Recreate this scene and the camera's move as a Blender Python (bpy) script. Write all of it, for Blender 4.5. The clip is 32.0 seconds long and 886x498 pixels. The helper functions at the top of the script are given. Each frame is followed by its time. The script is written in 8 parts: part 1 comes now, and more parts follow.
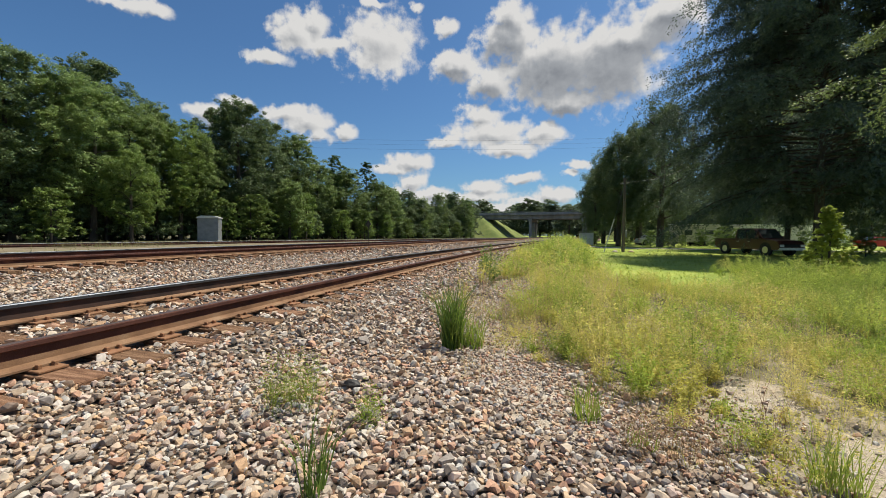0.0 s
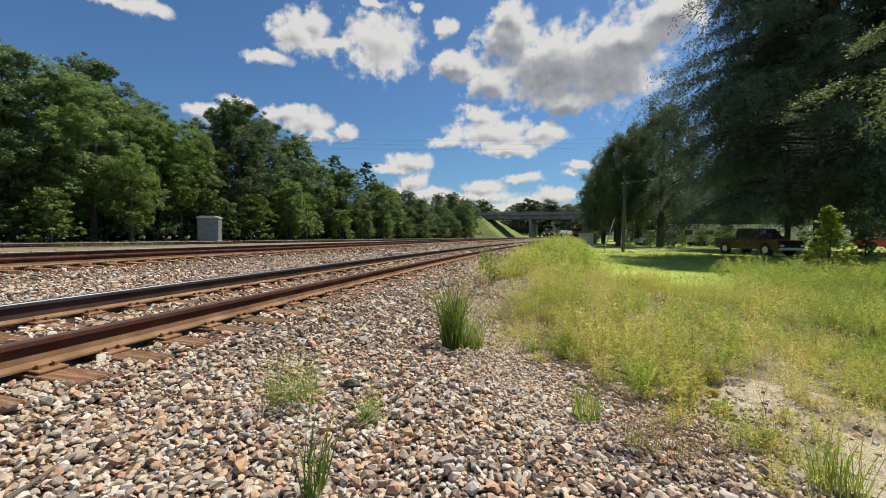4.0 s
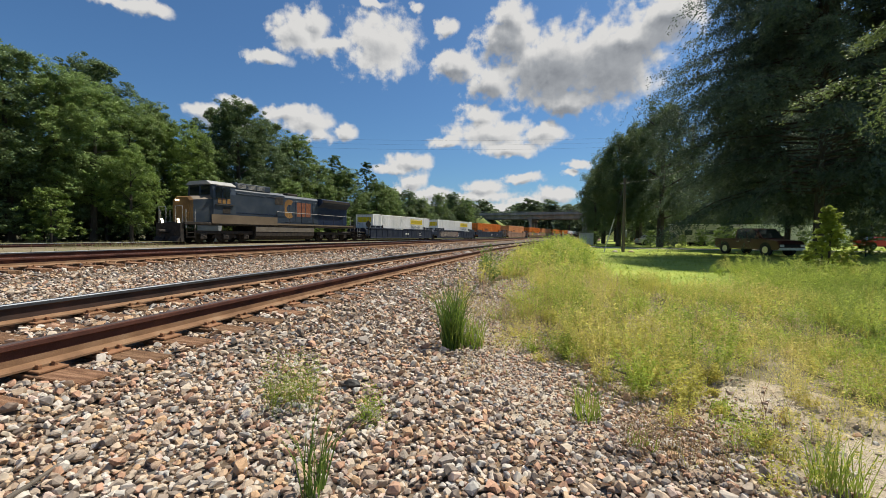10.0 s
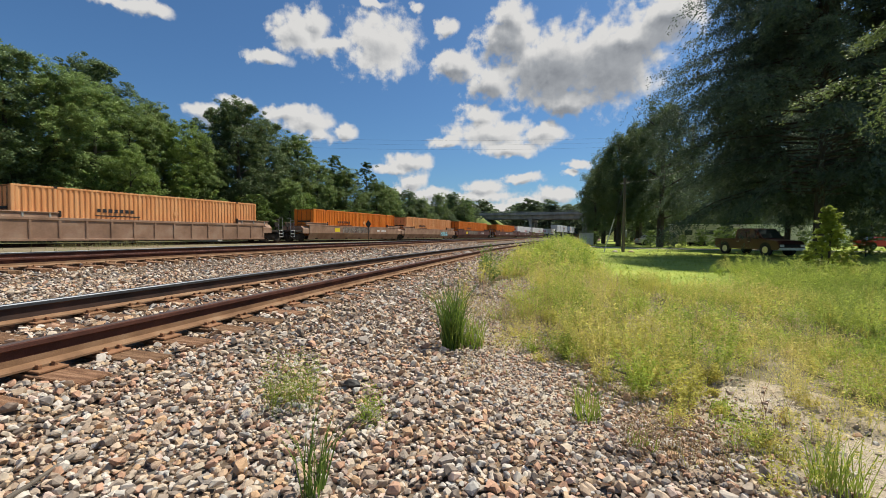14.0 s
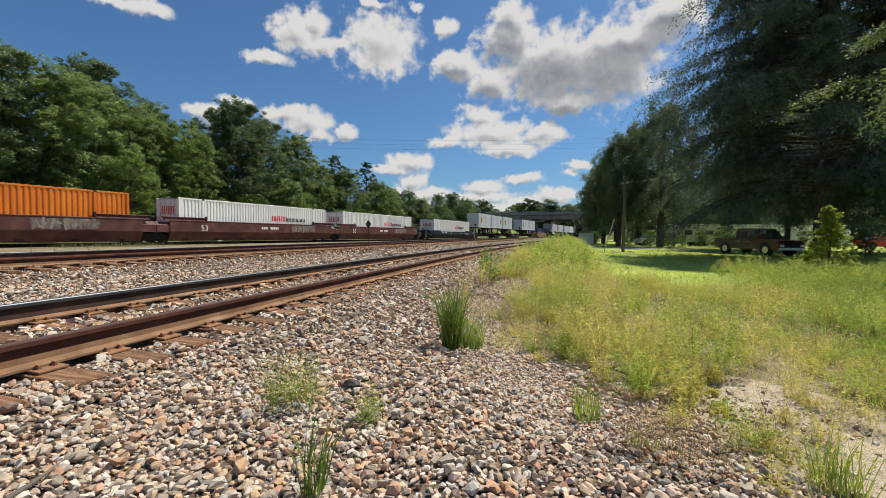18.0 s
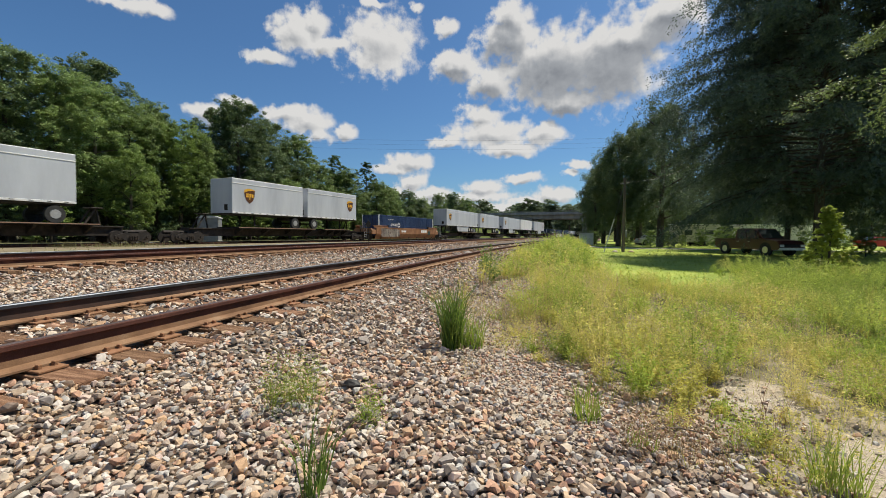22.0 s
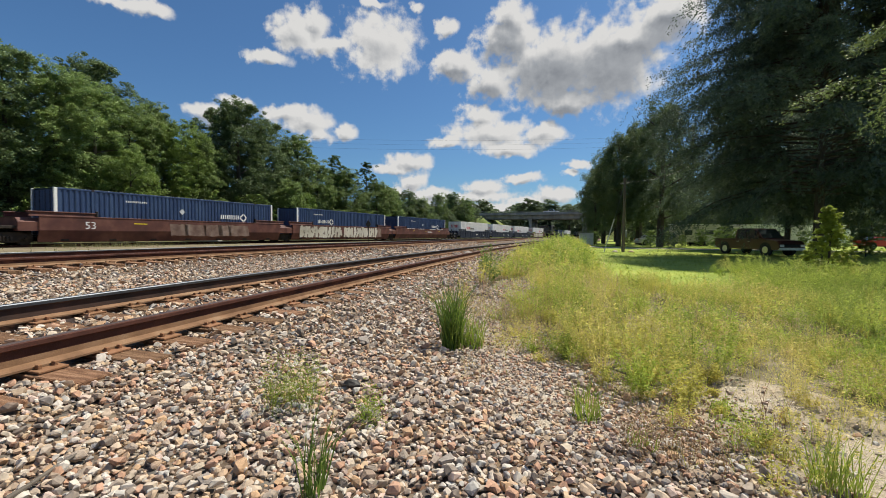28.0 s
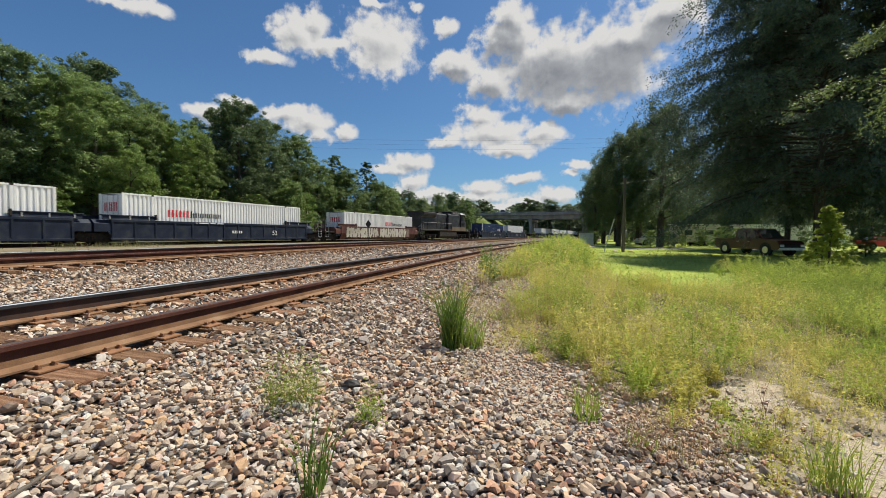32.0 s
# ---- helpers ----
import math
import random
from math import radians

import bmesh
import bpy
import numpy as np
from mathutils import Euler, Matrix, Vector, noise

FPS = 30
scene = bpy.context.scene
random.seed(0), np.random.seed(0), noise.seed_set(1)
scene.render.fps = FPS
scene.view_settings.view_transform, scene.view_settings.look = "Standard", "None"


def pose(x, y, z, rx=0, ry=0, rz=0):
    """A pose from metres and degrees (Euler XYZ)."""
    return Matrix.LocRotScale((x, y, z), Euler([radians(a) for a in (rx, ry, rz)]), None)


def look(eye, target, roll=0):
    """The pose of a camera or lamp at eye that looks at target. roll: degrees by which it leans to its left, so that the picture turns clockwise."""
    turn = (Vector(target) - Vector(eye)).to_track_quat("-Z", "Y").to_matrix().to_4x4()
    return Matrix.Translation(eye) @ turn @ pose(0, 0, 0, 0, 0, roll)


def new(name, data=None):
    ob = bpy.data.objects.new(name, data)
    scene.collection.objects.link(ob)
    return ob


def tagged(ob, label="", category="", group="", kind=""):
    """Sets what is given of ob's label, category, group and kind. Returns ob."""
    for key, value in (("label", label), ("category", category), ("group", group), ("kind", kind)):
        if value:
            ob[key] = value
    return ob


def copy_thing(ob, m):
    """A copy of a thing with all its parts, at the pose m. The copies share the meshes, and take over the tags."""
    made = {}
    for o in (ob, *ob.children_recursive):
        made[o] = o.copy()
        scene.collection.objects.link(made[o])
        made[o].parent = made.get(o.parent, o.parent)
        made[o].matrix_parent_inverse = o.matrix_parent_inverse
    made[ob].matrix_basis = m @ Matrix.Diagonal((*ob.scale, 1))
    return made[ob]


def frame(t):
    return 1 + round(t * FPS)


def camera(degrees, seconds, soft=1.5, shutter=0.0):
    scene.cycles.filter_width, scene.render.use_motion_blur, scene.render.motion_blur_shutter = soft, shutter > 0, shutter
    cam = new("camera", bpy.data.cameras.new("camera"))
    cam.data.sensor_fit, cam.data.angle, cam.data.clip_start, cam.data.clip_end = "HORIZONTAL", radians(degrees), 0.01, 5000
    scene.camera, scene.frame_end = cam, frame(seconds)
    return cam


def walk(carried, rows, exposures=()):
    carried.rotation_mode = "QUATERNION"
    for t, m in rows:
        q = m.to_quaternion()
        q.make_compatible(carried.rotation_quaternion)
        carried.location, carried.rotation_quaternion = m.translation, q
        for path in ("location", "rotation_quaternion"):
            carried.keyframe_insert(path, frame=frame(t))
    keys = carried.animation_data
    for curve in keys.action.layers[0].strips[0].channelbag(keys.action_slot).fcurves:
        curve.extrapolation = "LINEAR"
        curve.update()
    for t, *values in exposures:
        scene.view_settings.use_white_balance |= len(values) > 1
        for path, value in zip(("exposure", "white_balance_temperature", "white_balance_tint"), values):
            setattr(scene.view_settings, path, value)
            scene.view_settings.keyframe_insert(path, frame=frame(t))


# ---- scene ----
# The place: three railway tracks, a gravel shoulder and a weedy field, a freight train on the far track.
# z = 0 is the rail top of the nearest track; y runs along that track.
EYE = (0.0, 0.0, 0.731)
cam = camera(91.95, 32.0, soft=0.5, shutter=0.08)
AIM = look(EYE, (-22.80, 97.31, 0.731 - 3.284), 0.44)
walk(cam, [(0.0, AIM), (32.0, AIM)])

# ---- light ----
SUN_AZ, SUN_EL = 41.0, 59.0          # degrees right of +y, above the horizon
sun_dir = Vector((math.sin(radians(SUN_AZ)) * math.cos(radians(SUN_EL)),
                  math.cos(radians(SUN_AZ)) * math.cos(radians(SUN_EL)), math.sin(radians(SUN_EL))))
sun_data = bpy.data.lights.new("sun", "SUN")
sun_data.energy, sun_data.angle, sun_data.color = 5.0, radians(0.53), (1.0, 0.935, 0.79)
sun = new("sun", sun_data)
sun.matrix_world = look(sun_dir * 100, (0, 0, 0))
scene.view_settings.exposure = 0.27

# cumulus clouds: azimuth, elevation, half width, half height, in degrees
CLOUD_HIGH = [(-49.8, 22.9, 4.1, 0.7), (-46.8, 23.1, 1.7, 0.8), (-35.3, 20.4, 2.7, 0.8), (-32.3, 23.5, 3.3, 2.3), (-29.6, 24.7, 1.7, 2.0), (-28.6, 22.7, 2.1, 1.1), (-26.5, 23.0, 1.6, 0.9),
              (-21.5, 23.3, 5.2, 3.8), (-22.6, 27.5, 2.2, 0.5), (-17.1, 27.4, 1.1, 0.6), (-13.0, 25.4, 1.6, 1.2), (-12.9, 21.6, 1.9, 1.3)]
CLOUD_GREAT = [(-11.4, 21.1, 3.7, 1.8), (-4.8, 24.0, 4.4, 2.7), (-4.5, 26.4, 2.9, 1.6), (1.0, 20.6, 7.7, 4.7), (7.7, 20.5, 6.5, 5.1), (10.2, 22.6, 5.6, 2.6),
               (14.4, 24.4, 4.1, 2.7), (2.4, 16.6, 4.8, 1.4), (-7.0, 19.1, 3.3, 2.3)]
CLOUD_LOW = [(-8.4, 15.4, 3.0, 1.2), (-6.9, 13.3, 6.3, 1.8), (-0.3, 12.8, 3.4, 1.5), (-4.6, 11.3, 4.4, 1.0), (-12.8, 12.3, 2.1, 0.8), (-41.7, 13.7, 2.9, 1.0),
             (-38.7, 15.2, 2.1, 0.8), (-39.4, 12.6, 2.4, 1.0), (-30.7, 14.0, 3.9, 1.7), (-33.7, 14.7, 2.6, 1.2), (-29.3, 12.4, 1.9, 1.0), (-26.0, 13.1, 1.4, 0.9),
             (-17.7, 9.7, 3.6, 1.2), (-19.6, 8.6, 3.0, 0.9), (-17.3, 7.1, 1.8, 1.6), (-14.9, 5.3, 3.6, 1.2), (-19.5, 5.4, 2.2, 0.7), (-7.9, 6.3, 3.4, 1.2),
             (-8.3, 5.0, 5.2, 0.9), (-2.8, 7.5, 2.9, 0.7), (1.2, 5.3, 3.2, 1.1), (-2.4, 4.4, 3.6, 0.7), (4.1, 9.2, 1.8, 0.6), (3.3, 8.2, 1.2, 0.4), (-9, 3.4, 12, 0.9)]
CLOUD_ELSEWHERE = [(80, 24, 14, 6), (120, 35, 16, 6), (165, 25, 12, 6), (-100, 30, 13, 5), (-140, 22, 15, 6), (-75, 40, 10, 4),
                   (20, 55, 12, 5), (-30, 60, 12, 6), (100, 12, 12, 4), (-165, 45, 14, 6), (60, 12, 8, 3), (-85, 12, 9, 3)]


def build_world():
    w = bpy.data.worlds.new("sky")
    scene.world = w
    w.use_nodes = True
    nt = w.node_tree
    nt.nodes.clear()
    N, L = nt.nodes.new, nt.links.new

    def math_node(op, a, b=None, c=None, clamp=False):
        n = N("ShaderNodeMath")
        n.operation, n.use_clamp = op, clamp
        for i, v in enumerate((a, b, c)):
            if v is None:
                continue
            if isinstance(v, (int, float)):
                n.inputs[i].default_value = v
            else:
                L(v, n.inputs[i])
        return n.outputs[0]

    sky = N("ShaderNodeTexSky")
    sky.sky_type, sky.sun_disc = "NISHITA", False
    sky.sun_elevation, sky.sun_rotation = radians(SUN_EL), radians(SUN_AZ)
    sky.altitude, sky.air_density, sky.dust_density, sky.ozone_density = 20, 1.0, 0.9, 2.2
    tc = N("ShaderNodeTexCoord")
    sep = N("ShaderNodeSeparateXYZ")
    L(tc.outputs["Generated"], sep.inputs[0])
    deg = 180 / math.pi
    az = math_node("MULTIPLY", math_node("ARCTAN2", sep.outputs[0], sep.outputs[1]), deg)
    el = math_node("MULTIPLY", math_node("ARCSINE", sep.outputs[2]), deg)
    com = N("ShaderNodeCombineXYZ")
    L(az, com.inputs[0]), L(el, com.inputs[1])

    def shifted(dx, dy):
        n = N("ShaderNodeVectorMath")
        n.operation = "ADD"
        L(com.outputs[0], n.inputs[0])
        n.inputs[1].default_value = (dx, dy, 0)
        return n.outputs[0]

    def noise_node(p, size, detail, rough=0.5):
        nz = N("ShaderNodeTexNoise")
        nz.inputs["Scale"].default_value, nz.inputs["Detail"].default_value, nz.inputs["Roughness"].default_value = size, detail, rough
        L(p, nz.inputs["Vector"])
        return nz

    def cloud_depth(p):
        """1 at a cloud's middle, 0 at its edge, below 0 outside: with its billows, and without."""
        wob = p
        for size, amount in ((0.30, 1.7), (1.1, 0.8)):
            nz = noise_node(p, size, 2)
            off = N("ShaderNodeVectorMath")
            off.operation = "MULTIPLY_ADD"
            L(nz.outputs["Color"], off.inputs[0])
            off.inputs[1].default_value = (amount * 1.3, amount, 0)
            sub = N("ShaderNodeVectorMath")
            sub.operation = "SUBTRACT"
            L(wob, sub.inputs[0])
            sub.inputs[1].default_value = (amount * 0.65, amount * 0.5, 0)
            L(sub.outputs[0], off.inputs[2])
            wob = off.outputs[0]
        best = thick = None
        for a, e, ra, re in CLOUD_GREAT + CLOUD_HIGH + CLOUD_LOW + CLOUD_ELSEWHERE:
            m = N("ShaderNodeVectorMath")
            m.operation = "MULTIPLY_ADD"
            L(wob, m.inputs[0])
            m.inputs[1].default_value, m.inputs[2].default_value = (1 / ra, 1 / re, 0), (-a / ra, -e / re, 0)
            ln = N("ShaderNodeVectorMath")
            ln.operation = "LENGTH"
            L(m.outputs[0], ln.inputs[0])
            best = ln.outputs["Value"] if best is None else math_node("SMOOTH_MIN", best, ln.outputs["Value"], 0.3)
            if (a, e, ra, re) == CLOUD_GREAT[-1]:
                thick = math_node("SUBTRACT", 1.0, best)
        base = math_node("SUBTRACT", 1.0, best)
        fine = noise_node(p, 0.55, 7, 0.56).outputs["Fac"]
        return math_node("ADD", base, math_node("MULTIPLY_ADD", fine, 1.8, -0.79)), base, thick

    here = cloud_depth(com.outputs[0])[0]
    there, soft_there, _ = cloud_depth(shifted(0.25, 0.75))
    thick_above = cloud_depth(shifted(0.6, 1.7))[2]
    mask = N("ShaderNodeMapRange")
    mask.interpolation_type = "SMOOTHSTEP"
    L(here, mask.inputs[0])
    mask.inputs[1].default_value, mask.inputs[2].default_value = -0.10, 0.52
    # thin rims glow with the sun behind them; thick cores and undersides turn grey
    def shade(depth, thin, deep, dark):
        n = N("ShaderNodeMapRange")
        n.interpolation_type = "SMOOTHSTEP"
        L(depth, n.inputs[0])
        n.inputs[1].default_value, n.inputs[2].default_value, n.inputs[3].default_value, n.inputs[4].default_value = thin, deep, 1.0, dark
        return n.outputs[0]
    core = math_node("MULTIPLY", shade(soft_there, 0.3, 1.1, 0.62), shade(thick_above, 0.10, 0.62, 0.46))
    lumps = noise_node(com.outputs[0], 0.22, 2)
    lit = math_node("MULTIPLY_ADD", math_node("SUBTRACT", here, there), 0.30, core)
    lit = math_node("ADD", lit, math_node("MULTIPLY_ADD", lumps.outputs["Fac"], 0.30, -0.15), clamp=True)
    ramp = N("ShaderNodeValToRGB")
    ramp.color_ramp.elements[0].color = (0.27, 0.295, 0.335, 1)
    ramp.color_ramp.elements[1].color = (1.0, 0.99, 0.97, 1)
    mid = ramp.color_ramp.elements.new(0.5)
    mid.color = (0.52, 0.545, 0.58, 1)
    L(lit, ramp.inputs[0])
    bright = N("ShaderNodeVectorMath")
    bright.operation = "SCALE"
    L(ramp.outputs[0], bright.inputs[0])
    bright.inputs["Scale"].default_value = 9.4
    mix = N("ShaderNodeMix")
    mix.data_type = "RGBA"
    tint = N("ShaderNodeMix")
    tint.data_type, tint.blend_type = "RGBA", "MULTIPLY"
    tint.inputs["Factor"].default_value = 1.0
    L(sky.outputs[0], tint.inputs["A"])
    tint.inputs["B"].default_value = (0.66, 1.00, 1.28, 1)
    L(mask.outputs[0], mix.inputs["Factor"])
    L(tint.outputs["Result"], mix.inputs["A"])
    L(bright.outputs[0], mix.inputs["B"])
    bg = N("ShaderNodeBackground")
    bg.inputs["Strength"].default_value = 0.062
    L(mix.outputs["Result"], bg.inputs["Color"])
    out = N("ShaderNodeOutputWorld")
    L(bg.outputs[0], out.inputs["Surface"])


build_world()

# ---- materials ----
MATS = {}


def material(name, colors, rough=0.8, metal=0.0, scale=6.0, bump=0.3, bump_scale=60.0, fine=0.25, spec=0.4,
             random_tint=0.0, island_tint=0.0, translucent=0.0, stretch=(1, 1, 1), bump_distance=0.01):
    """A surface that varies between colors at two scales, with grain in its relief."""
    if name in MATS:
        return MATS[name]
    m = bpy.data.materials.new(name)
    m.use_nodes = True
    nt = m.node_tree
    N, L = nt.nodes.new, nt.links.new
    b = nt.nodes["Principled BSDF"]
    tc = N("ShaderNodeTexCoord")
    mp = N("ShaderNodeMapping")
    mp.inputs["Scale"].default_value = stretch
    L(tc.outputs["Object"], mp.inputs["Vector"])
    n1, n2 = N("ShaderNodeTexNoise"), N("ShaderNodeTexNoise")
    for n, s, d in ((n1, scale, 5), (n2, bump_scale, 4)):
        n.inputs["Scale"].default_value, n.inputs["Detail"].default_value = s, d
        L(mp.outputs[0], n.inputs["Vector"])
    ramp = N("ShaderNodeValToRGB")
    el = ramp.color_ramp.elements
    while len(el) < len(colors):
        el.new(0.5)
    for i, c in enumerate(colors):
        el[i].position = 0.30 + 0.40 * i / max(1, len(colors) - 1)
        el[i].color = (*c, 1)
    L(n1.outputs["Fac"], ramp.inputs[0])
    col = ramp.outputs[0]
    hsv = N("ShaderNodeHueSaturation")
    L(col, hsv.inputs["Color"])
    val = N("ShaderNodeMath")
    val.operation = "MULTIPLY_ADD"
    L(n2.outputs["Fac"], val.inputs[0])
    val.inputs[1].default_value, val.inputs[2].default_value = fine * 2, 1 - fine
    v = val.outputs[0]
    for amount, node, sock in ((random_tint, "ShaderNodeObjectInfo", "Random"), (island_tint, "ShaderNodeNewGeometry", "Random Per Island")):
        if amount:
            src = N(node)
            a = N("ShaderNodeMath")
            a.operation = "MULTIPLY_ADD"
            L(src.outputs[sock], a.inputs[0])
            a.inputs[1].default_value, a.inputs[2].default_value = amount * 2, 1 - amount
            k = N("ShaderNodeMath")
            k.operation = "MULTIPLY"
            L(v, k.inputs[0]), L(a.outputs[0], k.inputs[1])
            v = k.outputs[0]
            h = N("ShaderNodeMath")
            h.operation = "MULTIPLY_ADD"
            L(src.outputs[sock], h.inputs[0])
            h.inputs[1].default_value, h.inputs[2].default_value = -0.05 * amount, 0.5 + 0.025 * amount
            L(h.outputs[0], hsv.inputs["Hue"])
    L(v, hsv.inputs["Value"])
    L(hsv.outputs[0], b.inputs["Base Color"])
    b.inputs["Roughness"].default_value, b.inputs["Metallic"].default_value = rough, metal
    b.inputs["Specular IOR Level"].default_value = spec
    if bump:
        bp = N("ShaderNodeBump")
        bp.inputs["Strength"].default_value, bp.inputs["Distance"].default_value = bump, bump_distance
        L(n2.outputs["Fac"], bp.inputs["Height"])
        L(bp.outputs[0], b.inputs["Normal"])
    if translucent:
        tr = N("ShaderNodeBsdfTranslucent")
        L(hsv.outputs[0], tr.inputs["Color"])
        ms = N("ShaderNodeMixShader")
        ms.inputs[0].default_value = translucent
        L(b.outputs[0], ms.inputs[1]), L(tr.outputs[0], ms.inputs[2])
        L(ms.outputs[0], nt.nodes["Material Output"].inputs["Surface"])
    MATS[name] = m
    return m


def stone_material(name, colors, scale_random="island", bump=0.4):
    """Crushed stone: every piece has one of many colours, with fine grain on it."""
    if name in MATS:
        return MATS[name]
    m = bpy.data.materials.new(name)
    m.use_nodes = True
    nt = m.node_tree
    N, L = nt.nodes.new, nt.links.new
    b = nt.nodes["Principled BSDF"]
    if scale_random == "island":
        g = N("ShaderNodeNewGeometry")
        r = g.outputs["Random Per Island"]
    elif scale_random == "object":
        g = N("ShaderNodeObjectInfo")
        r = g.outputs["Random"]
    else:
        g = N("ShaderNodeTexVoronoi")
        g.inputs["Scale"].default_value = 17.0
        tco = N("ShaderNodeTexCoord")
        L(tco.outputs["Object"], g.inputs["Vector"])
        sp = N("ShaderNodeSeparateColor")
        L(g.outputs["Color"], sp.inputs[0])
        r = sp.outputs[0]
    ramp = N("ShaderNodeValToRGB")
    ramp.color_ramp.interpolation = "CONSTANT"
    el = ramp.color_ramp.elements
    while len(el) < len(colors):
        el.new(0.5)
    for i, c in enumerate(colors):
        el[i].position = i / len(colors)
        el[i].color = (*c, 1)
    L(r, ramp.inputs[0])
    tc = N("ShaderNodeTexCoord")
    nz = N("ShaderNodeTexNoise")
    nz.inputs["Scale"].default_value, nz.inputs["Detail"].default_value = 45, 6
    L(tc.outputs["Object"], nz.inputs["Vector"])
    hsv = N("ShaderNodeHueSaturation")
    L(ramp.outputs[0], hsv.inputs["Color"])
    mr = N("ShaderNodeMapRange")
    mr.inputs[3].default_value, mr.inputs[4].default_value = 0.55, 1.45
    L(nz.outputs["Fac"], mr.inputs[0])
    L(mr.outputs[0], hsv.inputs["Value"])
    L(hsv.outputs[0], b.inputs["Base Color"])
    b.inputs["Roughness"].default_value = 0.85
    b.inputs["Specular IOR Level"].default_value = 0.3
    bp = N("ShaderNodeBump")
    bp.inputs["Strength"].default_value, bp.inputs["Distance"].default_value = bump, 0.006
    if scale_random == "voronoi":
        bp.inputs["Distance"].default_value = 0.03
        inv = N("ShaderNodeMath")
        inv.operation = "SUBTRACT"
        inv.inputs[0].default_value = 1.0
        L(g.outputs["Distance"], inv.inputs[1])
        L(inv.outputs[0], bp.inputs["Height"])
    else:
        L(nz.outputs["Fac"], bp.inputs["Height"])
    L(bp.outputs[0], b.inputs["Normal"])
    MATS[name] = m
    return m


STONE = [(0.431, 0.321, 0.227), (0.324, 0.243, 0.180), (0.479, 0.336, 0.227), (0.234, 0.190, 0.155), (0.519, 0.427, 0.327), (0.412, 0.243, 0.161), (0.372, 0.297, 0.235),
         (0.503, 0.363, 0.235), (0.294, 0.215, 0.164), (0.554, 0.479, 0.396), (0.460, 0.276, 0.189), (0.392, 0.321, 0.253), (0.499, 0.387, 0.288), (0.507, 0.326, 0.194),
         (0.550, 0.494, 0.422), (0.515, 0.386, 0.322), (0.439, 0.412, 0.373), (0.563, 0.498, 0.432), (0.304, 0.262, 0.228)]
M_STONE = stone_material("ballast_stone", STONE)
M_STONE_ONE = stone_material("ballast_stone_single", STONE, "object")
# stone colours scaled down: shade in the gaps painted into the bed
M_BED = stone_material("shaded_ballast_bed", [(r * 0.32, g * 0.30, b * 0.28) for r, g, b in STONE], "voronoi", 1.0)
# rust, darkened further for the shade that the rail head casts on the web
M_RAIL_SIDE = material("rusty_shaded_rail", [(0.038, 0.012, 0.008), (0.070, 0.022, 0.014), (0.115, 0.042, 0.025)], 0.85, 0.0, 3, 0.25, 90)
# near-black tone: shade on the first track's far rail, put into its colour
M_RAIL_SHADED = material("shaded_rail_side", [(0.022, 0.013, 0.010), (0.042, 0.022, 0.015), (0.07, 0.034, 0.023)], 0.7, 0.0, 3, 0.25, 90)
# dust, with the sunlight on foot and lower web painted in
M_RAIL_FOOT = material("sunlit_dusty_rail_foot", [(0.15, 0.078, 0.040), (0.22, 0.122, 0.065), (0.27, 0.17, 0.10)], 0.9, 0.0, 4, 0.3, 90)
M_RAIL_TOP = material("worn_rail_top", [(0.11, 0.12, 0.14), (0.18, 0.19, 0.21)], 0.45, 1.0, 2, 0.05, 200, 0.1, stretch=(8, 0.4, 8))
M_RAIL_WORN = material("dull_rusty_rail_top", [(0.16, 0.105, 0.085), (0.24, 0.17, 0.14)], 0.42, 0.7, 2, 0.05, 200, 0.15, stretch=(8, 0.4, 8))
M_TIE = material("creosoted_tie", [(0.11, 0.052, 0.027), (0.21, 0.112, 0.058), (0.32, 0.19, 0.11)], 0.9, 0.0, 4, 0.7, 30, 0.3,
                 random_tint=0.2, stretch=(1, 9, 9), bump_distance=0.02)
M_PLATE = material("rusted_tie_plate", [(0.20, 0.095, 0.045), (0.30, 0.16, 0.085)], 0.9, 0.0, 8, 0.4, 80, random_tint=0.15)
M_SOIL = material("sandy_soil", [(0.35, 0.275, 0.19), (0.45, 0.37, 0.27), (0.53, 0.455, 0.35)], 0.95, 0, 7.0, 1.0, 55, 0.45, bump_distance=0.03)


# ---- lines of the place ----
# track: x where y = 0, heading (radians right of +y), curvature, end of the curve, rail height, height of the far rail over the near one
TRACKS = {1: (-4.138, 0.0, 0.00252, 77.0, 0.0, 0.050), 2: (-11.414, 0.0412, 0.00067, 230.0, 0.20, 0.055), 3: (-32.426, 0.1954, 0.0, 1.0, -0.02, 0.060)}
GAUGE = 0.755


def track_point(k, s, off=0.0):
    """x, y and heading of track k at s metres along it, off metres to its left."""
    x0, a, c, s_end, z, e = TRACKS[k]
    u = min(s, s_end)
    h = a + c * u
    if c:
        x, y = x0 + (math.cos(a) - math.cos(h)) / c, (math.sin(h) - math.sin(a)) / c
    else:
        x, y = x0 + math.sin(a) * u, math.cos(a) * u
    x, y = x + (s - u) * math.sin(h), y + (s - u) * math.cos(h)
    return x - off * math.cos(h), y + off * math.sin(h), h


def track_side(k, x, y):
    """About how far (x, y) lies to the left of track k's middle (arrays)."""
    x0, a, c, s_end, z, e = TRACKS[k]
    if not c:
        return -((x - x0) * math.cos(a) - y * math.sin(a))
    s = y.copy()
    for _ in range(3):
        u = np.clip(s, -60, s_end)
        h = a + c * u
        px = x0 + (np.cos(a) - np.cos(h)) / c + (s - u) * np.sin(h)
        py = (np.sin(h) - np.sin(a)) / c + (s - u) * np.cos(h)
        s = s + (x - px) * np.sin(h) + (y - py) * np.cos(h)
    return -((x - px) * np.cos(h) - (y - py) * np.sin(h))


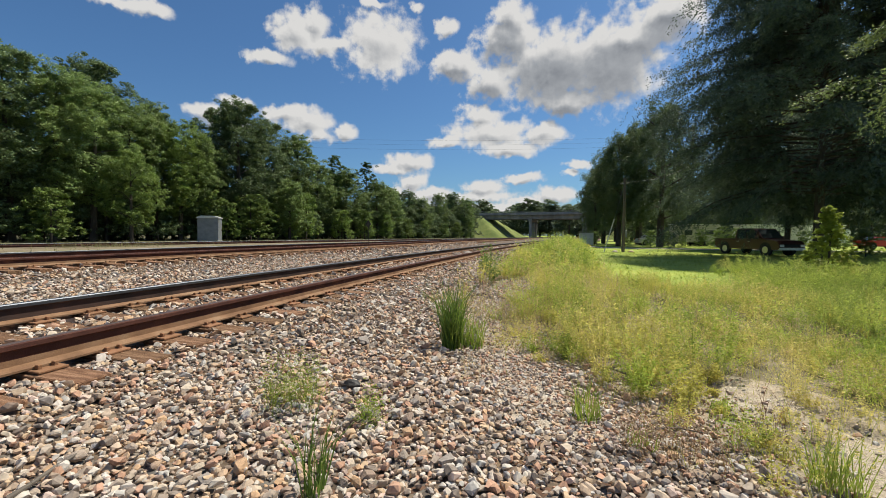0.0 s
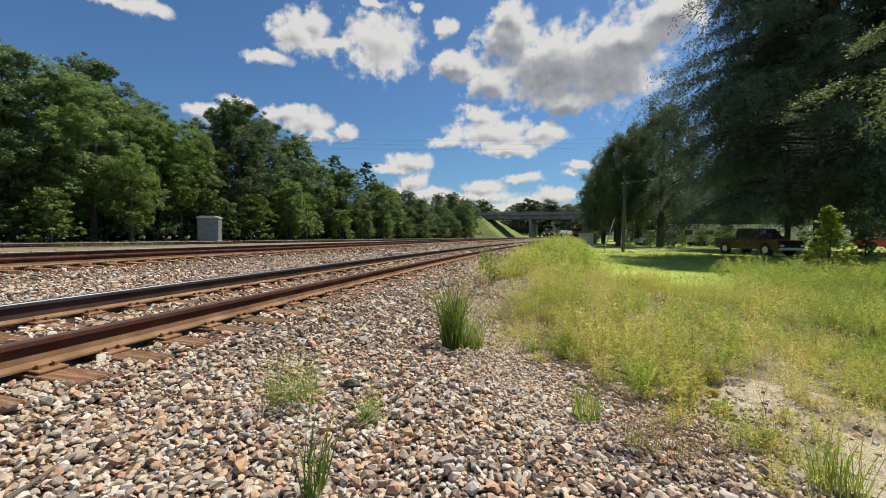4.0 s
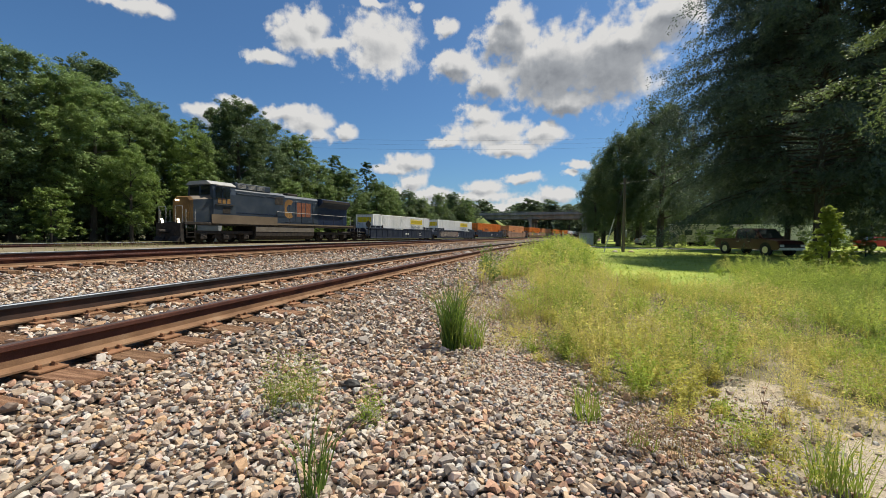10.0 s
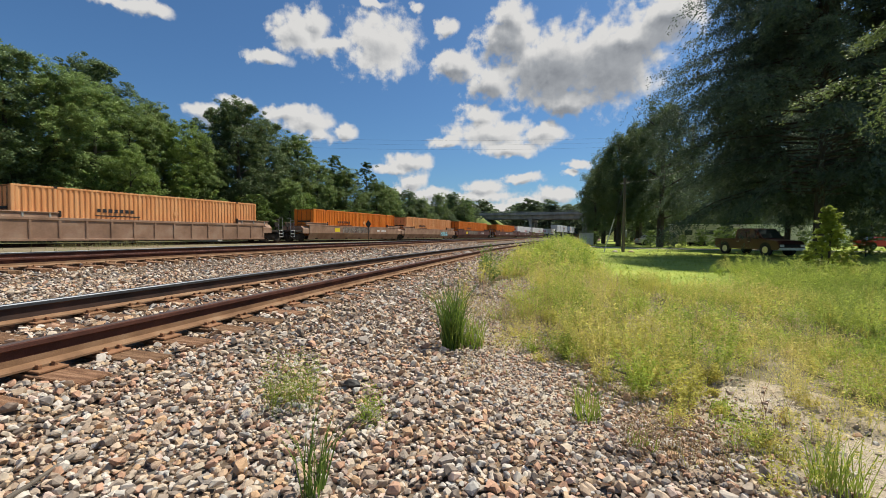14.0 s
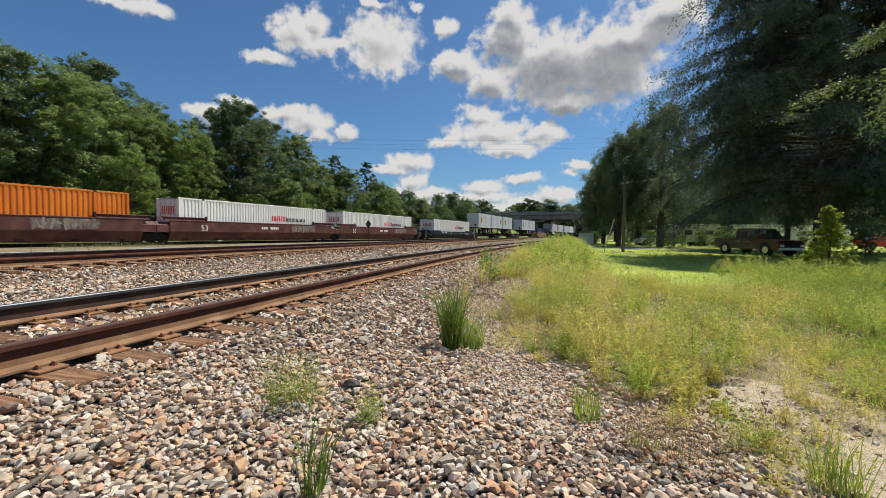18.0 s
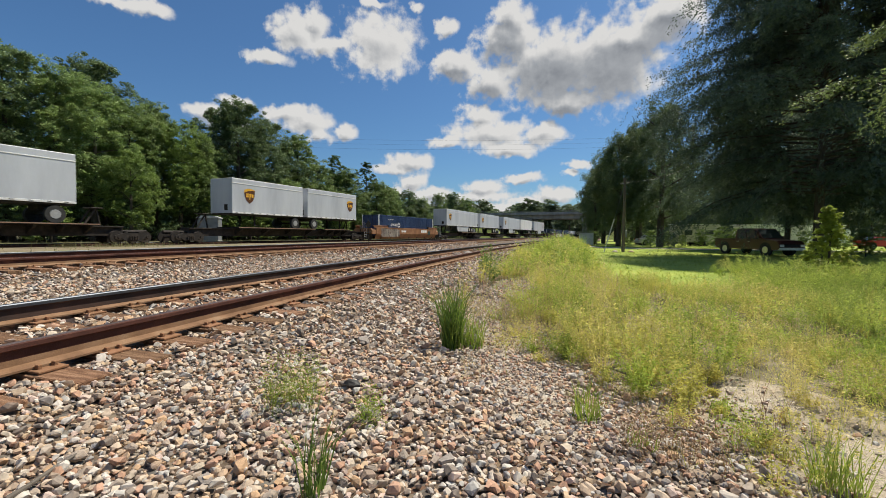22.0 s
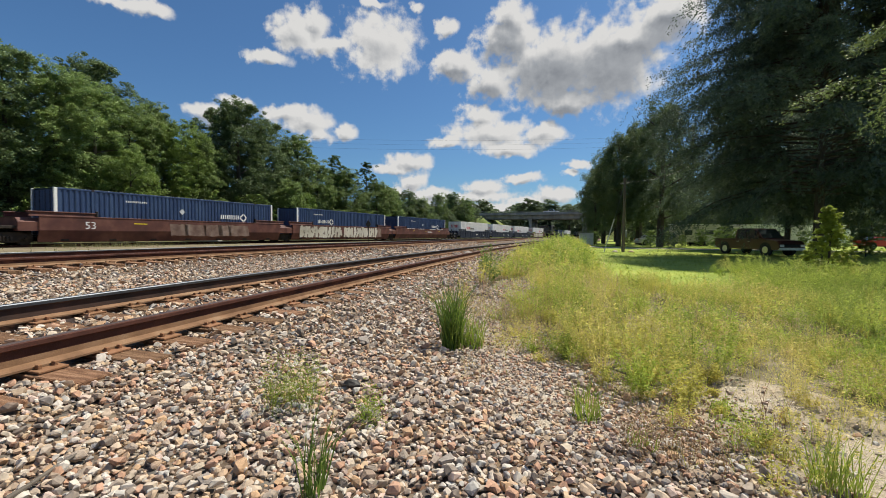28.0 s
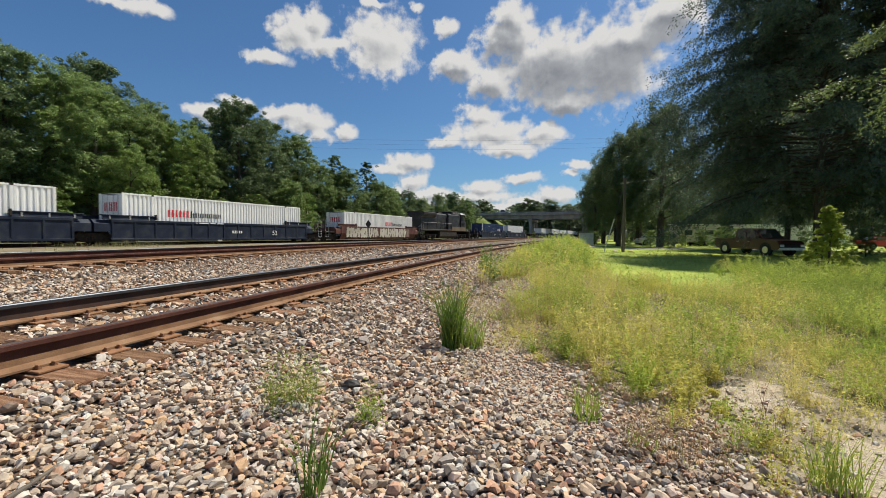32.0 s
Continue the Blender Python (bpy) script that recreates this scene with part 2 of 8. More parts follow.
def smooth(a, b, x):
    t = np.clip((x - a) / (b - a), 0, 1)
    return t * t * (3 - 2 * t)


def ground_z(x, y):
    """Height of the ground (arrays)."""
    x, y = np.asarray(x, float), np.asarray(y, float)
    u1, u2, u3 = track_side(1, x, y), track_side(2, x, y), track_side(3, x, y)
    # base: shoulder, dropping to the field on the right; scrub on the far left
    z = -0.36 - 0.16 * smooth(-3.6, -7.5, u1) + 0.03 * np.sin(x * 1.7 + 1) * np.sin(y * 1.1) * smooth(-2.6, -4.5, u1)
    z = z + 0.10 * smooth(2.0, 5.5, u1) + 0.12 * smooth(12, 16, u1)
    for u, top, half in ((u1, -0.248, 1.3), (u2, -0.095, 1.25), (u3, -0.25, 1.7)):
        a = np.abs(u)
        z = np.maximum(z, top + 0.055 * smooth(0.70, 0.55, a) - np.clip(a - half, 0, 9) * 0.28)
    # a low weedy bank beside the near track
    z = z + 0.40 * np.exp(-((u1 + 4.4) / 1.15) ** 2) * smooth(11, 22, y) * smooth(64, 44, y)
    return z


# ---- mesh helpers ----
def mesh_object(name, verts, faces, mats, parent=None, smooth_shade=False, mat_index=None):
    me = bpy.data.meshes.new(name)
    me.from_pydata(verts, [], faces)
    for m in (mats if isinstance(mats, (list, tuple)) else [mats]):
        me.materials.append(m)
    if mat_index is not None:
        me.polygons.foreach_set("material_index", mat_index)
    if smooth_shade:
        me.polygons.foreach_set("use_smooth", [True] * len(me.polygons))
    me.update()
    ob = new(name, me)
    ob.parent = parent
    return ob


def quads_object(name, v4, mat, parent=None):
    """v4: array (n, 4, 3) of separate quads."""
    n = len(v4)
    me = bpy.data.meshes.new(name)
    me.vertices.add(n * 4)
    me.vertices.foreach_set("co", np.ascontiguousarray(v4, dtype=np.float32).ravel())
    me.loops.add(n * 4)
    me.loops.foreach_set("vertex_index", np.arange(n * 4, dtype=np.int32))
    me.polygons.add(n)
    me.polygons.foreach_set("loop_start", np.arange(0, n * 4, 4, dtype=np.int32))
    me.polygons.foreach_set("use_smooth", np.zeros(len(me.polygons), dtype=bool))
    me.materials.append(mat)
    me.update(calc_edges=True)
    ob = new(name, me)
    ob.parent = parent
    return ob


def tris_object(name, verts, tris, mat, parent=None):
    """Vertices (n, 3) and triangles (m, 3) as arrays."""
    me = bpy.data.meshes.new(name)
    me.vertices.add(len(verts))
    me.vertices.foreach_set("co", np.ascontiguousarray(verts, dtype=np.float32).ravel())
    me.loops.add(len(tris) * 3)
    me.loops.foreach_set("vertex_index", np.ascontiguousarray(tris, dtype=np.int32).ravel())
    me.polygons.add(len(tris))
    me.polygons.foreach_set("loop_start", np.arange(0, len(tris) * 3, 3, dtype=np.int32))
    me.polygons.foreach_set("use_smooth", np.zeros(len(me.polygons), dtype=bool))
    me.materials.append(mat)
    me.update(calc_edges=True)
    ob = new(name, me)
    ob.parent = parent
    return ob


def part(name, bm, mat, parent=None, label=""):
    me = bpy.data.meshes.new(name)
    bm.to_mesh(me)
    bm.free()
    for m in (mat if isinstance(mat, (list, tuple)) else [mat]):
        me.materials.append(m)
    ob = new(name, me)
    ob.parent = parent
    if label:
        ob["label"] = label
    return ob


def box(bm, x0, x1, y0, y1, z0, z1, bevel=0.0, m=0):
    """An axis-parallel box, its edges bevelled."""
    vs = bmesh.ops.create_cube(bm, size=1.0)["verts"]
    for v in vs:
        v.co = Vector(((x0 + x1) / 2 + v.co.x * (x1 - x0), (y0 + y1) / 2 + v.co.y * (y1 - y0), (z0 + z1) / 2 + v.co.z * (z1 - z0)))
    if m:
        for f in {f for v in vs for f in v.link_faces}:
            f.material_index = m
    if bevel:
        bmesh.ops.bevel(bm, geom=list({e for v in vs for e in v.link_edges}), offset=bevel, segments=1, affect="EDGES")
    return vs


def tube(bm, a, b, r0, r1=None, n=8, caps=True):
    """A round bar from a to b."""
    a, b = Vector(a), Vector(b)
    r1 = r0 if r1 is None else r1
    q = (b - a).to_track_quat("Z", "Y")
    rings = []
    for p, r in ((a, r0), (b, r1)):
        rings.append([bm.verts.new(p + q @ Vector((math.cos(t * math.tau / n) * r, math.sin(t * math.tau / n) * r, 0))) for t in range(n)])
    for i in range(n):
        bm.faces.new((rings[0][i], rings[0][(i + 1) % n], rings[1][(i + 1) % n], rings[1][i]))
    if caps:
        bm.faces.new(rings[0][::-1])
        bm.faces.new(rings[1])


def prism(bm, outline, y0, y1, m=0):
    """An outline of (x, z) pushed along y."""
    a = [bm.verts.new((x, y0, z)) for x, z in outline]
    b = [bm.verts.new((x, y1, z)) for x, z in outline]
    n = len(outline)
    fs = [bm.faces.new((a[i], a[(i + 1) % n], b[(i + 1) % n], b[i])) for i in range(n)]
    fs += [bm.faces.new(a[::-1]), bm.faces.new(b)]
    for f in fs:
        f.material_index = m
    bmesh.ops.recalc_face_normals(bm, faces=fs)
    return fs


def thing(name, label, category, m=None, group=""):
    ob = new(name)
    ob.empty_display_size = 0.2
    if m is not None:
        ob.matrix_basis = m
    return tagged(ob, label, category, group)


# ---- ground ----
def ground_material():
    m = bpy.data.materials.new("field_ground")
    m.use_nodes = True
    nt = m.node_tree
    N, L = nt.nodes.new, nt.links.new
    b = nt.nodes["Principled BSDF"]
    tc = N("ShaderNodeTexCoord")
    big, small = N("ShaderNodeTexNoise"), N("ShaderNodeTexNoise")
    for n, s, d in ((big, 0.35, 5), (small, 7.0, 8)):
        n.inputs["Scale"].default_value, n.inputs["Detail"].default_value = s, d
        L(tc.outputs["Object"], n.inputs["Vector"])
    ramp = N("ShaderNodeValToRGB")
    el = ramp.color_ramp.elements
    el[0].position, el[0].color = 0.3, (0.21, 0.275, 0.048, 1)
    el[1].position, el[1].color = 0.7, (0.38, 0.415, 0.085, 1)
    e = el.new(0.5)
    e.color = (0.29, 0.35, 0.064, 1)
    L(big.outputs["Fac"], ramp.inputs[0])
    hsv = N("ShaderNodeHueSaturation")
    mr = N("ShaderNodeMapRange")
    mr.inputs[3].default_value, mr.inputs[4].default_value = 0.65, 1.35
    L(small.outputs["Fac"], mr.inputs[0])
    L(mr.outputs[0], hsv.inputs["Value"])
    L(ramp.outputs[0], hsv.inputs["Color"])
    L(hsv.outputs[0], b.inputs["Base Color"])
    b.inputs["Roughness"].default_value, b.inputs["Specular IOR Level"].default_value = 0.95, 0.2
    bp = N("ShaderNodeBump")
    bp.inputs["Strength"].default_value, bp.inputs["Distance"].default_value = 0.8, 0.05
    L(small.outputs["Fac"], bp.inputs["Height"])
    L(bp.outputs[0], b.inputs["Normal"])
    return m


M_FIELD = ground_material()
M_STRIP = material("dry_strip_soil", [(0.15, 0.12, 0.08), (0.23, 0.19, 0.13), (0.17, 0.175, 0.08)], 1.0, 0, 0.4, 0.5, 6, 0.3, spec=0.03, bump_distance=0.03)

M_LITTER = material("leaf_litter", [(0.075, 0.070, 0.035), (0.12, 0.105, 0.055), (0.13, 0.15, 0.05)], 0.95, 0, 0.5, 0.6, 8, 0.3, bump_distance=0.04)
M_SCRUB = material("sandy_field_soil", [(0.11, 0.09, 0.05), (0.18, 0.15, 0.09), (0.29, 0.24, 0.16)], 0.95, 0, 1.6, 0.8, 28, 0.3, bump_distance=0.03)


M_GRIT = material("gritty_soil", [(0.19, 0.15, 0.10), (0.30, 0.25, 0.18), (0.43, 0.37, 0.28)], 0.95, 0, 4.0, 0.9, 45, 0.4, bump_distance=0.02)
M_DUST = material("stone_dust", [(0.31, 0.255, 0.19), (0.43, 0.36, 0.28), (0.54, 0.47, 0.38)], 0.95, 0, 9.0, 0.9, 70, 0.4, bump_distance=0.02)


def dusty(x, y):
    """1 on the pale trodden line of finer stones along the shoulder."""
    mid = np.interp(y, [2.0, 2.8, 4.1, 5.7, 7.5], [0.25, 0.02, -0.18, -0.52, -0.95]) + 0.06 * np.sin(y * 3.1)
    return np.exp(-((x - mid) / (0.17 + 0.06 * y)) ** 2) * smooth(1.9, 2.7, y) * smooth(8.5, 6.0, y)


def near_edge(y):
    """x where the gravel ends and the weeds begin."""
    e = np.interp(y, [0, 2, 3.0, 3.7, 4.8, 8, 11.5, 20, 40, 60, 90, 400], [1.3, 1.0, 0.42, 0.10, -0.40, -0.90, -1.25, -0.95, 0.55, 3.0, 8.6, 70])
    return e + 0.13 * np.sin(y * 1.9) + 0.09 * np.sin(y * 4.3)


def build_ground():
    na, radii = 260, np.concatenate([np.linspace(0.0, 16, 90)[1:], np.geomspace(16.6, 4500, 75)])
    ang = np.arange(na) * math.tau / na
    X = np.concatenate([[0], (radii[:, None] * np.sin(ang)[None]).ravel()])
    Y = np.concatenate([[0], (radii[:, None] * np.cos(ang)[None]).ravel()])
    Z = ground_z(X, Y)
    faces = [(0, 1 + (i + 1) % na, 1 + i) for i in range(na)]
    for r in range(len(radii) - 1):
        a, b = 1 + r * na, 1 + (r + 1) * na
        faces += [(a + i, a + (i + 1) % na, b + (i + 1) % na, b + i) for i in range(na)]
    cx = np.array([np.mean(X[list(f)]) for f in faces])
    cy = np.array([np.mean(Y[list(f)]) for f in faces])
    u1, u2, u3 = track_side(1, cx, cy), track_side(2, cx, cy), track_side(3, cx, cy)
    far = np.hypot(cx, cy)
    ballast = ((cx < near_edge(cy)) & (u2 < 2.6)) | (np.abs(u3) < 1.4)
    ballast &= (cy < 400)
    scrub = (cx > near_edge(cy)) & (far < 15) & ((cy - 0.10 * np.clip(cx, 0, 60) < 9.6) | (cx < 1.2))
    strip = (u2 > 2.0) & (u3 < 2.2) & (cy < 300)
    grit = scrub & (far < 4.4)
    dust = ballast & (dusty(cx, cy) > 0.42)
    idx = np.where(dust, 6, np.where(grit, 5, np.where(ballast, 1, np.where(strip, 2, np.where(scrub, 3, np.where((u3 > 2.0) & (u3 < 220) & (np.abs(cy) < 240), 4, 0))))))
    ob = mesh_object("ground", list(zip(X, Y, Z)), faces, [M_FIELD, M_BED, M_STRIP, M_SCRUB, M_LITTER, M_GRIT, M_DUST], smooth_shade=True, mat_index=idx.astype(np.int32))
    return tagged(ob, "grassy field with gravel railway bed and sandy patches", "ground", kind="structure")


GROUND = build_ground()


def sand_patch(x, y, rx, ry, seed):
    """Bare pale sand with an uneven outline, lying on the ground."""
    rng = random.Random(seed)
    ph = [rng.uniform(0, 6.28) for _ in range(3)]
    verts, faces, n, rings = [(x, y)], [], 40, 6
    for r in range(1, rings + 1):
        for i in range(n):
            a = i * math.tau / n
            w = 1 + 0.16 * math.sin(2 * a + ph[0]) + 0.13 * math.sin(5 * a + ph[1]) + 0.08 * math.sin(9 * a + ph[2])
            verts.append((x + math.cos(a) * rx * w * r / rings, y + math.sin(a) * ry * w * r / rings))
    faces = [(0, 1 + i, 1 + (i + 1) % n) for i in range(n)]
    for r in range(rings - 1):
        o, q = 1 + r * n, 1 + (r + 1) * n
        faces += [(o + i, q + i, q + (i + 1) % n, o + (i + 1) % n) for i in range(n)]
    v = np.array(verts)
    z = ground_z(v[:, 0], v[:, 1]) + 0.012
    z[-n:] -= 0.03
    ob = mesh_object("sand_patch", np.column_stack([v, z]).tolist(), faces, M_SOIL, smooth_shade=True)
    tagged(ob, "bare pale sand showing between the weeds", "sand", kind="structure")


sand_patch(1.80, 2.45, 0.36, 0.70, 1)
sand_patch(1.70, 3.60, 0.38, 0.30, 2)
sand_patch(1.25, 5.9, 0.30, 0.22, 4)


# ---- tracks ----
RAIL_PROFILE = [(-0.075, -0.186), (0.075, -0.186), (0.075, -0.172), (0.014, -0.150), (0.011, -0.108), (0.010, -0.052), (0.037, -0.038), (0.037, -0.008),
                (0.028, 0.0), (-0.028, 0.0), (-0.037, -0.008), (-0.037, -0.038), (-0.010, -0.052), (-0.011, -0.108), (-0.014, -0.150), (-0.075, -0.172)]


def rail(k, side, parent):
    """side -1: the near rail (right of the middle), 1: the far one."""
    x0, a, c, s_end, z, e = TRACKS[k]
    stations = np.concatenate([np.arange(-25, 60, 1.0), np.arange(60, 420, 6.0)]) if c else np.array([-120.0, 60, 200, 420])
    verts, faces, idx = [], [], []
    n = len(RAIL_PROFILE)
    for s in stations:
        x, y, h = track_point(k, s, side * GAUGE)
        for px, pz in RAIL_PROFILE:
            verts.append((x + px * math.cos(h), y - px * math.sin(h), z + (e if side > 0 else 0) + pz))
    for i in range(len(stations) - 1):
        for j in range(n):
            faces.append((i * n + j, i * n + (j + 1) % n, (i + 1) * n + (j + 1) % n, (i + 1) * n + j))
            (xa, za), (xb, zb) = RAIL_PROFILE[j], RAIL_PROFILE[(j + 1) % n]
            if za == zb == 0.0:
                idx.append(1 if side > 0 else 3)
            # below the head's painted shadow the faces take the sunlit tone
            elif max(za, zb) <= -0.105 and (side < 0 or max(za, zb) <= -0.149):
                idx.append(2)
            else:
                # the first track's far rail wears its shade as a darker colour
                idx.append(1 if side > 0 and min(za, zb) >= -0.038 and xa > 0 else 4 if side > 0 and k == 1 else 0)
    ob = mesh_object("rail", verts, faces, [M_RAIL_SIDE, M_RAIL_TOP, M_RAIL_FOOT, M_RAIL_WORN, M_RAIL_SHADED], parent, mat_index=np.array(idx, np.int32))
    return ob


TIE_Y = {1: [], 2: [], 3: []}


def build_track(k, tie_from, tie_to, step, with_spikes):
    x0, a, c, s_end, z, e = TRACKS[k]
    t = new("railway_track")
    tagged(t, "rusty steel rails spiked to weathered timber ties on ballast", "railway track", "tracks", "structure")
    rail(k, -1, t), rail(k, 1, t)
    bm = bmesh.new()
    box(bm, -1.295, 1.295, -0.115, 0.115, -0.38, -0.205, 0.008)
    bm_mesh = bpy.data.meshes.new("tie")
    bm.to_mesh(bm_mesh)
    bm.free()
    bm_mesh.materials.append(M_TIE)
    bp = bmesh.new()
    box(bp, -0.19, 0.17, -0.095, 0.095, -0.204, -0.186, 0.004)
    for dx in (-0.10, 0.10):
        for dy in (-0.05, 0.05):
            box(bp, dx - 0.016, dx + 0.016, dy - 0.014, dy + 0.014, -0.188, -0.155, 0.004)
    plate_mesh = bpy.data.meshes.new("tie_plate")
    bp.to_mesh(plate_mesh)
    bp.free()
    plate_mesh.materials.append(M_PLATE)
    rng = random.Random(k)
    s = tie_from
    i = 0
    while s < tie_to:
        x, y, h = track_point(k, s)
        ob = new("tie", bm_mesh)
        ob.parent = t
        TIE_Y[k].append(y)
        lean = math.atan(e / 1.51)
        mt = Matrix.Translation((x, y, z + e / 2)) @ Matrix.Rotation(-h + rng.uniform(-0.012, 0.012), 4, "Z") @ Matrix.Rotation(lean, 4, "Y")
        ob.matrix_basis = mt @ Matrix.Translation((rng.uniform(-0.04, 0.04), 0, rng.uniform(-0.008, 0.0)))
        if with_spikes and i < 60:
            for sd in (-1, 1):
                pl = new("tie_plate", plate_mesh)
                pl.parent = t
                pl.matrix_basis = mt @ Matrix.Translation((-sd * GAUGE, 0, 0))
        s += step * rng.uniform(0.97, 1.03)
        i += 1
    return t


build_track(1, -6.0, 70, 0.485, True)
build_track(2, -2.0, 90, 0.51, True)
build_track(3, 0.0, 110, 0.55, False)


# ---- trees ----
M_BARK = material("bark", [(0.055, 0.044, 0.034), (0.11, 0.09, 0.07)], 0.95, 0, 5, 0.8, 25, 0.3, stretch=(1, 1, 0.25), bump_distance=0.03)


def leaf_material(name, dark, light, translucent=0.28):
    return material(name, [dark, light], 0.55, 0, 0.5, 0.0, 3.0, 0.25, spec=0.35, random_tint=0.18, island_tint=0.17, translucent=translucent)


M_LEAF = leaf_material("broad_leaves", (0.175, 0.250, 0.085), (0.275, 0.355, 0.125))
M_LEAF_LIGHT = leaf_material("young_leaves", (0.165, 0.245, 0.055), (0.255, 0.34, 0.088))
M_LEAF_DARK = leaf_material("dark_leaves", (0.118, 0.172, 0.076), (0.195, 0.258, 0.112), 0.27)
M_NEEDLE = leaf_material("pine_needles", (0.08, 0.125, 0.04), (0.125, 0.18, 0.06))


def leaf_cloud(rng, centres, radii, per, size, droop=0.0, flat=0.75, level=0.9):
    """Leaf quads in loose clumps round the centres."""
    n = len(centres) * per
    c = np.repeat(centres, per, axis=0)
    r = np.repeat(radii, per)
    d = rng.normal(size=(n, 3))
    d /= np.linalg.norm(d, axis=1)[:, None]
    d[:, 2] *= flat
    p = c + d * (r * rng.uniform(0.35, 1.0, n) ** 0.6)[:, None]
    p[:, 2] -= droop * rng.uniform(0, 1, n) ** 2
    a = rng.normal(size=(n, 3))
    a[:, 2] *= 0.45
    a /= np.linalg.norm(a, axis=1)[:, None]
    b = np.cross(a, np.array([0, 0, level]) + d * 0.35 + rng.normal(size=(n, 3)) * 0.5)
    b /= np.linalg.norm(b, axis=1)[:, None] + 1e-9
    s = size * rng.uniform(0.6, 1.4, n)[:, None]
    a, b = a * s, b * s * 0.55
    return np.stack([p - a, p + b * 0.9 - a * 0.1, p + a, p - b * 0.9 + a * 0.1], axis=1)


def leaf_tris(quads):
    """One pointed triangle for each leaf quad: as broad and as long."""
    half = (quads[:, 1] - quads[:, 3]) * 0.5
    return np.stack([quads[:, 0] + half, quads[:, 0] - half, quads[:, 2]], 1)


def crown_object(name, v3, mat, parent):
    return tris_object(name, v3.reshape(-1, 3), np.arange(len(v3) * 3).reshape(-1, 3), mat, parent)


def crown_points(rng, n, top, base, radius, shape):
    """Bough centres in an uneven crown; shape gives the crown's width from its base (0) to its top (1)."""
    h = (np.arange(n) + rng.uniform(0, 1, n)) / n
    ang = np.arange(n) * 2.399 + rng.normal(0, 0.5, n)
    width = np.interp(h, *shape) * radius * rng.uniform(0.75, 1.15, n)
    r = width * rng.uniform(0.12, 1, n) ** 0.5
    return np.stack([np.cos(ang) * r, np.sin(ang) * r, base + (top - base) * h], axis=1)


def bough_clumps(rng, boughs, sizes, per):
    """Leaf clumps on the outer and upper sides of each bough."""
    n = len(boughs) * per
    d = rng.normal(size=(n, 3))
    d[:, 2] += 0.35
    d /= np.linalg.norm(d, axis=1)[:, None]
    d[:, 2] *= 0.72
    c, r = np.repeat(boughs, per, axis=0), np.repeat(sizes, per)
    return c + d * (r * (rng.uniform(0.45, 1.08, n) + 0.35 * (rng.uniform(0, 1, n) > 0.9)))[:, None], r


BROAD = ([0, 0.15, 0.45, 0.75, 0.93, 1.0], [0.55, 0.9, 1.0, 0.75, 0.40, 0.12])
SKIRT = ([0, 0.1, 0.4, 0.75, 0.93, 1.0], [0.85, 1.0, 0.92, 0.68, 0.36, 0.10])
PINE = ([0, 0.2, 0.5, 0.8, 1.0], [0.6, 1.0, 0.8, 0.6, 0.1])
TREE_KINDS = {}


def tree_kind(name, seed, height, base, radius, shape, leaf_mat, boughs, bough_r, clumps, per, leaf, trunk_r, limbs=7, droop=0.0):
    """A tree with a tapered trunk, limbs and a leafy crown; kept as the pattern for copies."""
    rng = np.random.default_rng(seed)
    bm = bmesh.new()
    lean = rng.uniform(-0.03, 0.03, 2) * height
    mid = (lean[0] * 0.4, lean[1] * 0.4, height * 0.45)
    tube(bm, (0, 0, -0.4), mid, trunk_r * 1.25, trunk_r * 0.75, 9)
    tube(bm, mid, (lean[0], lean[1], height * 0.9), trunk_r * 0.75, trunk_r * 0.12, 7)
    for i in range(limbs):
        z = base + (height * 0.85 - base) * (i + 0.4) / limbs
        a = rng.uniform(0, math.tau)
        ln = radius * np.interp((z - base) / (height - base), *shape) * rng.uniform(0.6, 0.95)
        f = z * 0.92 / height
        f = 0.4 * f / 0.45 if f < 0.45 else 0.4 + 0.6 * (f - 0.45) / 0.45
        root = Vector((lean[0] * f, lean[1] * f, z * 0.92))
        tip = root + Vector((math.cos(a) * ln, math.sin(a) * ln, ln * rng.uniform(0.15, 0.6)))
        tube(bm, root, root.lerp(tip, 0.5) + Vector((0, 0, ln * 0.08)), trunk_r * 0.38, trunk_r * 0.2, 6)
        tube(bm, root.lerp(tip, 0.5) + Vector((0, 0, ln * 0.08)), tip, trunk_r * 0.2, trunk_r * 0.05, 5)
    top = new("tree")
    trunk = part("trunk", bm, M_BARK, top, "grey-brown bark")
    centres = crown_points(rng, boughs, height - bough_r * 0.6, base + bough_r * 0.5, radius - bough_r * 0.7, shape)
    pts, size = bough_clumps(rng, centres, rng.uniform(0.6, 1.35, boughs) * bough_r, clumps)
    quads = leaf_cloud(rng, pts, rng.uniform(0.16, 0.38, len(pts)) * size, per, leaf, droop)
    crown_object("crown", leaf_tris(quads), leaf_mat, top)
    TREE_KINDS[name] = (top, height, [False])


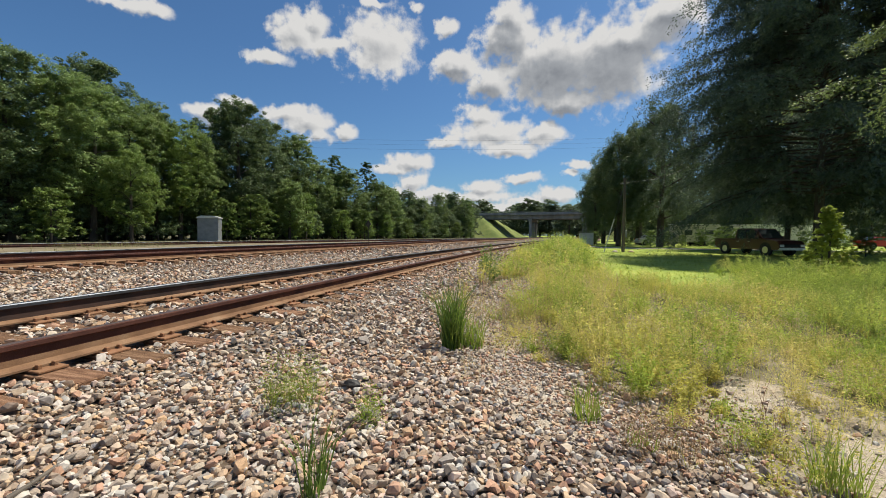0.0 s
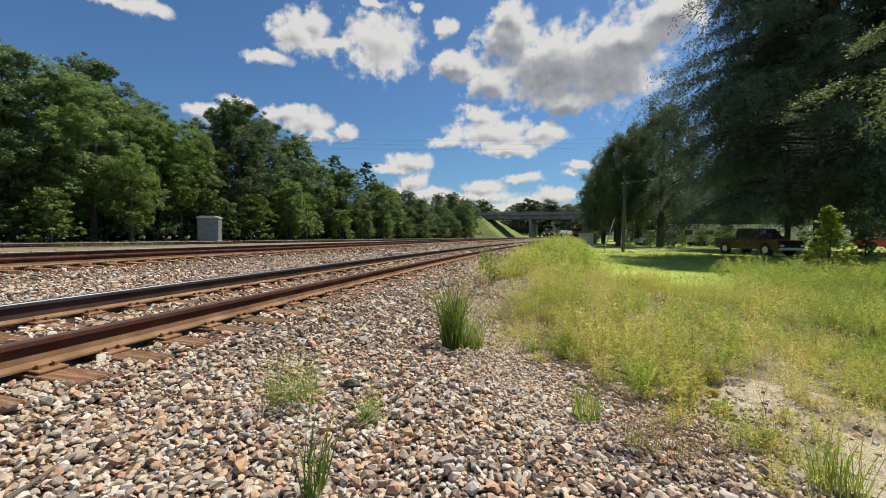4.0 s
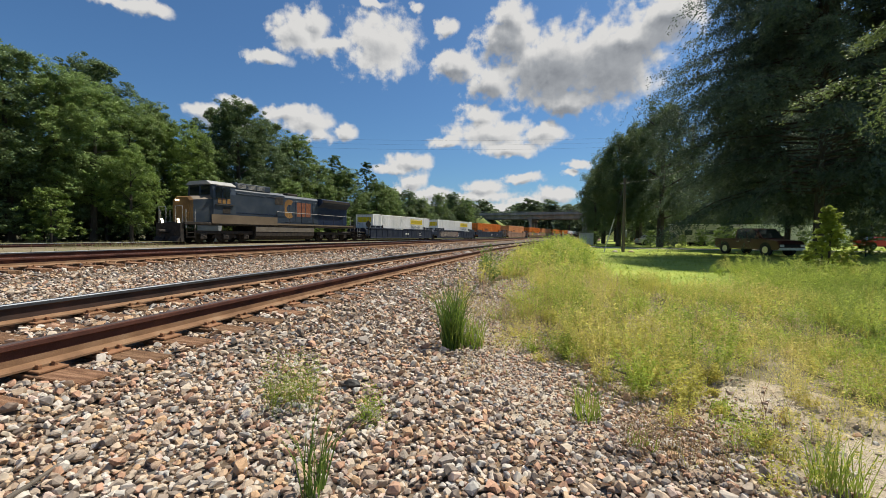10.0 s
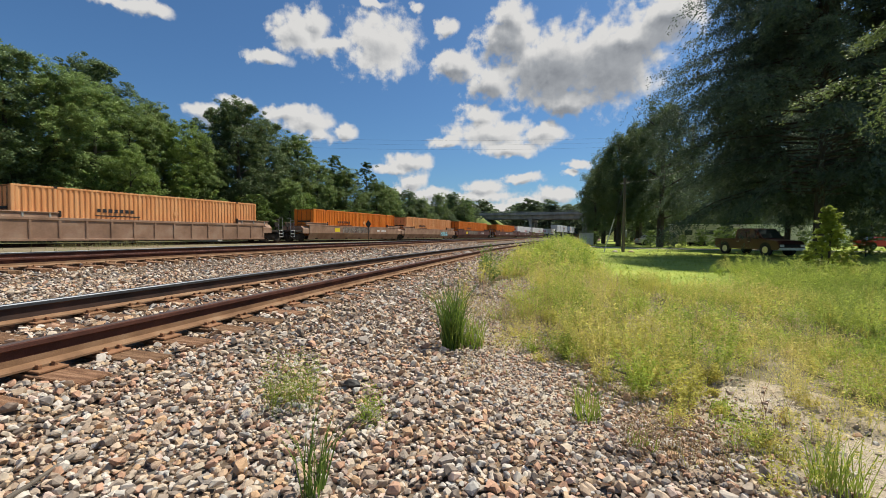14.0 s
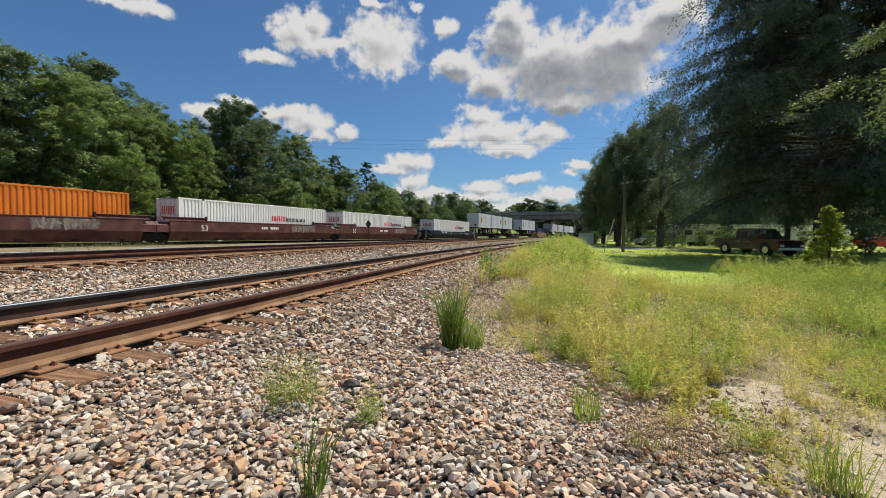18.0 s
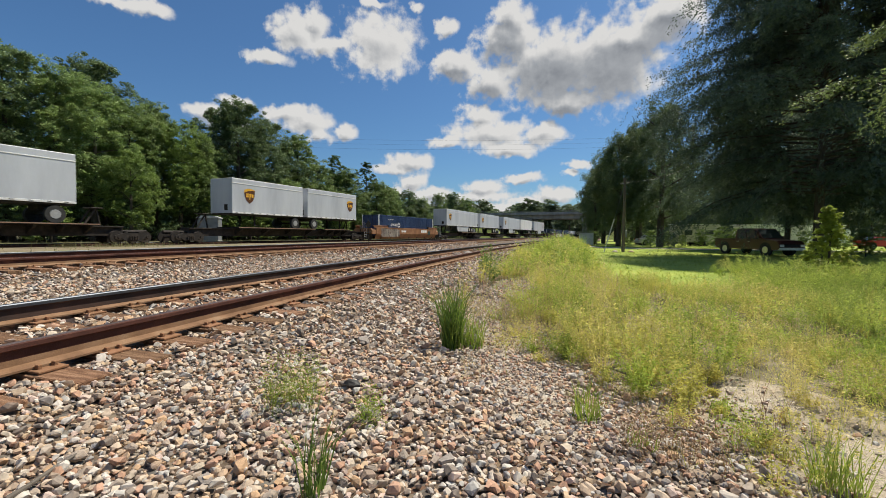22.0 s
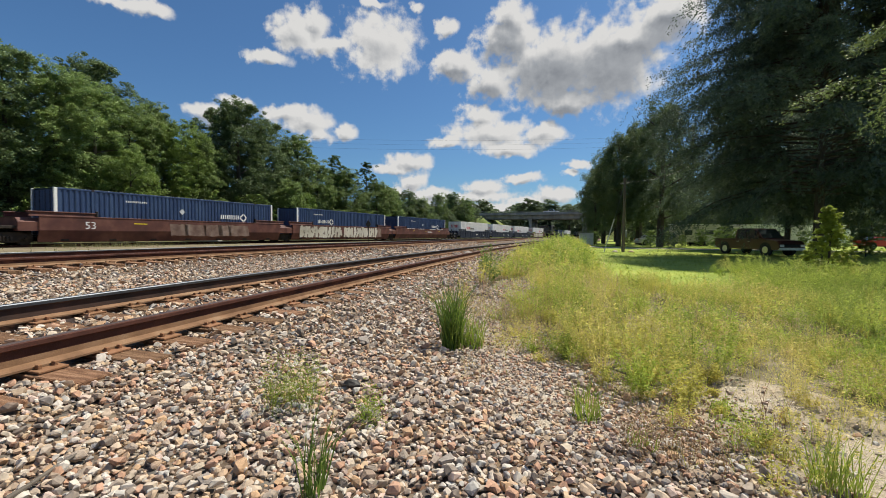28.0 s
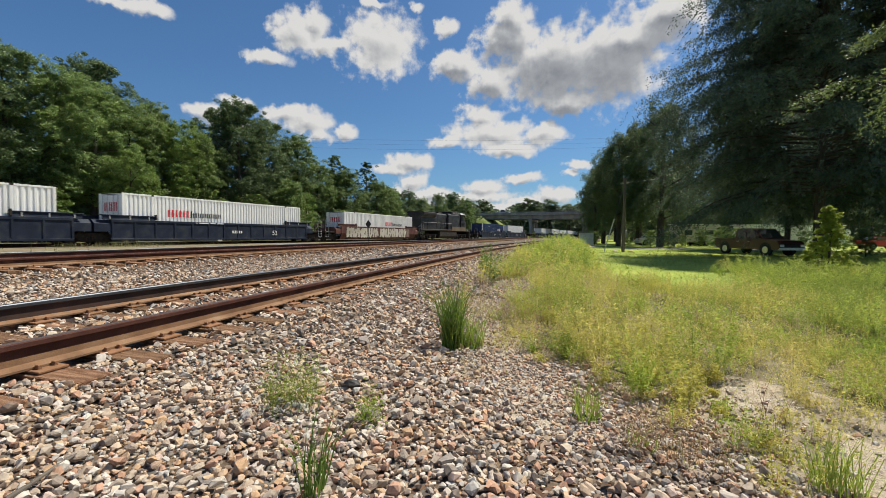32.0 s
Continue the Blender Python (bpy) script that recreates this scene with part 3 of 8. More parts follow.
def spray_kind(name, seed, height, base, radius, shape, leaf_mat, branches, twigs, per, leaf, trunk_r, rise=0.25, droop=0.45):
    """A tree of long bending branches with flat, feathery sprays of twigs that hang at their ends."""
    rng = np.random.default_rng(seed)
    h = (np.arange(branches) + rng.uniform(0, 1, branches)) / branches
    ang = np.arange(branches) * 2.399 + rng.normal(0, 0.35, branches)
    ln = np.interp(h, *shape) * radius * rng.uniform(0.62, 1.12, branches)
    z0 = base + (height - base) * h
    out = np.stack([np.cos(ang), np.sin(ang), np.zeros(branches)], 1)
    side = np.stack([-np.sin(ang), np.cos(ang), np.zeros(branches)], 1)
    lift, fall = rise * rng.uniform(0.4, 1.5, branches), droop * rng.uniform(0.5, 1.4, branches)

    def along(i, t):
        """A point on branch i at t (0 to 1) of its length."""
        p = out[i] * (ln[i] * t)[..., None]
        p[..., 2] += z0[i] + ln[i] * (lift[i] * t - fall[i] * t * t)
        return p
    bm = bmesh.new()
    tube(bm, (0, 0, -0.4), (0, 0, height * 0.5), trunk_r * 1.2, trunk_r * 0.7, 9)
    tube(bm, (0, 0, height * 0.5), (0, 0, height * 0.97), trunk_r * 0.7, trunk_r * 0.1, 7)
    for i in range(branches):
        q = along(np.full(4, i), np.array([0.0, 0.33, 0.66, 0.95]))
        for k in range(3):
            r = trunk_r * 0.30 * (1 - h[i] * 0.6)
            tube(bm, q[k], q[k + 1], r * (1 - 0.3 * k), r * (0.7 - 0.3 * k) + 0.006, 5, False)
    top = new("tree")
    part("trunk", bm, M_BARK, top, "grey-brown bark")
    n = branches * twigs
    i = np.repeat(np.arange(branches), twigs)
    t = rng.uniform(0.18, 1.02, n) ** 0.8
    root = along(i, t)
    turn = rng.choice([-1, 1], n) * rng.uniform(0.3, 1.1, n)
    way = out[i] * np.cos(turn)[:, None] + side[i] * np.sin(turn)[:, None]
    way[:, 2] += (lift[i] - 2 * fall[i] * t) * 0.7 + rng.normal(-0.12, 0.22, n)
    tl = (0.20 + 0.17 * rng.uniform(0, 1, n)) * ln[i] * (1.15 - 0.5 * t)
    j = np.repeat(np.arange(n), per)
    u = rng.uniform(0.0, 1.0, n * per)
    p = root[j] + way[j] * (tl[j] * u)[:, None]
    p[:, 2] -= tl[j] * 0.35 * u * u
    p += rng.normal(size=p.shape) * (0.06 + 0.05 * tl[j] * (1.1 - u))[:, None]
    d = way[j] + rng.normal(size=p.shape) * 0.55
    d[:, 2] -= 0.25
    d /= np.linalg.norm(d, axis=1)[:, None]
    w = np.cross(d, np.array([0, 0, 1.0]) + rng.normal(size=p.shape) * 0.55)
    w /= np.linalg.norm(w, axis=1)[:, None] + 1e-9
    s = (leaf * rng.uniform(0.6, 1.5, n * per) * (2.6 - 1.75 * (t[j] * 0.75 + 0.25 * u)))[:, None]
    crown_object("crown", np.stack([p - w * s * 0.42, p + w * s * 0.42, p + d * s * 1.45], 1), leaf_mat, top)
    TREE_KINDS[name] = (top, height, [False])


def plant_tree(kind, x, y, height, turn, label, wide=1.0, category="tree", group="trees", name="tree"):
    top, h, used = TREE_KINDS[kind]
    k = height / h
    z = float(ground_z(np.array([x]), np.array([y]))[0])
    m = Matrix.Translation((x, y, z - 0.05)) @ Matrix.Rotation(turn, 4, "Z")
    if used[0]:
        ob = copy_thing(top, m)
    else:
        ob, used[0] = top, True
        ob.matrix_basis = m
    ob.name = name
    ob.scale = (k * wide, k * wide, k)
    tagged(ob, label, category, group)
    return ob


tree_kind("broad_a", 1, 16, 3.4, 5.0, BROAD, M_LEAF, 62, 1.45, 13, 76, 0.090, 0.26)
tree_kind("broad_b", 2, 16, 3.0, 4.4, BROAD, M_LEAF, 62, 1.25, 13, 76, 0.086, 0.22)
tree_kind("broad_c", 3, 16, 2.6, 5.2, BROAD, M_LEAF_LIGHT, 58, 1.4, 13, 76, 0.088, 0.24)
tree_kind("dark_broad", 4, 17, 3.0, 4.6, BROAD, M_LEAF_DARK, 60, 1.35, 13, 76, 0.092, 0.26)
tree_kind("high_broad", 8, 17, 6.0, 5.2, BROAD, M_LEAF, 56, 1.5, 13, 76, 0.092, 0.24)
tree_kind("shrub", 5, 5, 0.1, 2.2, SKIRT, M_LEAF_LIGHT, 34, 0.62, 9, 44, 0.075, 0.07, 5)
tree_kind("pine", 6, 18, 9.0, 3.0, PINE, M_NEEDLE, 26, 0.9, 8, 60, 0.105, 0.2, 9)
# bluish dark leaves: the shaded side and its haze painted into the colour
M_LEAF_SHADE = leaf_material("hazy_shaded_leaves", (0.092, 0.132, 0.092), (0.155, 0.200, 0.130), 0.38)
M_LEAF_OAK = leaf_material("oak_leaves", (0.095, 0.145, 0.055), (0.155, 0.210, 0.080), 0.30)
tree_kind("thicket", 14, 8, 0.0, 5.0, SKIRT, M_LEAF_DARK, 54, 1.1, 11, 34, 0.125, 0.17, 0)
tree_kind("oak", 11, 17, 3.0, 6.0, BROAD, M_LEAF_OAK, 66, 1.6, 14, 90, 0.09, 0.36, 9, 0.8)
spray_kind("grand", 12, 27, 4.2, 11.8, ([0, 0.08, 0.2, 0.45, 0.7, 0.9, 1.0], [0.8, 1.0, 1.08, 0.88, 0.62, 0.38, 0.1]), M_LEAF_SHADE, 240, 34, 52, 0.075, 0.30, 0.22, 0.34)
# sun on the sprays is helped by a lighter leaf colour
M_LEAF_SPRAY = leaf_material("sunlit_sprays", (0.17, 0.23, 0.08), (0.27, 0.33, 0.125), 0.40)
spray_kind("light_spray", 15, 9, 5.3, 3.0, SKIRT, M_LEAF_SPRAY, 11, 22, 34, 0.036, 0.10, 0.25, 0.40)
M_VINE = leaf_material("vine_leaves", (0.25, 0.31, 0.045), (0.38, 0.42, 0.075), 0.42)
tree_kind("vine", 31, 3.0, 0.0, 0.95, ([0, 0.3, 0.5, 0.65, 0.8, 1.0], [0.85, 1.0, 0.8, 0.45, 0.2, 0.06]), M_VINE, 44, 0.24, 9, 40, 0.048, 0.05, 3)
# haze of distance is put into these paler, bluer leaf colours
M_LEAF_HAZY = leaf_material("hazy_far_leaves", (0.150, 0.205, 0.105), (0.225, 0.280, 0.145))
tree_kind("far_broad", 7, 18, 1.0, 6.0, SKIRT, M_LEAF_HAZY, 44, 1.7, 8, 22, 0.32, 0.3)


def build_left_woods():
    rows = [("dark_broad", 21.3, 17, 16.2), ("dark_broad", 24.6, 17.5, 17.0), ("dark_broad", 34.7, 25, 20.8), ("broad_a", 27.0, 16, 15.8), ("broad_a", 29.5, 15, 14.9),
            ("high_broad", 33.6, 17, 14.9), ("broad_b", 36.9, 18, 15.5), ("broad_c", 38.3, 15.5, 13.8), ("broad_b", 40.8, 15.5, 12.6), ("broad_c", 30.9, 11.5, 8.6),
            ("dark_broad", 46.8, 16, 18.5), ("dark_broad", 52.9, 18, 17.7), ("broad_b", 58.2, 17, 16.4), ("broad_a", 51.5, 12, 8.2), ("broad_b", 61.9, 16, 12.7), ("pine", 68.7, 18, 15.1),
            ("broad_b", 68.0, 15, 12.3), ("pine", 78.6, 18, 15.4), ("broad_a", 78.1, 15, 11.4), ("broad_b", 84.4, 16, 10.9), ("dark_broad", 95.9, 18, 11.5), ("broad_a", 97.7, 15, 9.7),
            ("broad_b", 110.6, 17, 12.0), ("dark_broad", 122.5, 18, 13.4), ("broad_a", 124.9, 15, 11.9), ("high_broad", 17.5, 15, 15.5), ("broad_a", 14.0, 17, 15.5),
            ("dark_broad", 48.6, 21, 18.6), ("dark_broad", 60.5, 22, 15.4), ("broad_a", 72.0, 20.5, 12.6), ("dark_broad", 38.5, 21.5, 14.6), ("broad_b", 45.0, 19.5, 13.2), ("broad_a", 88.0, 20.5, 12.0)]
    rng = random.Random(5)
    for kind, s, off, h in rows:
        x, y, _ = track_point(3, s, off)
        lab = {"broad_a": "leafy green broadleaf tree at the wood's edge", "broad_b": "dense green tree leafed down to the ground",
               "broad_c": "lighter yellow-green broadleaf tree", "dark_broad": "tall dark green broadleaf tree", "high_broad": "tall leafy tree with shade under its high crown", "pine": "tall slender pine with a high crown"}[kind]
        plant_tree(kind, x, y, h, rng.uniform(0, 6.28), lab, rng.uniform(1.0, 1.15) if s < 44 else rng.uniform(1.15, 1.4), group="trees of the left wood")
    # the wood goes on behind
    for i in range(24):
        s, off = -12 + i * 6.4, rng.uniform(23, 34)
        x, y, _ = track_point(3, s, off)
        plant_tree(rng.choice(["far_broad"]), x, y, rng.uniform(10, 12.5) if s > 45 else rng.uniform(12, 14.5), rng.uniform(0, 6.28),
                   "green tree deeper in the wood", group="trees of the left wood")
    # a row added as a light block, to keep the wood's inside dark
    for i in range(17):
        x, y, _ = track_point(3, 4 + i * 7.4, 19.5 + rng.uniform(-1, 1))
        plant_tree("far_broad", x, y, rng.uniform(7, 9), rng.uniform(0, 6.28), "undergrowth tree added to block light inside the wood", 1.1, group="trees of the left wood")
    # dark-leaved thickets added to close bright gaps and deepen the wood's shade
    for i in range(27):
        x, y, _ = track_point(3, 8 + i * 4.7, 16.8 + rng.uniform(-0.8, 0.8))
        plant_tree("thicket", x, y, rng.uniform(5.5, 7.5), rng.uniform(0, 6.28), "dark-leaved thicket added to deepen the shade under the trees", rng.uniform(0.9, 1.2), "thicket", "trees of the left wood", "thicket")
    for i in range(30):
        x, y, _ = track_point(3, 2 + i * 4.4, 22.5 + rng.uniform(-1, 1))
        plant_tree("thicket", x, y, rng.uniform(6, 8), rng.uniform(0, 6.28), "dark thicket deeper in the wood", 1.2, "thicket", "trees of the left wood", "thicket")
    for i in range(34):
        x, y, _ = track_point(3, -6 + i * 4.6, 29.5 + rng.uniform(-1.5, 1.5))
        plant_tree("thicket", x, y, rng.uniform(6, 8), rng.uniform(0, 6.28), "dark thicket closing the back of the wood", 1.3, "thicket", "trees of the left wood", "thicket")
    for s, off, h in ((136, 17, 12), (142, 22, 13), (140, 26, 14), (150, 30, 13)):
        x, y, _ = track_point(3, s, off)
        plant_tree("far_broad", x, y, h, rng.uniform(0, 6.28), "green tree before the embankment", 1.1, group="trees of the left wood")
    for s, off, h in ((24.8, 11.5, 4.6), (44.5, 11.5, 6.0), (41.5, 12.0, 5.0), (47, 13, 5.5), (55, 12.2, 7.0), (52, 12, 4.2), (63, 12, 5), (70, 12.4, 5.5),
                      (77, 12, 5), (85, 12, 4.4), (94, 12.5, 4.5), (104, 12.2, 4.0), (113, 12.5, 4.5), (122, 12, 4)):
        x, y, _ = track_point(3, s, off)
        plant_tree("shrub", x, y, h, rng.uniform(0, 6.28), "bright green bush at the foot of the wood", rng.uniform(0.8, 1.2), "bush", "bushes", "bush")


def build_right_grove():
    rng = random.Random(9)
    grove = "trees of the right grove"
    plant_tree("grand", 15.7, 29.5, 24, 0.4, "huge dark evergreen with feathery drooping branches", 0.83, group=grove)
    # mostly hidden tree, added to throw shade on the pickup and lawn
    plant_tree("grand", 23.0, 48.0, 24, 4.4, "huge tree added behind the parked cars to shade them", 0.8, group=grove)
    plant_tree("grand", 29.0, 37.5, 24, 2.4, "huge dark evergreen shading the parked cars", 1.0, group=grove)
    for kind, x, y, h, wide in (("oak", 9.3, 58.4, 14.6, 0.9), ("oak", 13.6, 56.0, 17.5, 0.95), ("oak", 7.6, 68.0, 11.0, 0.8), ("oak", 14.6, 72.5, 19, 1.1), ("oak", 34, 82, 20, 1.1), ("oak", 9.5, 74, 14, 1.0)):
        plant_tree(kind, x, y, h, rng.uniform(0, 6.28), "large dark oak with hanging foliage over the lawn", wide, group=grove)
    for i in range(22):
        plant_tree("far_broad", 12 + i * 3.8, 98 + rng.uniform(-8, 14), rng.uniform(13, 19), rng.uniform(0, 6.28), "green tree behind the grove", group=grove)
    for i in range(17):
        plant_tree("thicket", 20 + i * 3.9, 86 + rng.uniform(-4, 4), rng.uniform(5.5, 8.5), rng.uniform(0, 6.28), "dense green undergrowth behind the grove", 1.1, "thicket", grove, "thicket")
    plant_tree("light_spray", 8.15, 11.2, 7.2, 0.5, "light green tree with drooping sprays reaching over the field", 1.0, group=grove)
    plant_tree("vine", 7.72, 14.05, 2.2, 0.5, "pointed bush overgrown with bright green vines", 1.02, "bush", "bushes", "bush")
    for x, y, h in ((20.5, 33.5, 1.7), (23.0, 34.5, 1.4), (26, 36, 1.6), (13.5, 60, 2.2), (15.0, 57.5, 2.0), (10.5, 60.5, 1.8), (24.5, 60, 2.2), (29, 37, 1.5), (6.6, 60, 2.0), (19, 58.5, 2.3), (21.5, 59, 2.7), (22.8, 59.5, 2.5), (20.3, 57, 2.2), (27, 60, 2.4), (31, 61, 2.2), (34.5, 61, 2.6), (16.6, 58, 1.6)):
        plant_tree("shrub", x, y, h, rng.uniform(0, 6.28), "low green bush in the shade of the grove", 1.2, "bush", "bushes", "bush")


def build_far_woods():
    rng = random.Random(13)
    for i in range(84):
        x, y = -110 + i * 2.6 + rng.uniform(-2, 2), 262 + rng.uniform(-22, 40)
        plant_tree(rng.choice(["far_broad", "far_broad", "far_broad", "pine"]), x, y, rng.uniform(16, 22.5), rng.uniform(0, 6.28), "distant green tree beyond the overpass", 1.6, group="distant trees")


build_left_woods()
build_right_grove()
build_far_woods()


# ---- overpass ----
M_CONCRETE = material("weathered_concrete", [(0.19, 0.185, 0.175), (0.26, 0.255, 0.24), (0.33, 0.32, 0.305)], 0.85, 0, 0.5, 0.2, 8, 0.12, stretch=(1, 1, 0.4))
M_ASPHALT = material("asphalt", [(0.045, 0.045, 0.047), (0.065, 0.065, 0.066)], 0.9, 0, 2, 0.3, 50, 0.2)
M_GRASS_BANK = material("bank_grass", [(0.10, 0.135, 0.035), (0.155, 0.19, 0.05), (0.21, 0.225, 0.08)], 0.95, 0, 0.25, 0.8, 4.0, 0.35, spec=0.2, bump_distance=0.1)
M_METAL = material("galvanised_steel", [(0.20, 0.21, 0.225), (0.27, 0.28, 0.295)], 0.55, 0.4, 3, 0.1, 40, 0.1)
M_WOODPOLE = material("weathered_pole_wood", [(0.095, 0.08, 0.065), (0.16, 0.135, 0.11)], 0.9, 0, 3, 0.5, 30, 0.25, stretch=(1, 1, 0.1))
M_SAND = material("pale_sandy_drive", [(0.50, 0.45, 0.37), (0.62, 0.57, 0.49)], 0.95, 0, 1.0, 0.4, 30, 0.15)
OX, OY, OH = track_point(3, 168.0)
OVER = Matrix.Translation((OX, OY, 0)) @ Matrix.Rotation(-OH, 4, "Z")     # x across the tracks, y away


def build_overpass():
    o = thing("overpass", "grey concrete road overpass on columns crossing the tracks", "bridge", OVER)
    bm = bmesh.new()
    box(bm, -80, 80, -0.6, 11.6, 8.55, 8.85, 0.03)
    part("deck", bm, M_CONCRETE, o)
    bm = bmesh.new()
    box(bm, -80, 80, 0.3, 10.7, 8.86, 8.92)
    part("road_surface", bm, M_ASPHALT, o, "dark asphalt road")
    for y in (0.0, 11.0):
        bm = bmesh.new()
        prism(bm, [(-0.18, 8.85), (0.18, 8.85), (0.14, 9.55), (-0.14, 9.55)], -80, 80)
        bmesh.ops.rotate(bm, verts=bm.verts, cent=(0, 0, 0), matrix=Matrix.Rotation(math.pi / 2, 3, "Z"))
        bmesh.ops.translate(bm, verts=bm.verts, vec=(0, y, 0))
        part("parapet", bm, M_CONCRETE, o)
        bm = bmesh.new()
        tube(bm, (-80, y, 9.95), (80, y, 9.95), 0.05, n=6)
        for i in range(33):
            tube(bm, (-80 + i * 5, y, 9.5), (-80 + i * 5, y, 9.95), 0.04, n=6)
        part("railing", bm, M_METAL, o)
    for a, b in ((-24.5, -5.35), (-5.25, 14.0), (14.1, 33)):
        for k in range(5):
            y = 0.5 + k * 2.4
            bm = bmesh.new()
            prism(bm, [(-0.30, 7.0), (0.30, 7.0), (0.30, 7.22), (0.10, 7.36), (0.10, 8.25), (0.34, 8.40), (0.34, 8.55), (-0.34, 8.55), (-0.34, 8.40), (-0.10, 8.25), (-0.10, 7.36), (-0.30, 7.22)], a, b)
            bmesh.ops.rotate(bm, verts=bm.verts, cent=(0, 0, 0), matrix=Matrix.Rotation(-math.pi / 2, 3, "Z"))
            bmesh.ops.translate(bm, verts=bm.verts, vec=(0, y, 0))
            part("girder", bm, M_CONCRETE, o)
    for x in (-5.3, 14.05):
        bm = bmesh.new()
        box(bm, x - 0.65, x + 0.65, -0.2, 11.2, 6.1, 7.0, 0.06)
        part("bent_cap", bm, M_CONCRETE, o)
        for y in (0.9, 5.5, 10.1):
            bm = bmesh.new()
            box(bm, x - 0.48, x + 0.48, y - 0.48, y + 0.48, -0.8, 6.12, 0.06)
            part("column", bm, M_CONCRETE, o)
    for x, s in ((-24.6, -1), (33.1, 1)):
        bm = bmesh.new()
        box(bm, min(x, x + s * 1.2), max(x, x + s * 1.2), -0.5, 11.5, 5.2, 8.55, 0.05)
        part("abutment", bm, M_CONCRETE, o)


def build_embankment(side):
    """A grassed earth bank that carries the road up to the overpass."""
    us = np.concatenate([np.linspace(0, 14, 15), np.linspace(16, 80, 17)])
    vs = np.linspace(-19, 30, 40)
    U, V = np.meshgrid(us, vs, indexing="ij")
    f1 = np.clip(U / 13.0, 0, 1)
    f2 = np.clip(np.minimum((V + 17.0) / 15.5, (28.0 - V) / 15.5), 0, 1)
    Z = -0.9 + 9.2 * np.minimum(f1, f2) + 0.12 * np.sin(U * 1.3) * np.sin(V * 0.9)
    Z = np.minimum(Z, np.where(U > 14, 8.45, 8.3))
    X = (-11.5 - U) if side < 0 else (20.0 + U)
    n = len(vs)
    faces = [(i * n + j, i * n + j + 1, (i + 1) * n + j + 1, (i + 1) * n + j) for i in range(len(us) - 1) for j in range(n - 1)]
    ob = mesh_object("embankment", list(zip(X.ravel(), V.ravel(), Z.ravel())), faces, M_GRASS_BANK, smooth_shade=True)
    ob.matrix_basis = OVER
    tagged(ob, "grassy green embankment rising to the overpass", "embankment", kind="structure")
    if side < 0:
        bm = bmesh.new()
        for k in range(4):
            a, b = k * 3.05, k * 3.05 + 3.0
            x0, x1 = -12.0 - a, -12.0 - b
            z0, z1 = -0.55 + 9.2 * a / 13, -0.55 + 9.2 * b / 13
            f = [bm.verts.new(c) for c in ((x0, -1.2, z0), (x1, -1.2, z1), (x1, 0.4, z1), (x0, 0.4, z0), (x0, -1.2, z0 - 0.5), (x1, -1.2, z1 - 0.5), (x1, 0.4, z1 - 0.5), (x0, 0.4, z0 - 0.5))]
            for q in ((0, 1, 2, 3), (4, 5, 6, 7), (0, 1, 5, 4), (1, 2, 6, 5), (2, 3, 7, 6), (3, 0, 4, 7)):
                bm.faces.new([f[i] for i in q])
        bmesh.ops.recalc_face_normals(bm, faces=bm.faces)
        s = part("slope_paving", bm, M_CONCRETE)
        s.matrix_basis = OVER
        tagged(s, "strip of concrete slope paving on the embankment", "slope paving", kind="structure")


build_overpass()
build_embankment(-1)
build_embankment(1)


# ---- lineside things ----
def relay_cabinet():
    x, y = -34.1, 38.2
    z = float(ground_z(np.array([x]), np.array([y]))[0])
    c = thing("relay_cabinet", "grey metal signal relay cabinet beside the far track", "cabinet", Matrix.Translation((x, y, z)) @ Matrix.Rotation(radians(28), 4, "Z"))
    bm = bmesh.new()
    box(bm, -0.98, 0.98, -0.80, 0.80, 0.10, 2.45, 0.03)
    part("body", bm, M_METAL, c)
    bm = bmesh.new()
    prism(bm, [(-1.06, 2.42), (1.06, 2.42), (1.06, 2.50), (0.6, 2.66), (-0.6, 2.66), (-1.06, 2.50)], -0.88, 0.88)
    part("roof", bm, M_LOCO_PALE, c, "pale sheet-metal roof")
    bm = bmesh.new()
    box(bm, -1.0, 1.0, -0.85, 0.85, -0.3, 0.12, 0.02)
    part("plinth", bm, M_CONCRETE, c)
    bm = bmesh.new()
    box(bm, 0.975, 0.995, -0.62, 0.62, 0.25, 2.30, 0.005)
    d = part("door", bm, M_METAL, c)
    bm = bmesh.new()
    box(bm, 0.99, 1.03, 0.40, 0.46, 1.15, 1.35, 0.01)
    part("handle", bm, M_RAIL_SIDE, d)


M_LOCO_PALE = material("pale_sheet_metal", [(0.50, 0.50, 0.49), (0.60, 0.60, 0.59)], 0.45, 0.2, 3, 0.1, 40, 0.1)
M_SIGN_BLACK = material("black_sign_back", [(0.02, 0.02, 0.02), (0.04, 0.035, 0.03)], 0.6, 0, 3, 0.1, 40, 0.2)


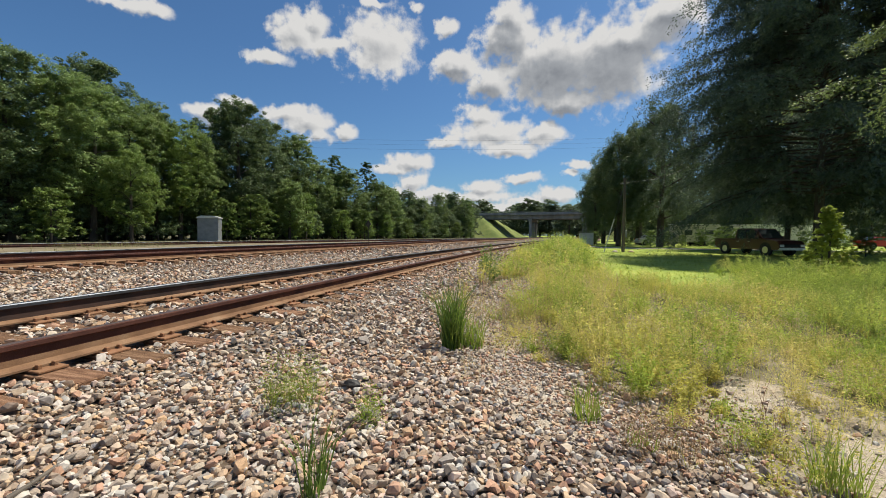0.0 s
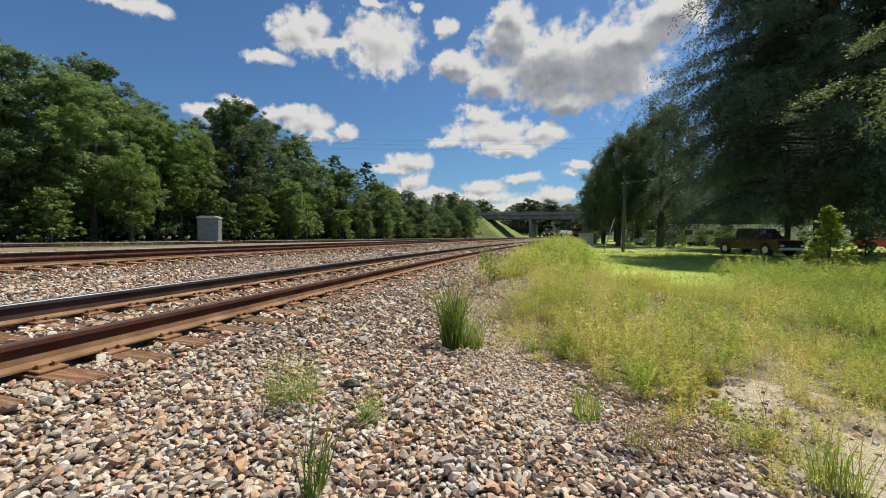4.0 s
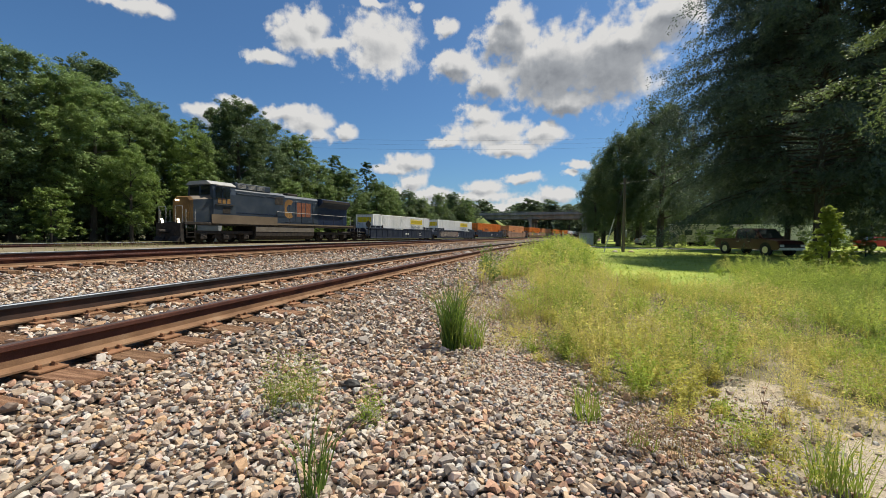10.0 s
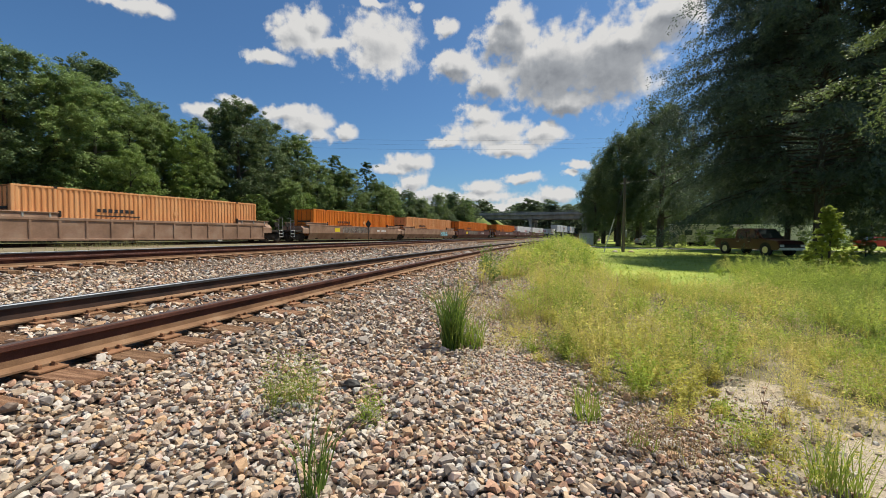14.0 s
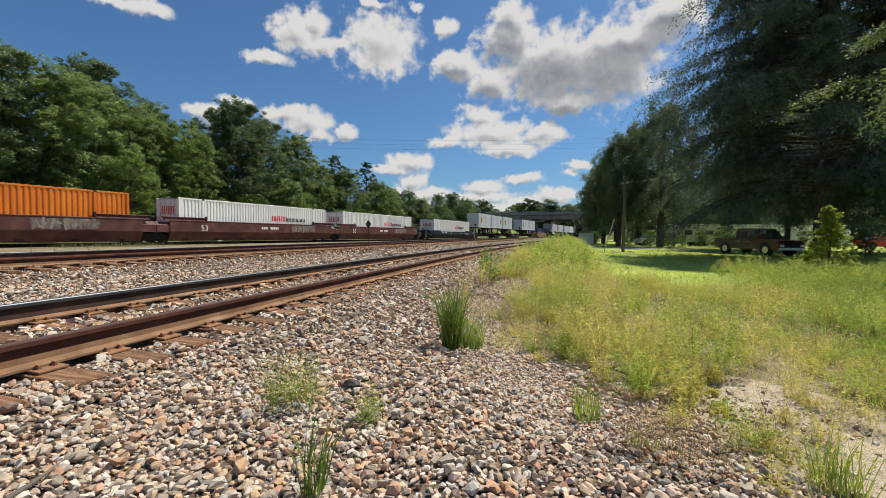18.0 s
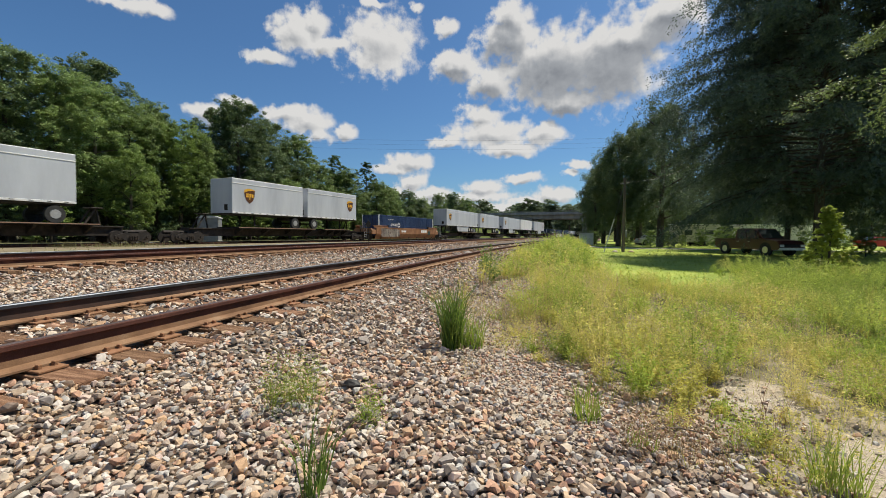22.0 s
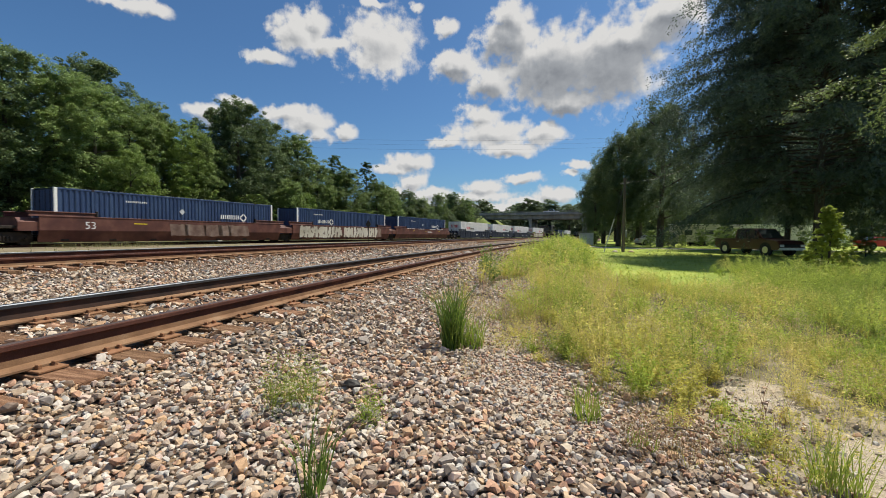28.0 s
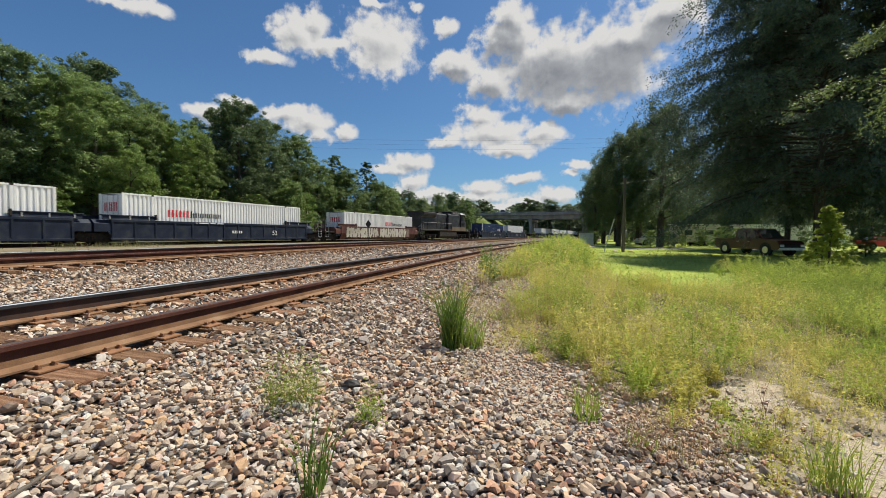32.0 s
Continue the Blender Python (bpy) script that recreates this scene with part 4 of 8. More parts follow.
def diamond_sign():
    x, y = -17.9, 42.0
    z = float(ground_z(np.array([x]), np.array([y]))[0])
    s = thing("lineside_sign", "dark diamond-shaped sign on a thin post", "railway sign", Matrix.Translation((x, y, z)))
    bm = bmesh.new()
    tube(bm, (0, 0, -0.3), (0, 0, 2.0), 0.035, n=6)
    part("post", bm, M_SIGN_BLACK, s)
    bm = bmesh.new()
    vs = [(0, 0.42), (0.32, 0), (0, -0.42), (-0.32, 0)]
    a, b = [bm.verts.new((u, -0.03, 1.95 + v)) for u, v in vs], [bm.verts.new((u, 0.01, 1.95 + v)) for u, v in vs]
    bm.faces.new(a), bm.faces.new(b)
    for i in range(4):
        bm.faces.new((a[i], a[(i + 1) % 4], b[(i + 1) % 4], b[i]))
    bmesh.ops.recalc_face_normals(bm, faces=bm.faces)
    part("plate", bm, M_SIGN_BLACK, s)


def utility_pole():
    x, y, z = 6.15, 36.3, -0.55
    p = thing("utility_pole", "grey wooden utility pole with a guy wire on the lawn", "utility pole", Matrix.Translation((x, y, z)))
    bm = bmesh.new()
    tube(bm, (0, 0, -0.5), (0.04, 0, 5.85), 0.13, 0.095, 12)
    part("pole", bm, M_WOODPOLE, p)
    bm = bmesh.new()
    tube(bm, (-0.78, -0.58, 2.62), (-1.60, -1.2, -0.02), 0.035, n=6)
    part("guy_guard", bm, M_LOCO_PALE, p, "pale guy wire guard")
    bm = bmesh.new()
    tube(bm, (0, 0, 5.3), (-0.78, -0.58, 2.62), 0.008, n=5)
    part("guy_wire", bm, M_METAL, p)
    bm = bmesh.new()
    box(bm, 0.10, 0.26, -0.12, 0.12, 1.2, 1.75, 0.02)
    part("meter_box", bm, M_METAL, p)
    bm = bmesh.new()
    tube(bm, (-0.28, 0, 5.45), (0.32, 0, 5.45), 0.05, n=8)
    part("bracket", bm, M_METAL, p)
    for i, (dx, dy) in enumerate(((-0.62, -0.3), (0.62, 0.1))):
        bm = bmesh.new()
        bmesh.ops.create_icosphere(bm, subdivisions=2, radius=0.22)
        for v in bm.verts:
            v.co *= 1 + 0.25 * noise.noise(v.co * 5 + Vector((i * 3, 0, 0)))
            v.co.z *= 0.6
        r = part("boulder", bm, M_STONE_ONE)
        r.location = (x + dx, y + dy, z + 0.05)
        tagged(r, "dark rounded stone lying by the utility pole", "stone", "stones by the pole")


def cable(name, label, a, b, sag, r, n=18):
    bm = bmesh.new()
    a, b = Vector(a), Vector(b)
    pts = [a.lerp(b, i / n) - Vector((0, 0, 4 * sag * (i / n) * (1 - i / n))) for i in range(n + 1)]
    for p, q in zip(pts, pts[1:]):
        tube(bm, p, q, r, n=5, caps=False)
    return tagged(part(name, bm, M_SIGN_BLACK), label, "cable", "overhead cables")


def build_lineside():
    relay_cabinet()
    diamond_sign()
    utility_pole()
    for dz, dy in ((0.0, 0), (1.0, 0.4), (1.95, 0.8)):
        cable("overhead_cable", "thin black overhead power cable", (-60, 62 + dy, 16.3 + dz * 0.9), (30, 86 + dy, 17.6 + dz * 0.9), 1.3, 0.008)
    cable("service_cable", "thin black service cable from the utility pole", (6.15, 36.3, 5.0), (15.5, 50.0, 8.6), 0.5, 0.014)
    # utility cabinet and marker post by the track
    c = thing("utility_cabinet", "pale grey utility cabinet standing on the verge", "cabinet", Matrix.Translation((5.35, 57.8, -0.55)))
    bm = bmesh.new()
    box(bm, -0.85, 0.85, -0.4, 0.4, 0.0, 1.62, 0.03)
    part("body", bm, M_LOCO_PALE, c)
    bm = bmesh.new()
    box(bm, -0.9, 0.9, -0.45, 0.45, 1.60, 1.70, 0.02)
    part("lid", bm, M_LOCO_PALE, c)
    bm = bmesh.new()
    tube(bm, (2.65, 62.2, -0.8), (2.65, 62.2, 1.3), 0.10, 0.10, 10)
    tagged(part("marker_post", bm, M_LOCO_PALE), "pale marker post beside the track", "post")
    bm = bmesh.new()
    n = 16
    rows = []
    for i in range(n + 1):
        t = i / n
        x, y = 1.0 + 30 * t, 49.0 - 1.5 * math.sin(t * 2.2)
        z = float(ground_z(np.array([x]), np.array([y]))[0]) + 0.02
        rows.append((bm.verts.new((x, y - 1.9 - 0.3 * math.sin(i), z)), bm.verts.new((x, y + 1.9, z))))
    for p, q in zip(rows, rows[1:]):
        bm.faces.new((p[0], q[0], q[1], p[1]))
    tagged(part("driveway", bm, M_SAND), "pale sandy driveway across the lawn", "driveway", kind="structure")

    # litter in the gravel
    bm = bmesh.new()
    bmesh.ops.create_icosphere(bm, subdivisions=2, radius=0.042)
    for v in bm.verts:
        v.co *= 1 + 0.45 * noise.noise(v.co * 22)
        v.co = Vector((v.co.x * 1.5, v.co.y, v.co.z * 0.7))
    r = part("tar_lump", bm, M_SIGN_BLACK)
    r.location = (-1.30, 2.76, float(ground_z(np.array([-1.30]), np.array([2.76]))[0]) + 0.04)
    tagged(r, "black lump of tar lying on the ballast stones", "debris")
    for pts, w in (([(-2.02, 1.20), (-2.045, 1.30), (-2.09, 1.42), (-2.12, 1.54)], 0.011), ([(0.55, 3.75), (0.63, 3.66), (0.72, 3.52)], 0.008), ([(0.62, 2.55), (0.75, 2.62), (0.9, 2.6)], 0.006)):
        bm = bmesh.new()
        p3 = [Vector((x, y, float(ground_z(np.array([x]), np.array([y]))[0]) + 0.05)) for x, y in pts]
        for i, (p, q) in enumerate(zip(p3, p3[1:])):
            tube(bm, p, q, w * (1 - 0.15 * i), w * (0.85 - 0.15 * i), 7)
        tagged(part("stick", bm, M_WOODPOLE), "dry grey-brown stick lying on the stones", "stick", "sticks")


build_lineside()


# ---- vehicles and trailers under the trees ----
M_MAROON = material("maroon_car_paint", [(0.045, 0.013, 0.016), (0.060, 0.017, 0.021)], 0.28, 0.1, 2, 0, 10, 0.08, spec=0.6)
M_RED_CAR = material("red_car_paint", [(0.40, 0.015, 0.02), (0.46, 0.02, 0.025)], 0.28, 0.1, 2, 0, 10, 0.05, spec=0.6)
M_WHITE_CAR = material("white_car_paint", [(0.70, 0.70, 0.70), (0.76, 0.76, 0.76)], 0.3, 0, 2, 0, 10, 0.05, spec=0.6)
M_SILVER_CAR = material("silver_car_paint", [(0.40, 0.42, 0.45), (0.48, 0.50, 0.53)], 0.3, 0.4, 2, 0, 10, 0.05, spec=0.6)
M_CAR_GLASS = material("car_glass", [(0.03, 0.04, 0.045), (0.05, 0.06, 0.065)], 0.08, 0, 1, 0, 10, 0.05, spec=0.7)
M_RUBBER = material("car_tyre", [(0.02, 0.02, 0.02), (0.04, 0.04, 0.04)], 0.9, 0, 6, 0.2, 60)
M_ALLOY = material("alloy_rim", [(0.5, 0.5, 0.5), (0.6, 0.6, 0.6)], 0.35, 0.8, 6, 0.1, 50)
M_TAIL = material("tail_lamp", [(0.30, 0.01, 0.01), (0.36, 0.02, 0.02)], 0.2, 0, 2, 0, 10, 0.05)
PROFILES = {   # body outline and cab outline (length, height), rear at x = 0
    "pickup": ([(0, 0.55), (0, 1.16), (1.75, 1.16), (1.80, 1.10), (4.35, 1.12), (5.55, 1.02), (5.75, 0.75), (5.75, 0.45), (5.0, 0.38), (0.4, 0.42)],
               [(1.85, 1.10), (2.05, 1.80), (2.4, 1.90), (3.6, 1.88), (4.35, 1.12)], (1.05, 4.65), 0.40),
    "sedan": ([(0, 0.45), (0.02, 0.92), (0.9, 1.0), (3.3, 0.95), (4.35, 0.80), (4.5, 0.6), (4.5, 0.32), (0.1, 0.30)],
              [(0.55, 0.98), (1.25, 1.40), (2.5, 1.42), (3.3, 0.95)], (0.85, 3.65), 0.32)}


def vehicle(kind, paint, label, m):
    body, cab, axles, r = PROFILES[kind]
    v = thing("pickup_truck" if kind == "pickup" else "car", label, "pickup truck" if kind == "pickup" else "car", m)
    w = 0.95 if kind == "pickup" else 0.88

    def slab(name, pts, x0, x1, mat, parent, label=""):
        bm = bmesh.new()
        prism(bm, [(a, b) for a, b in pts], x0, x1)
        bmesh.ops.bevel(bm, geom=list(bm.edges), offset=0.035, segments=2, affect="EDGES")
        return part(name, bm, mat, parent, label)
    slab("body", body, -w, w, paint, v)
    slab("cab", cab, -w + 0.10, w - 0.10, paint, v)
    cx = sum(p[0] for p in cab) / len(cab)
    zl, zh = min(p[1] for p in cab) + 0.06, max(p[1] for p in cab) - 0.09
    x0, x1 = cab[0][0] + 0.22, cab[-1][0] - 0.30
    t0, t1 = cab[1][0] + 0.10, cab[-2][0] - 0.05
    for s in (1, -1):
        for k in range(2):
            a, b = (k / 2 + 0.02), ((k + 1) / 2 - 0.02)
            bm = bmesh.new()
            ys = sorted((s * (w - 0.095), s * (w - 0.075)))
            prism(bm, [(x0 + (x1 - x0) * a, zl), (x0 + (x1 - x0) * b, zl), (t0 + (t1 - t0) * b, zh), (t0 + (t1 - t0) * a, zh)], *ys)
            part("side_window", bm, M_CAR_GLASS, v)
    for (ax, az), (bx, bz) in ((cab[0], cab[1]), (cab[-1], cab[-2])):
        d = -0.012 if ax < cx else 0.012
        bm = bmesh.new()
        q = [(ax + (bx - ax) * f + d, az + (bz - az) * f) for f in (0.12, 0.9)]
        f = bm.faces.new([bm.verts.new(c) for c in ((q[0][0], -w + 0.2, q[0][1]), (q[0][0], w - 0.2, q[0][1]), (q[1][0], w - 0.26, q[1][1]), (q[1][0], -w + 0.26, q[1][1]))])
        part("windscreen", bm, M_CAR_GLASS, v)
    for ax in axles:
        for s in (1, -1):
            bm = bmesh.new()
            tube(bm, (ax, s * (w - 0.22), r), (ax, s * (w + 0.01), r), r, n=20)
            wh = part("wheel", bm, M_RUBBER, v)
            bm = bmesh.new()
            tube(bm, (ax, s * (w - 0.05), r + 0.05), (ax, s * (w + 0.004), r + 0.05), r * 1.17, n=24)
            part("wheel_arch", bm, M_RUBBER, v)
            bm = bmesh.new()
            tube(bm, (ax, s * (w - 0.02), r), (ax, s * (w + 0.02), r), r * 0.62, r * 0.58, n=16)
            part("rim", bm, M_ALLOY, wh, "bright alloy rim")
    ln = max(p[0] for p in body)
    for s in (1, -1):
        bm = bmesh.new()
        box(bm, -0.02, 0.05, *sorted((s * (w - 0.22), s * (w - 0.02))), 0.72, 1.0, 0.01)
        part("tail_lamp", bm, M_TAIL, v)
        bm = bmesh.new()
        box(bm, ln - 0.10, ln + 0.01, *sorted((s * (w - 0.35), s * (w - 0.04))), 0.62, 0.78, 0.01)
        part("headlamp", bm, M_ALLOY, v)
        bm = bmesh.new()
        xm = cab[-1][0] - 0.42
        box(bm, xm, xm + 0.12, *sorted((s * (w - 0.06), s * (w + 0.16))), cab[-1][1] + 0.06, cab[-1][1] + 0.24, 0.02)
        part("wing_mirror", bm, paint, v)
        for xh in (x0 + 0.12, (x0 + x1) / 2 + 0.12):
            bm = bmesh.new()
            box(bm, xh, xh + 0.18, *sorted((s * (w - 0.005), s * (w + 0.025))), 0.94, 0.98, 0.006)
            part("door_handle", bm, M_ALLOY, v)
    for name, xa, xb, za, zb, mat in (("grille", ln - 0.04, ln + 0.015, 0.60, 0.80, M_RUBBER), ("front_bumper", ln - 0.12, ln + 0.07, 0.40, 0.57, M_ALLOY), ("rear_bumper", -0.10, 0.06, 0.46, 0.62, M_ALLOY)):
        bm = bmesh.new()
        box(bm, xa, xb, -w * (0.6 if name == "grille" else 0.98), w * (0.6 if name == "grille" else 0.98), za, zb, 0.02)
        part(name, bm, mat, v)
    return v


def travel_trailer(paint, label, m, ln=6.2):
    t = thing("travel_trailer", label, "caravan", m)
    bm = bmesh.new()
    prism(bm, [(0, 0.55), (0.1, 2.6), (0.5, 2.85), (ln - 0.7, 2.85), (ln, 2.1), (ln - 0.3, 0.55)], -1.2, 1.2)
    bmesh.ops.bevel(bm, geom=list(bm.edges), offset=0.06, segments=2, affect="EDGES")
    part("body", bm, paint, t)
    bm = bmesh.new()
    prism(bm, [(-0.1, 2.84), (ln - 0.6, 2.84), (ln - 0.6, 2.95), (-0.1, 2.95)], -1.3, 1.3)
    part("roof", bm, M_WHITE_CAR, t, "white roof")
    for x0, x1 in ((0.9, 1.9), (3.6, 4.7)):
        for s in (1, -1):
            bm = bmesh.new()
            box(bm, x0, x1, *sorted((s * 1.19, s * 1.225)), 1.5, 2.15, 0.01)
            part("window", bm, M_CAR_GLASS, t)
    for s in (1, -1):
        bm = bmesh.new()
        box(bm, 2.4, 3.05, *sorted((s * 1.19, s * 1.22)), 0.65, 2.35, 0.01)
        part("door", bm, paint, t)
        for ax in (2.9, 3.7):
            bm = bmesh.new()
            tube(bm, (ax, s * 1.0, 0.36), (ax, s * 1.22, 0.36), 0.36, n=16)
            part("wheel", bm, M_RUBBER, t)
    bm = bmesh.new()
    box(bm, 0.05, 0.06 + ln * 0.93, 1.21, 1.222, 1.15, 1.32)
    part("stripe", bm, M_SILVER_CAR, t, "grey stripe")
    return t


def on_ground(x, y, turn):
    return Matrix.Translation((x, y, float(ground_z(np.array([x]), np.array([y]))[0]))) @ Matrix.Rotation(radians(turn), 4, "Z")


def build_vehicles():
    vehicle("pickup", M_MAROON, "dark maroon crew-cab pickup truck parked under the trees", on_ground(14.12, 38.25, -70.5))
    vehicle("sedan", M_RED_CAR, "bright red car parked in the shade", on_ground(36.0, 60.0, 5))
    vehicle("sedan", M_SILVER_CAR, "silver car parked behind the pickup truck", on_ground(20.6, 52.1, 25))
    vehicle("sedan", M_WHITE_CAR, "white car parked by the caravans", on_ground(13.0, 66.0, 10))
    travel_trailer(material("beige_caravan_paint", [(0.50, 0.47, 0.42), (0.58, 0.55, 0.50)], 0.5, 0, 1, 0.05, 20, 0.1), "beige caravan parked in the grove", on_ground(17.0, 63.4, 12))
    travel_trailer(M_WHITE_CAR, "white caravan parked behind the pickup truck", on_ground(25.0, 64.5, 8), 5.6)
    travel_trailer(M_WHITE_CAR, "white caravan standing among the trees", on_ground(34.0, 69.0, 4), 6.0)
    # traffic on the overpass
    for paint, t0, lab in ((M_WHITE_CAR, 27.5 - 65.3 / 17.8, "white pickup truck driving over the overpass"), (M_SILVER_CAR, 31.5 - 46.4 / 17.8, "pale silver pickup truck driving over the overpass")):
        v = vehicle("pickup", paint, lab, Matrix.Identity(4))
        rows = []
        for t in (0, 12, t0 - 1.0, t0, t0 + 0.5, t0 + 1, t0 + 2, t0 + 3, t0 + 4, t0 + 6, t0 + 7.5, 32):
            if t <= 32.0 and (not rows or t > rows[-1][0] + 0.05):
                u = min(68.0, max(-75.0, -75.0 + 17.8 * (t - t0)))
                rows.append((t, OVER @ Matrix.Translation((u, 3.0, 8.92))))
        if rows[-1][0] < 32.0:
            rows.append((32.0, OVER @ Matrix.Translation((min(68.0, -75.0 + 17.8 * (32.0 - t0)), 3.0, 8.92))))
        MOVERS.append((v, rows))


def build_bird():
    m = material("dark_feathers", [(0.02, 0.022, 0.03), (0.04, 0.042, 0.055)], 0.6, 0, 8, 0.1, 40, 0.2)
    b = thing("bird", "small dark swallow-like bird gliding over the tracks", "bird")
    bm = bmesh.new()
    bmesh.ops.create_uvsphere(bm, u_segments=12, v_segments=8, radius=1)
    for v in bm.verts:
        v.co = Vector((v.co.x * 0.045, v.co.y * 0.14, v.co.z * 0.045))
    part("body", bm, m, b)
    for s in (1, -1):
        bm = bmesh.new()
        pts = [(0.03, 0.08, 0), (0.22, 0.06, 0.05), (0.46, -0.08, 0.02), (0.24, -0.04, 0.045), (0.03, -0.05, 0)]
        a = [bm.verts.new((s * x, y, z)) for x, y, z in pts]
        c = [bm.verts.new((s * x, y, z - 0.012)) for x, y, z in pts]
        bm.faces.new(a), bm.faces.new(c)
        for i in range(5):
            bm.faces.new((a[i], a[(i + 1) % 5], c[(i + 1) % 5], c[i]))
        bmesh.ops.recalc_face_normals(bm, faces=bm.faces)
        part("wing", bm, m, b)
    bm = bmesh.new()
    prism(bm, [(-0.02, -0.008), (0.02, -0.008), (0.03, 0.0), (-0.03, 0.0)], -0.27, -0.10)
    part("tail", bm, m, b)
    way = ((0, (-10.5, -60.0, 7.6)), (15.5, (-10.4, -50, 7.4)), (17.6, (-9.9, -6.0, 6.9)), (18.1, (-9.4, 6.2, 6.9)), (18.4, (-9.1, 12.2, 6.98)), (18.5, (-8.95, 14.4, 7.0)), (18.6, (-8.8, 17.4, 7.14)),
           (18.9, (-8.0, 33.0, 7.77)), (19.0, (-7.8, 39.2, 7.8)), (19.3, (-6.9, 57.9, 8.1)), (20.3, (-3.0, 120.0, 9.0)), (24.0, (10, 330, 24)), (32.0, (15, 420, 30)))
    rows = []
    for i, (t, p) in enumerate(way):
        bank = 55 if 18.35 < t < 18.55 else 0
        rows.append((t, Matrix.Translation(p) @ pose(0, 0, 0, 0, bank, -4)))
    MOVERS.append((b, rows))


MOVERS = []
build_vehicles()
build_bird()


# ---- train ----
# Wagons are built with +y towards the train's rear and +x towards the field; z = 0 is the rail top.
SPEED, REAR_OF = 24.46, {}
STREAK = (1, 1, 0.18)
M_ORANGE = material("orange_container_paint", [(0.60, 0.150, 0.012), (0.70, 0.19, 0.02), (0.76, 0.24, 0.035)], 0.45, 0, 1.6, 0.05, 22, 0.10, stretch=STREAK)
M_PEACH = material("faded_orange_paint", [(0.66, 0.27, 0.10), (0.74, 0.33, 0.13), (0.78, 0.40, 0.18)], 0.6, 0, 1.6, 0.05, 22, 0.10, stretch=STREAK)
M_WHITE = material("white_container_paint", [(0.76, 0.76, 0.74), (0.84, 0.84, 0.83), (0.88, 0.88, 0.87)], 0.5, 0, 1.6, 0.05, 22, 0.08, stretch=STREAK)
M_NAVY = material("navy_container_paint", [(0.020, 0.040, 0.105), (0.030, 0.058, 0.14), (0.045, 0.08, 0.17)], 0.45, 0, 1.6, 0.05, 22, 0.12, stretch=STREAK)
M_TRAILER = material("trailer_silver_paint", [(0.46, 0.485, 0.53), (0.54, 0.565, 0.61), (0.59, 0.615, 0.66)], 0.42, 0.1, 1.2, 0.03, 20, 0.06, stretch=STREAK)
M_TRAILER_WHITE = material("trailer_white_paint", [(0.68, 0.68, 0.67), (0.78, 0.78, 0.77)], 0.45, 0, 1.2, 0.03, 20, 0.06, stretch=STREAK)
M_BLUE_CAR = material("blue_wagon_paint", [(0.008, 0.013, 0.027), (0.013, 0.021, 0.042), (0.034, 0.040, 0.052)], 0.65, 0, 1.5, 0.15, 18, 0.25, spec=0.25)
M_BROWN_CAR = material("red_brown_wagon_paint", [(0.062, 0.022, 0.019), (0.098, 0.035, 0.028), (0.15, 0.062, 0.046)], 0.65, 0, 1.2, 0.15, 18, 0.2)
M_TAN_CAR = material("faded_tan_wagon_paint", [(0.22, 0.13, 0.085), (0.30, 0.18, 0.12), (0.36, 0.24, 0.17)], 0.75, 0, 1.2, 0.15, 18, 0.2)
M_YELLOW_CAR = material("ochre_wagon_paint", [(0.20, 0.088, 0.042), (0.27, 0.125, 0.055), (0.33, 0.17, 0.085)], 0.7, 0, 1.2, 0.15, 18, 0.2)
M_STEEL = material("dark_running_gear", [(0.014, 0.012, 0.011), (0.028, 0.022, 0.018), (0.055, 0.042, 0.032)], 0.8, 0.1, 4, 0.2, 40, 0.25)
M_TYRE = material("tyre_rubber", [(0.025, 0.025, 0.025), (0.045, 0.045, 0.045)], 0.9, 0, 6, 0.2, 60)
M_HUB = material("wheel_hub_metal", [(0.42, 0.42, 0.42), (0.55, 0.55, 0.55)], 0.45, 0.6, 6, 0.1, 50)
M_RED = material("red_lettering", [(0.55, 0.02, 0.04), (0.62, 0.03, 0.05)], 0.5, 0, 3, 0, 30, 0.05)
M_BLACK = material("black_lettering", [(0.02, 0.02, 0.022), (0.035, 0.035, 0.04)], 0.5, 0, 3, 0, 30, 0.05)
M_WHITE_INK = material("white_lettering", [(0.70, 0.70, 0.70), (0.80, 0.80, 0.80)], 0.5, 0, 3, 0, 30, 0.08)
M_YELLOW_INK = material("yellow_panel_paint", [(0.70, 0.53, 0.02), (0.76, 0.60, 0.035)], 0.5, 0, 3, 0, 30, 0.05)
M_OLIVE_INK = material("olive_lettering", [(0.34, 0.27, 0.02), (0.42, 0.33, 0.03)], 0.5, 0, 3, 0, 30, 0.05)
M_GREEN_INK = material("dark_green_lettering", [(0.012, 0.035, 0.032), (0.018, 0.045, 0.04)], 0.5, 0, 3, 0, 30, 0.05)
M_SHIELD = material("dark_brown_emblem", [(0.085, 0.030, 0.012), (0.11, 0.042, 0.016)], 0.45, 0, 3, 0, 30, 0.05)
M_GOLD = material("gold_emblem", [(0.72, 0.38, 0.03), (0.80, 0.46, 0.06)], 0.45, 0, 3, 0, 30, 0.05)
M_GRAFFITI = material("graffiti_paint", [(0.12, 0.09, 0.075), (0.21, 0.175, 0.15), (0.32, 0.29, 0.25)], 0.7, 0, 0.7, 0, 6, 0.35, island_tint=0.3)
M_GRAFFITI_PALE = material("pale_graffiti_paint", [(0.36, 0.33, 0.27), (0.50, 0.47, 0.40), (0.58, 0.56, 0.50)], 0.7, 0, 0.9, 0, 8, 0.25)
M_FADED = material("faded_overpaint", [(0.10, 0.055, 0.045), (0.16, 0.105, 0.085), (0.24, 0.18, 0.15)], 0.75, 0, 1.6, 0, 12, 0.3)
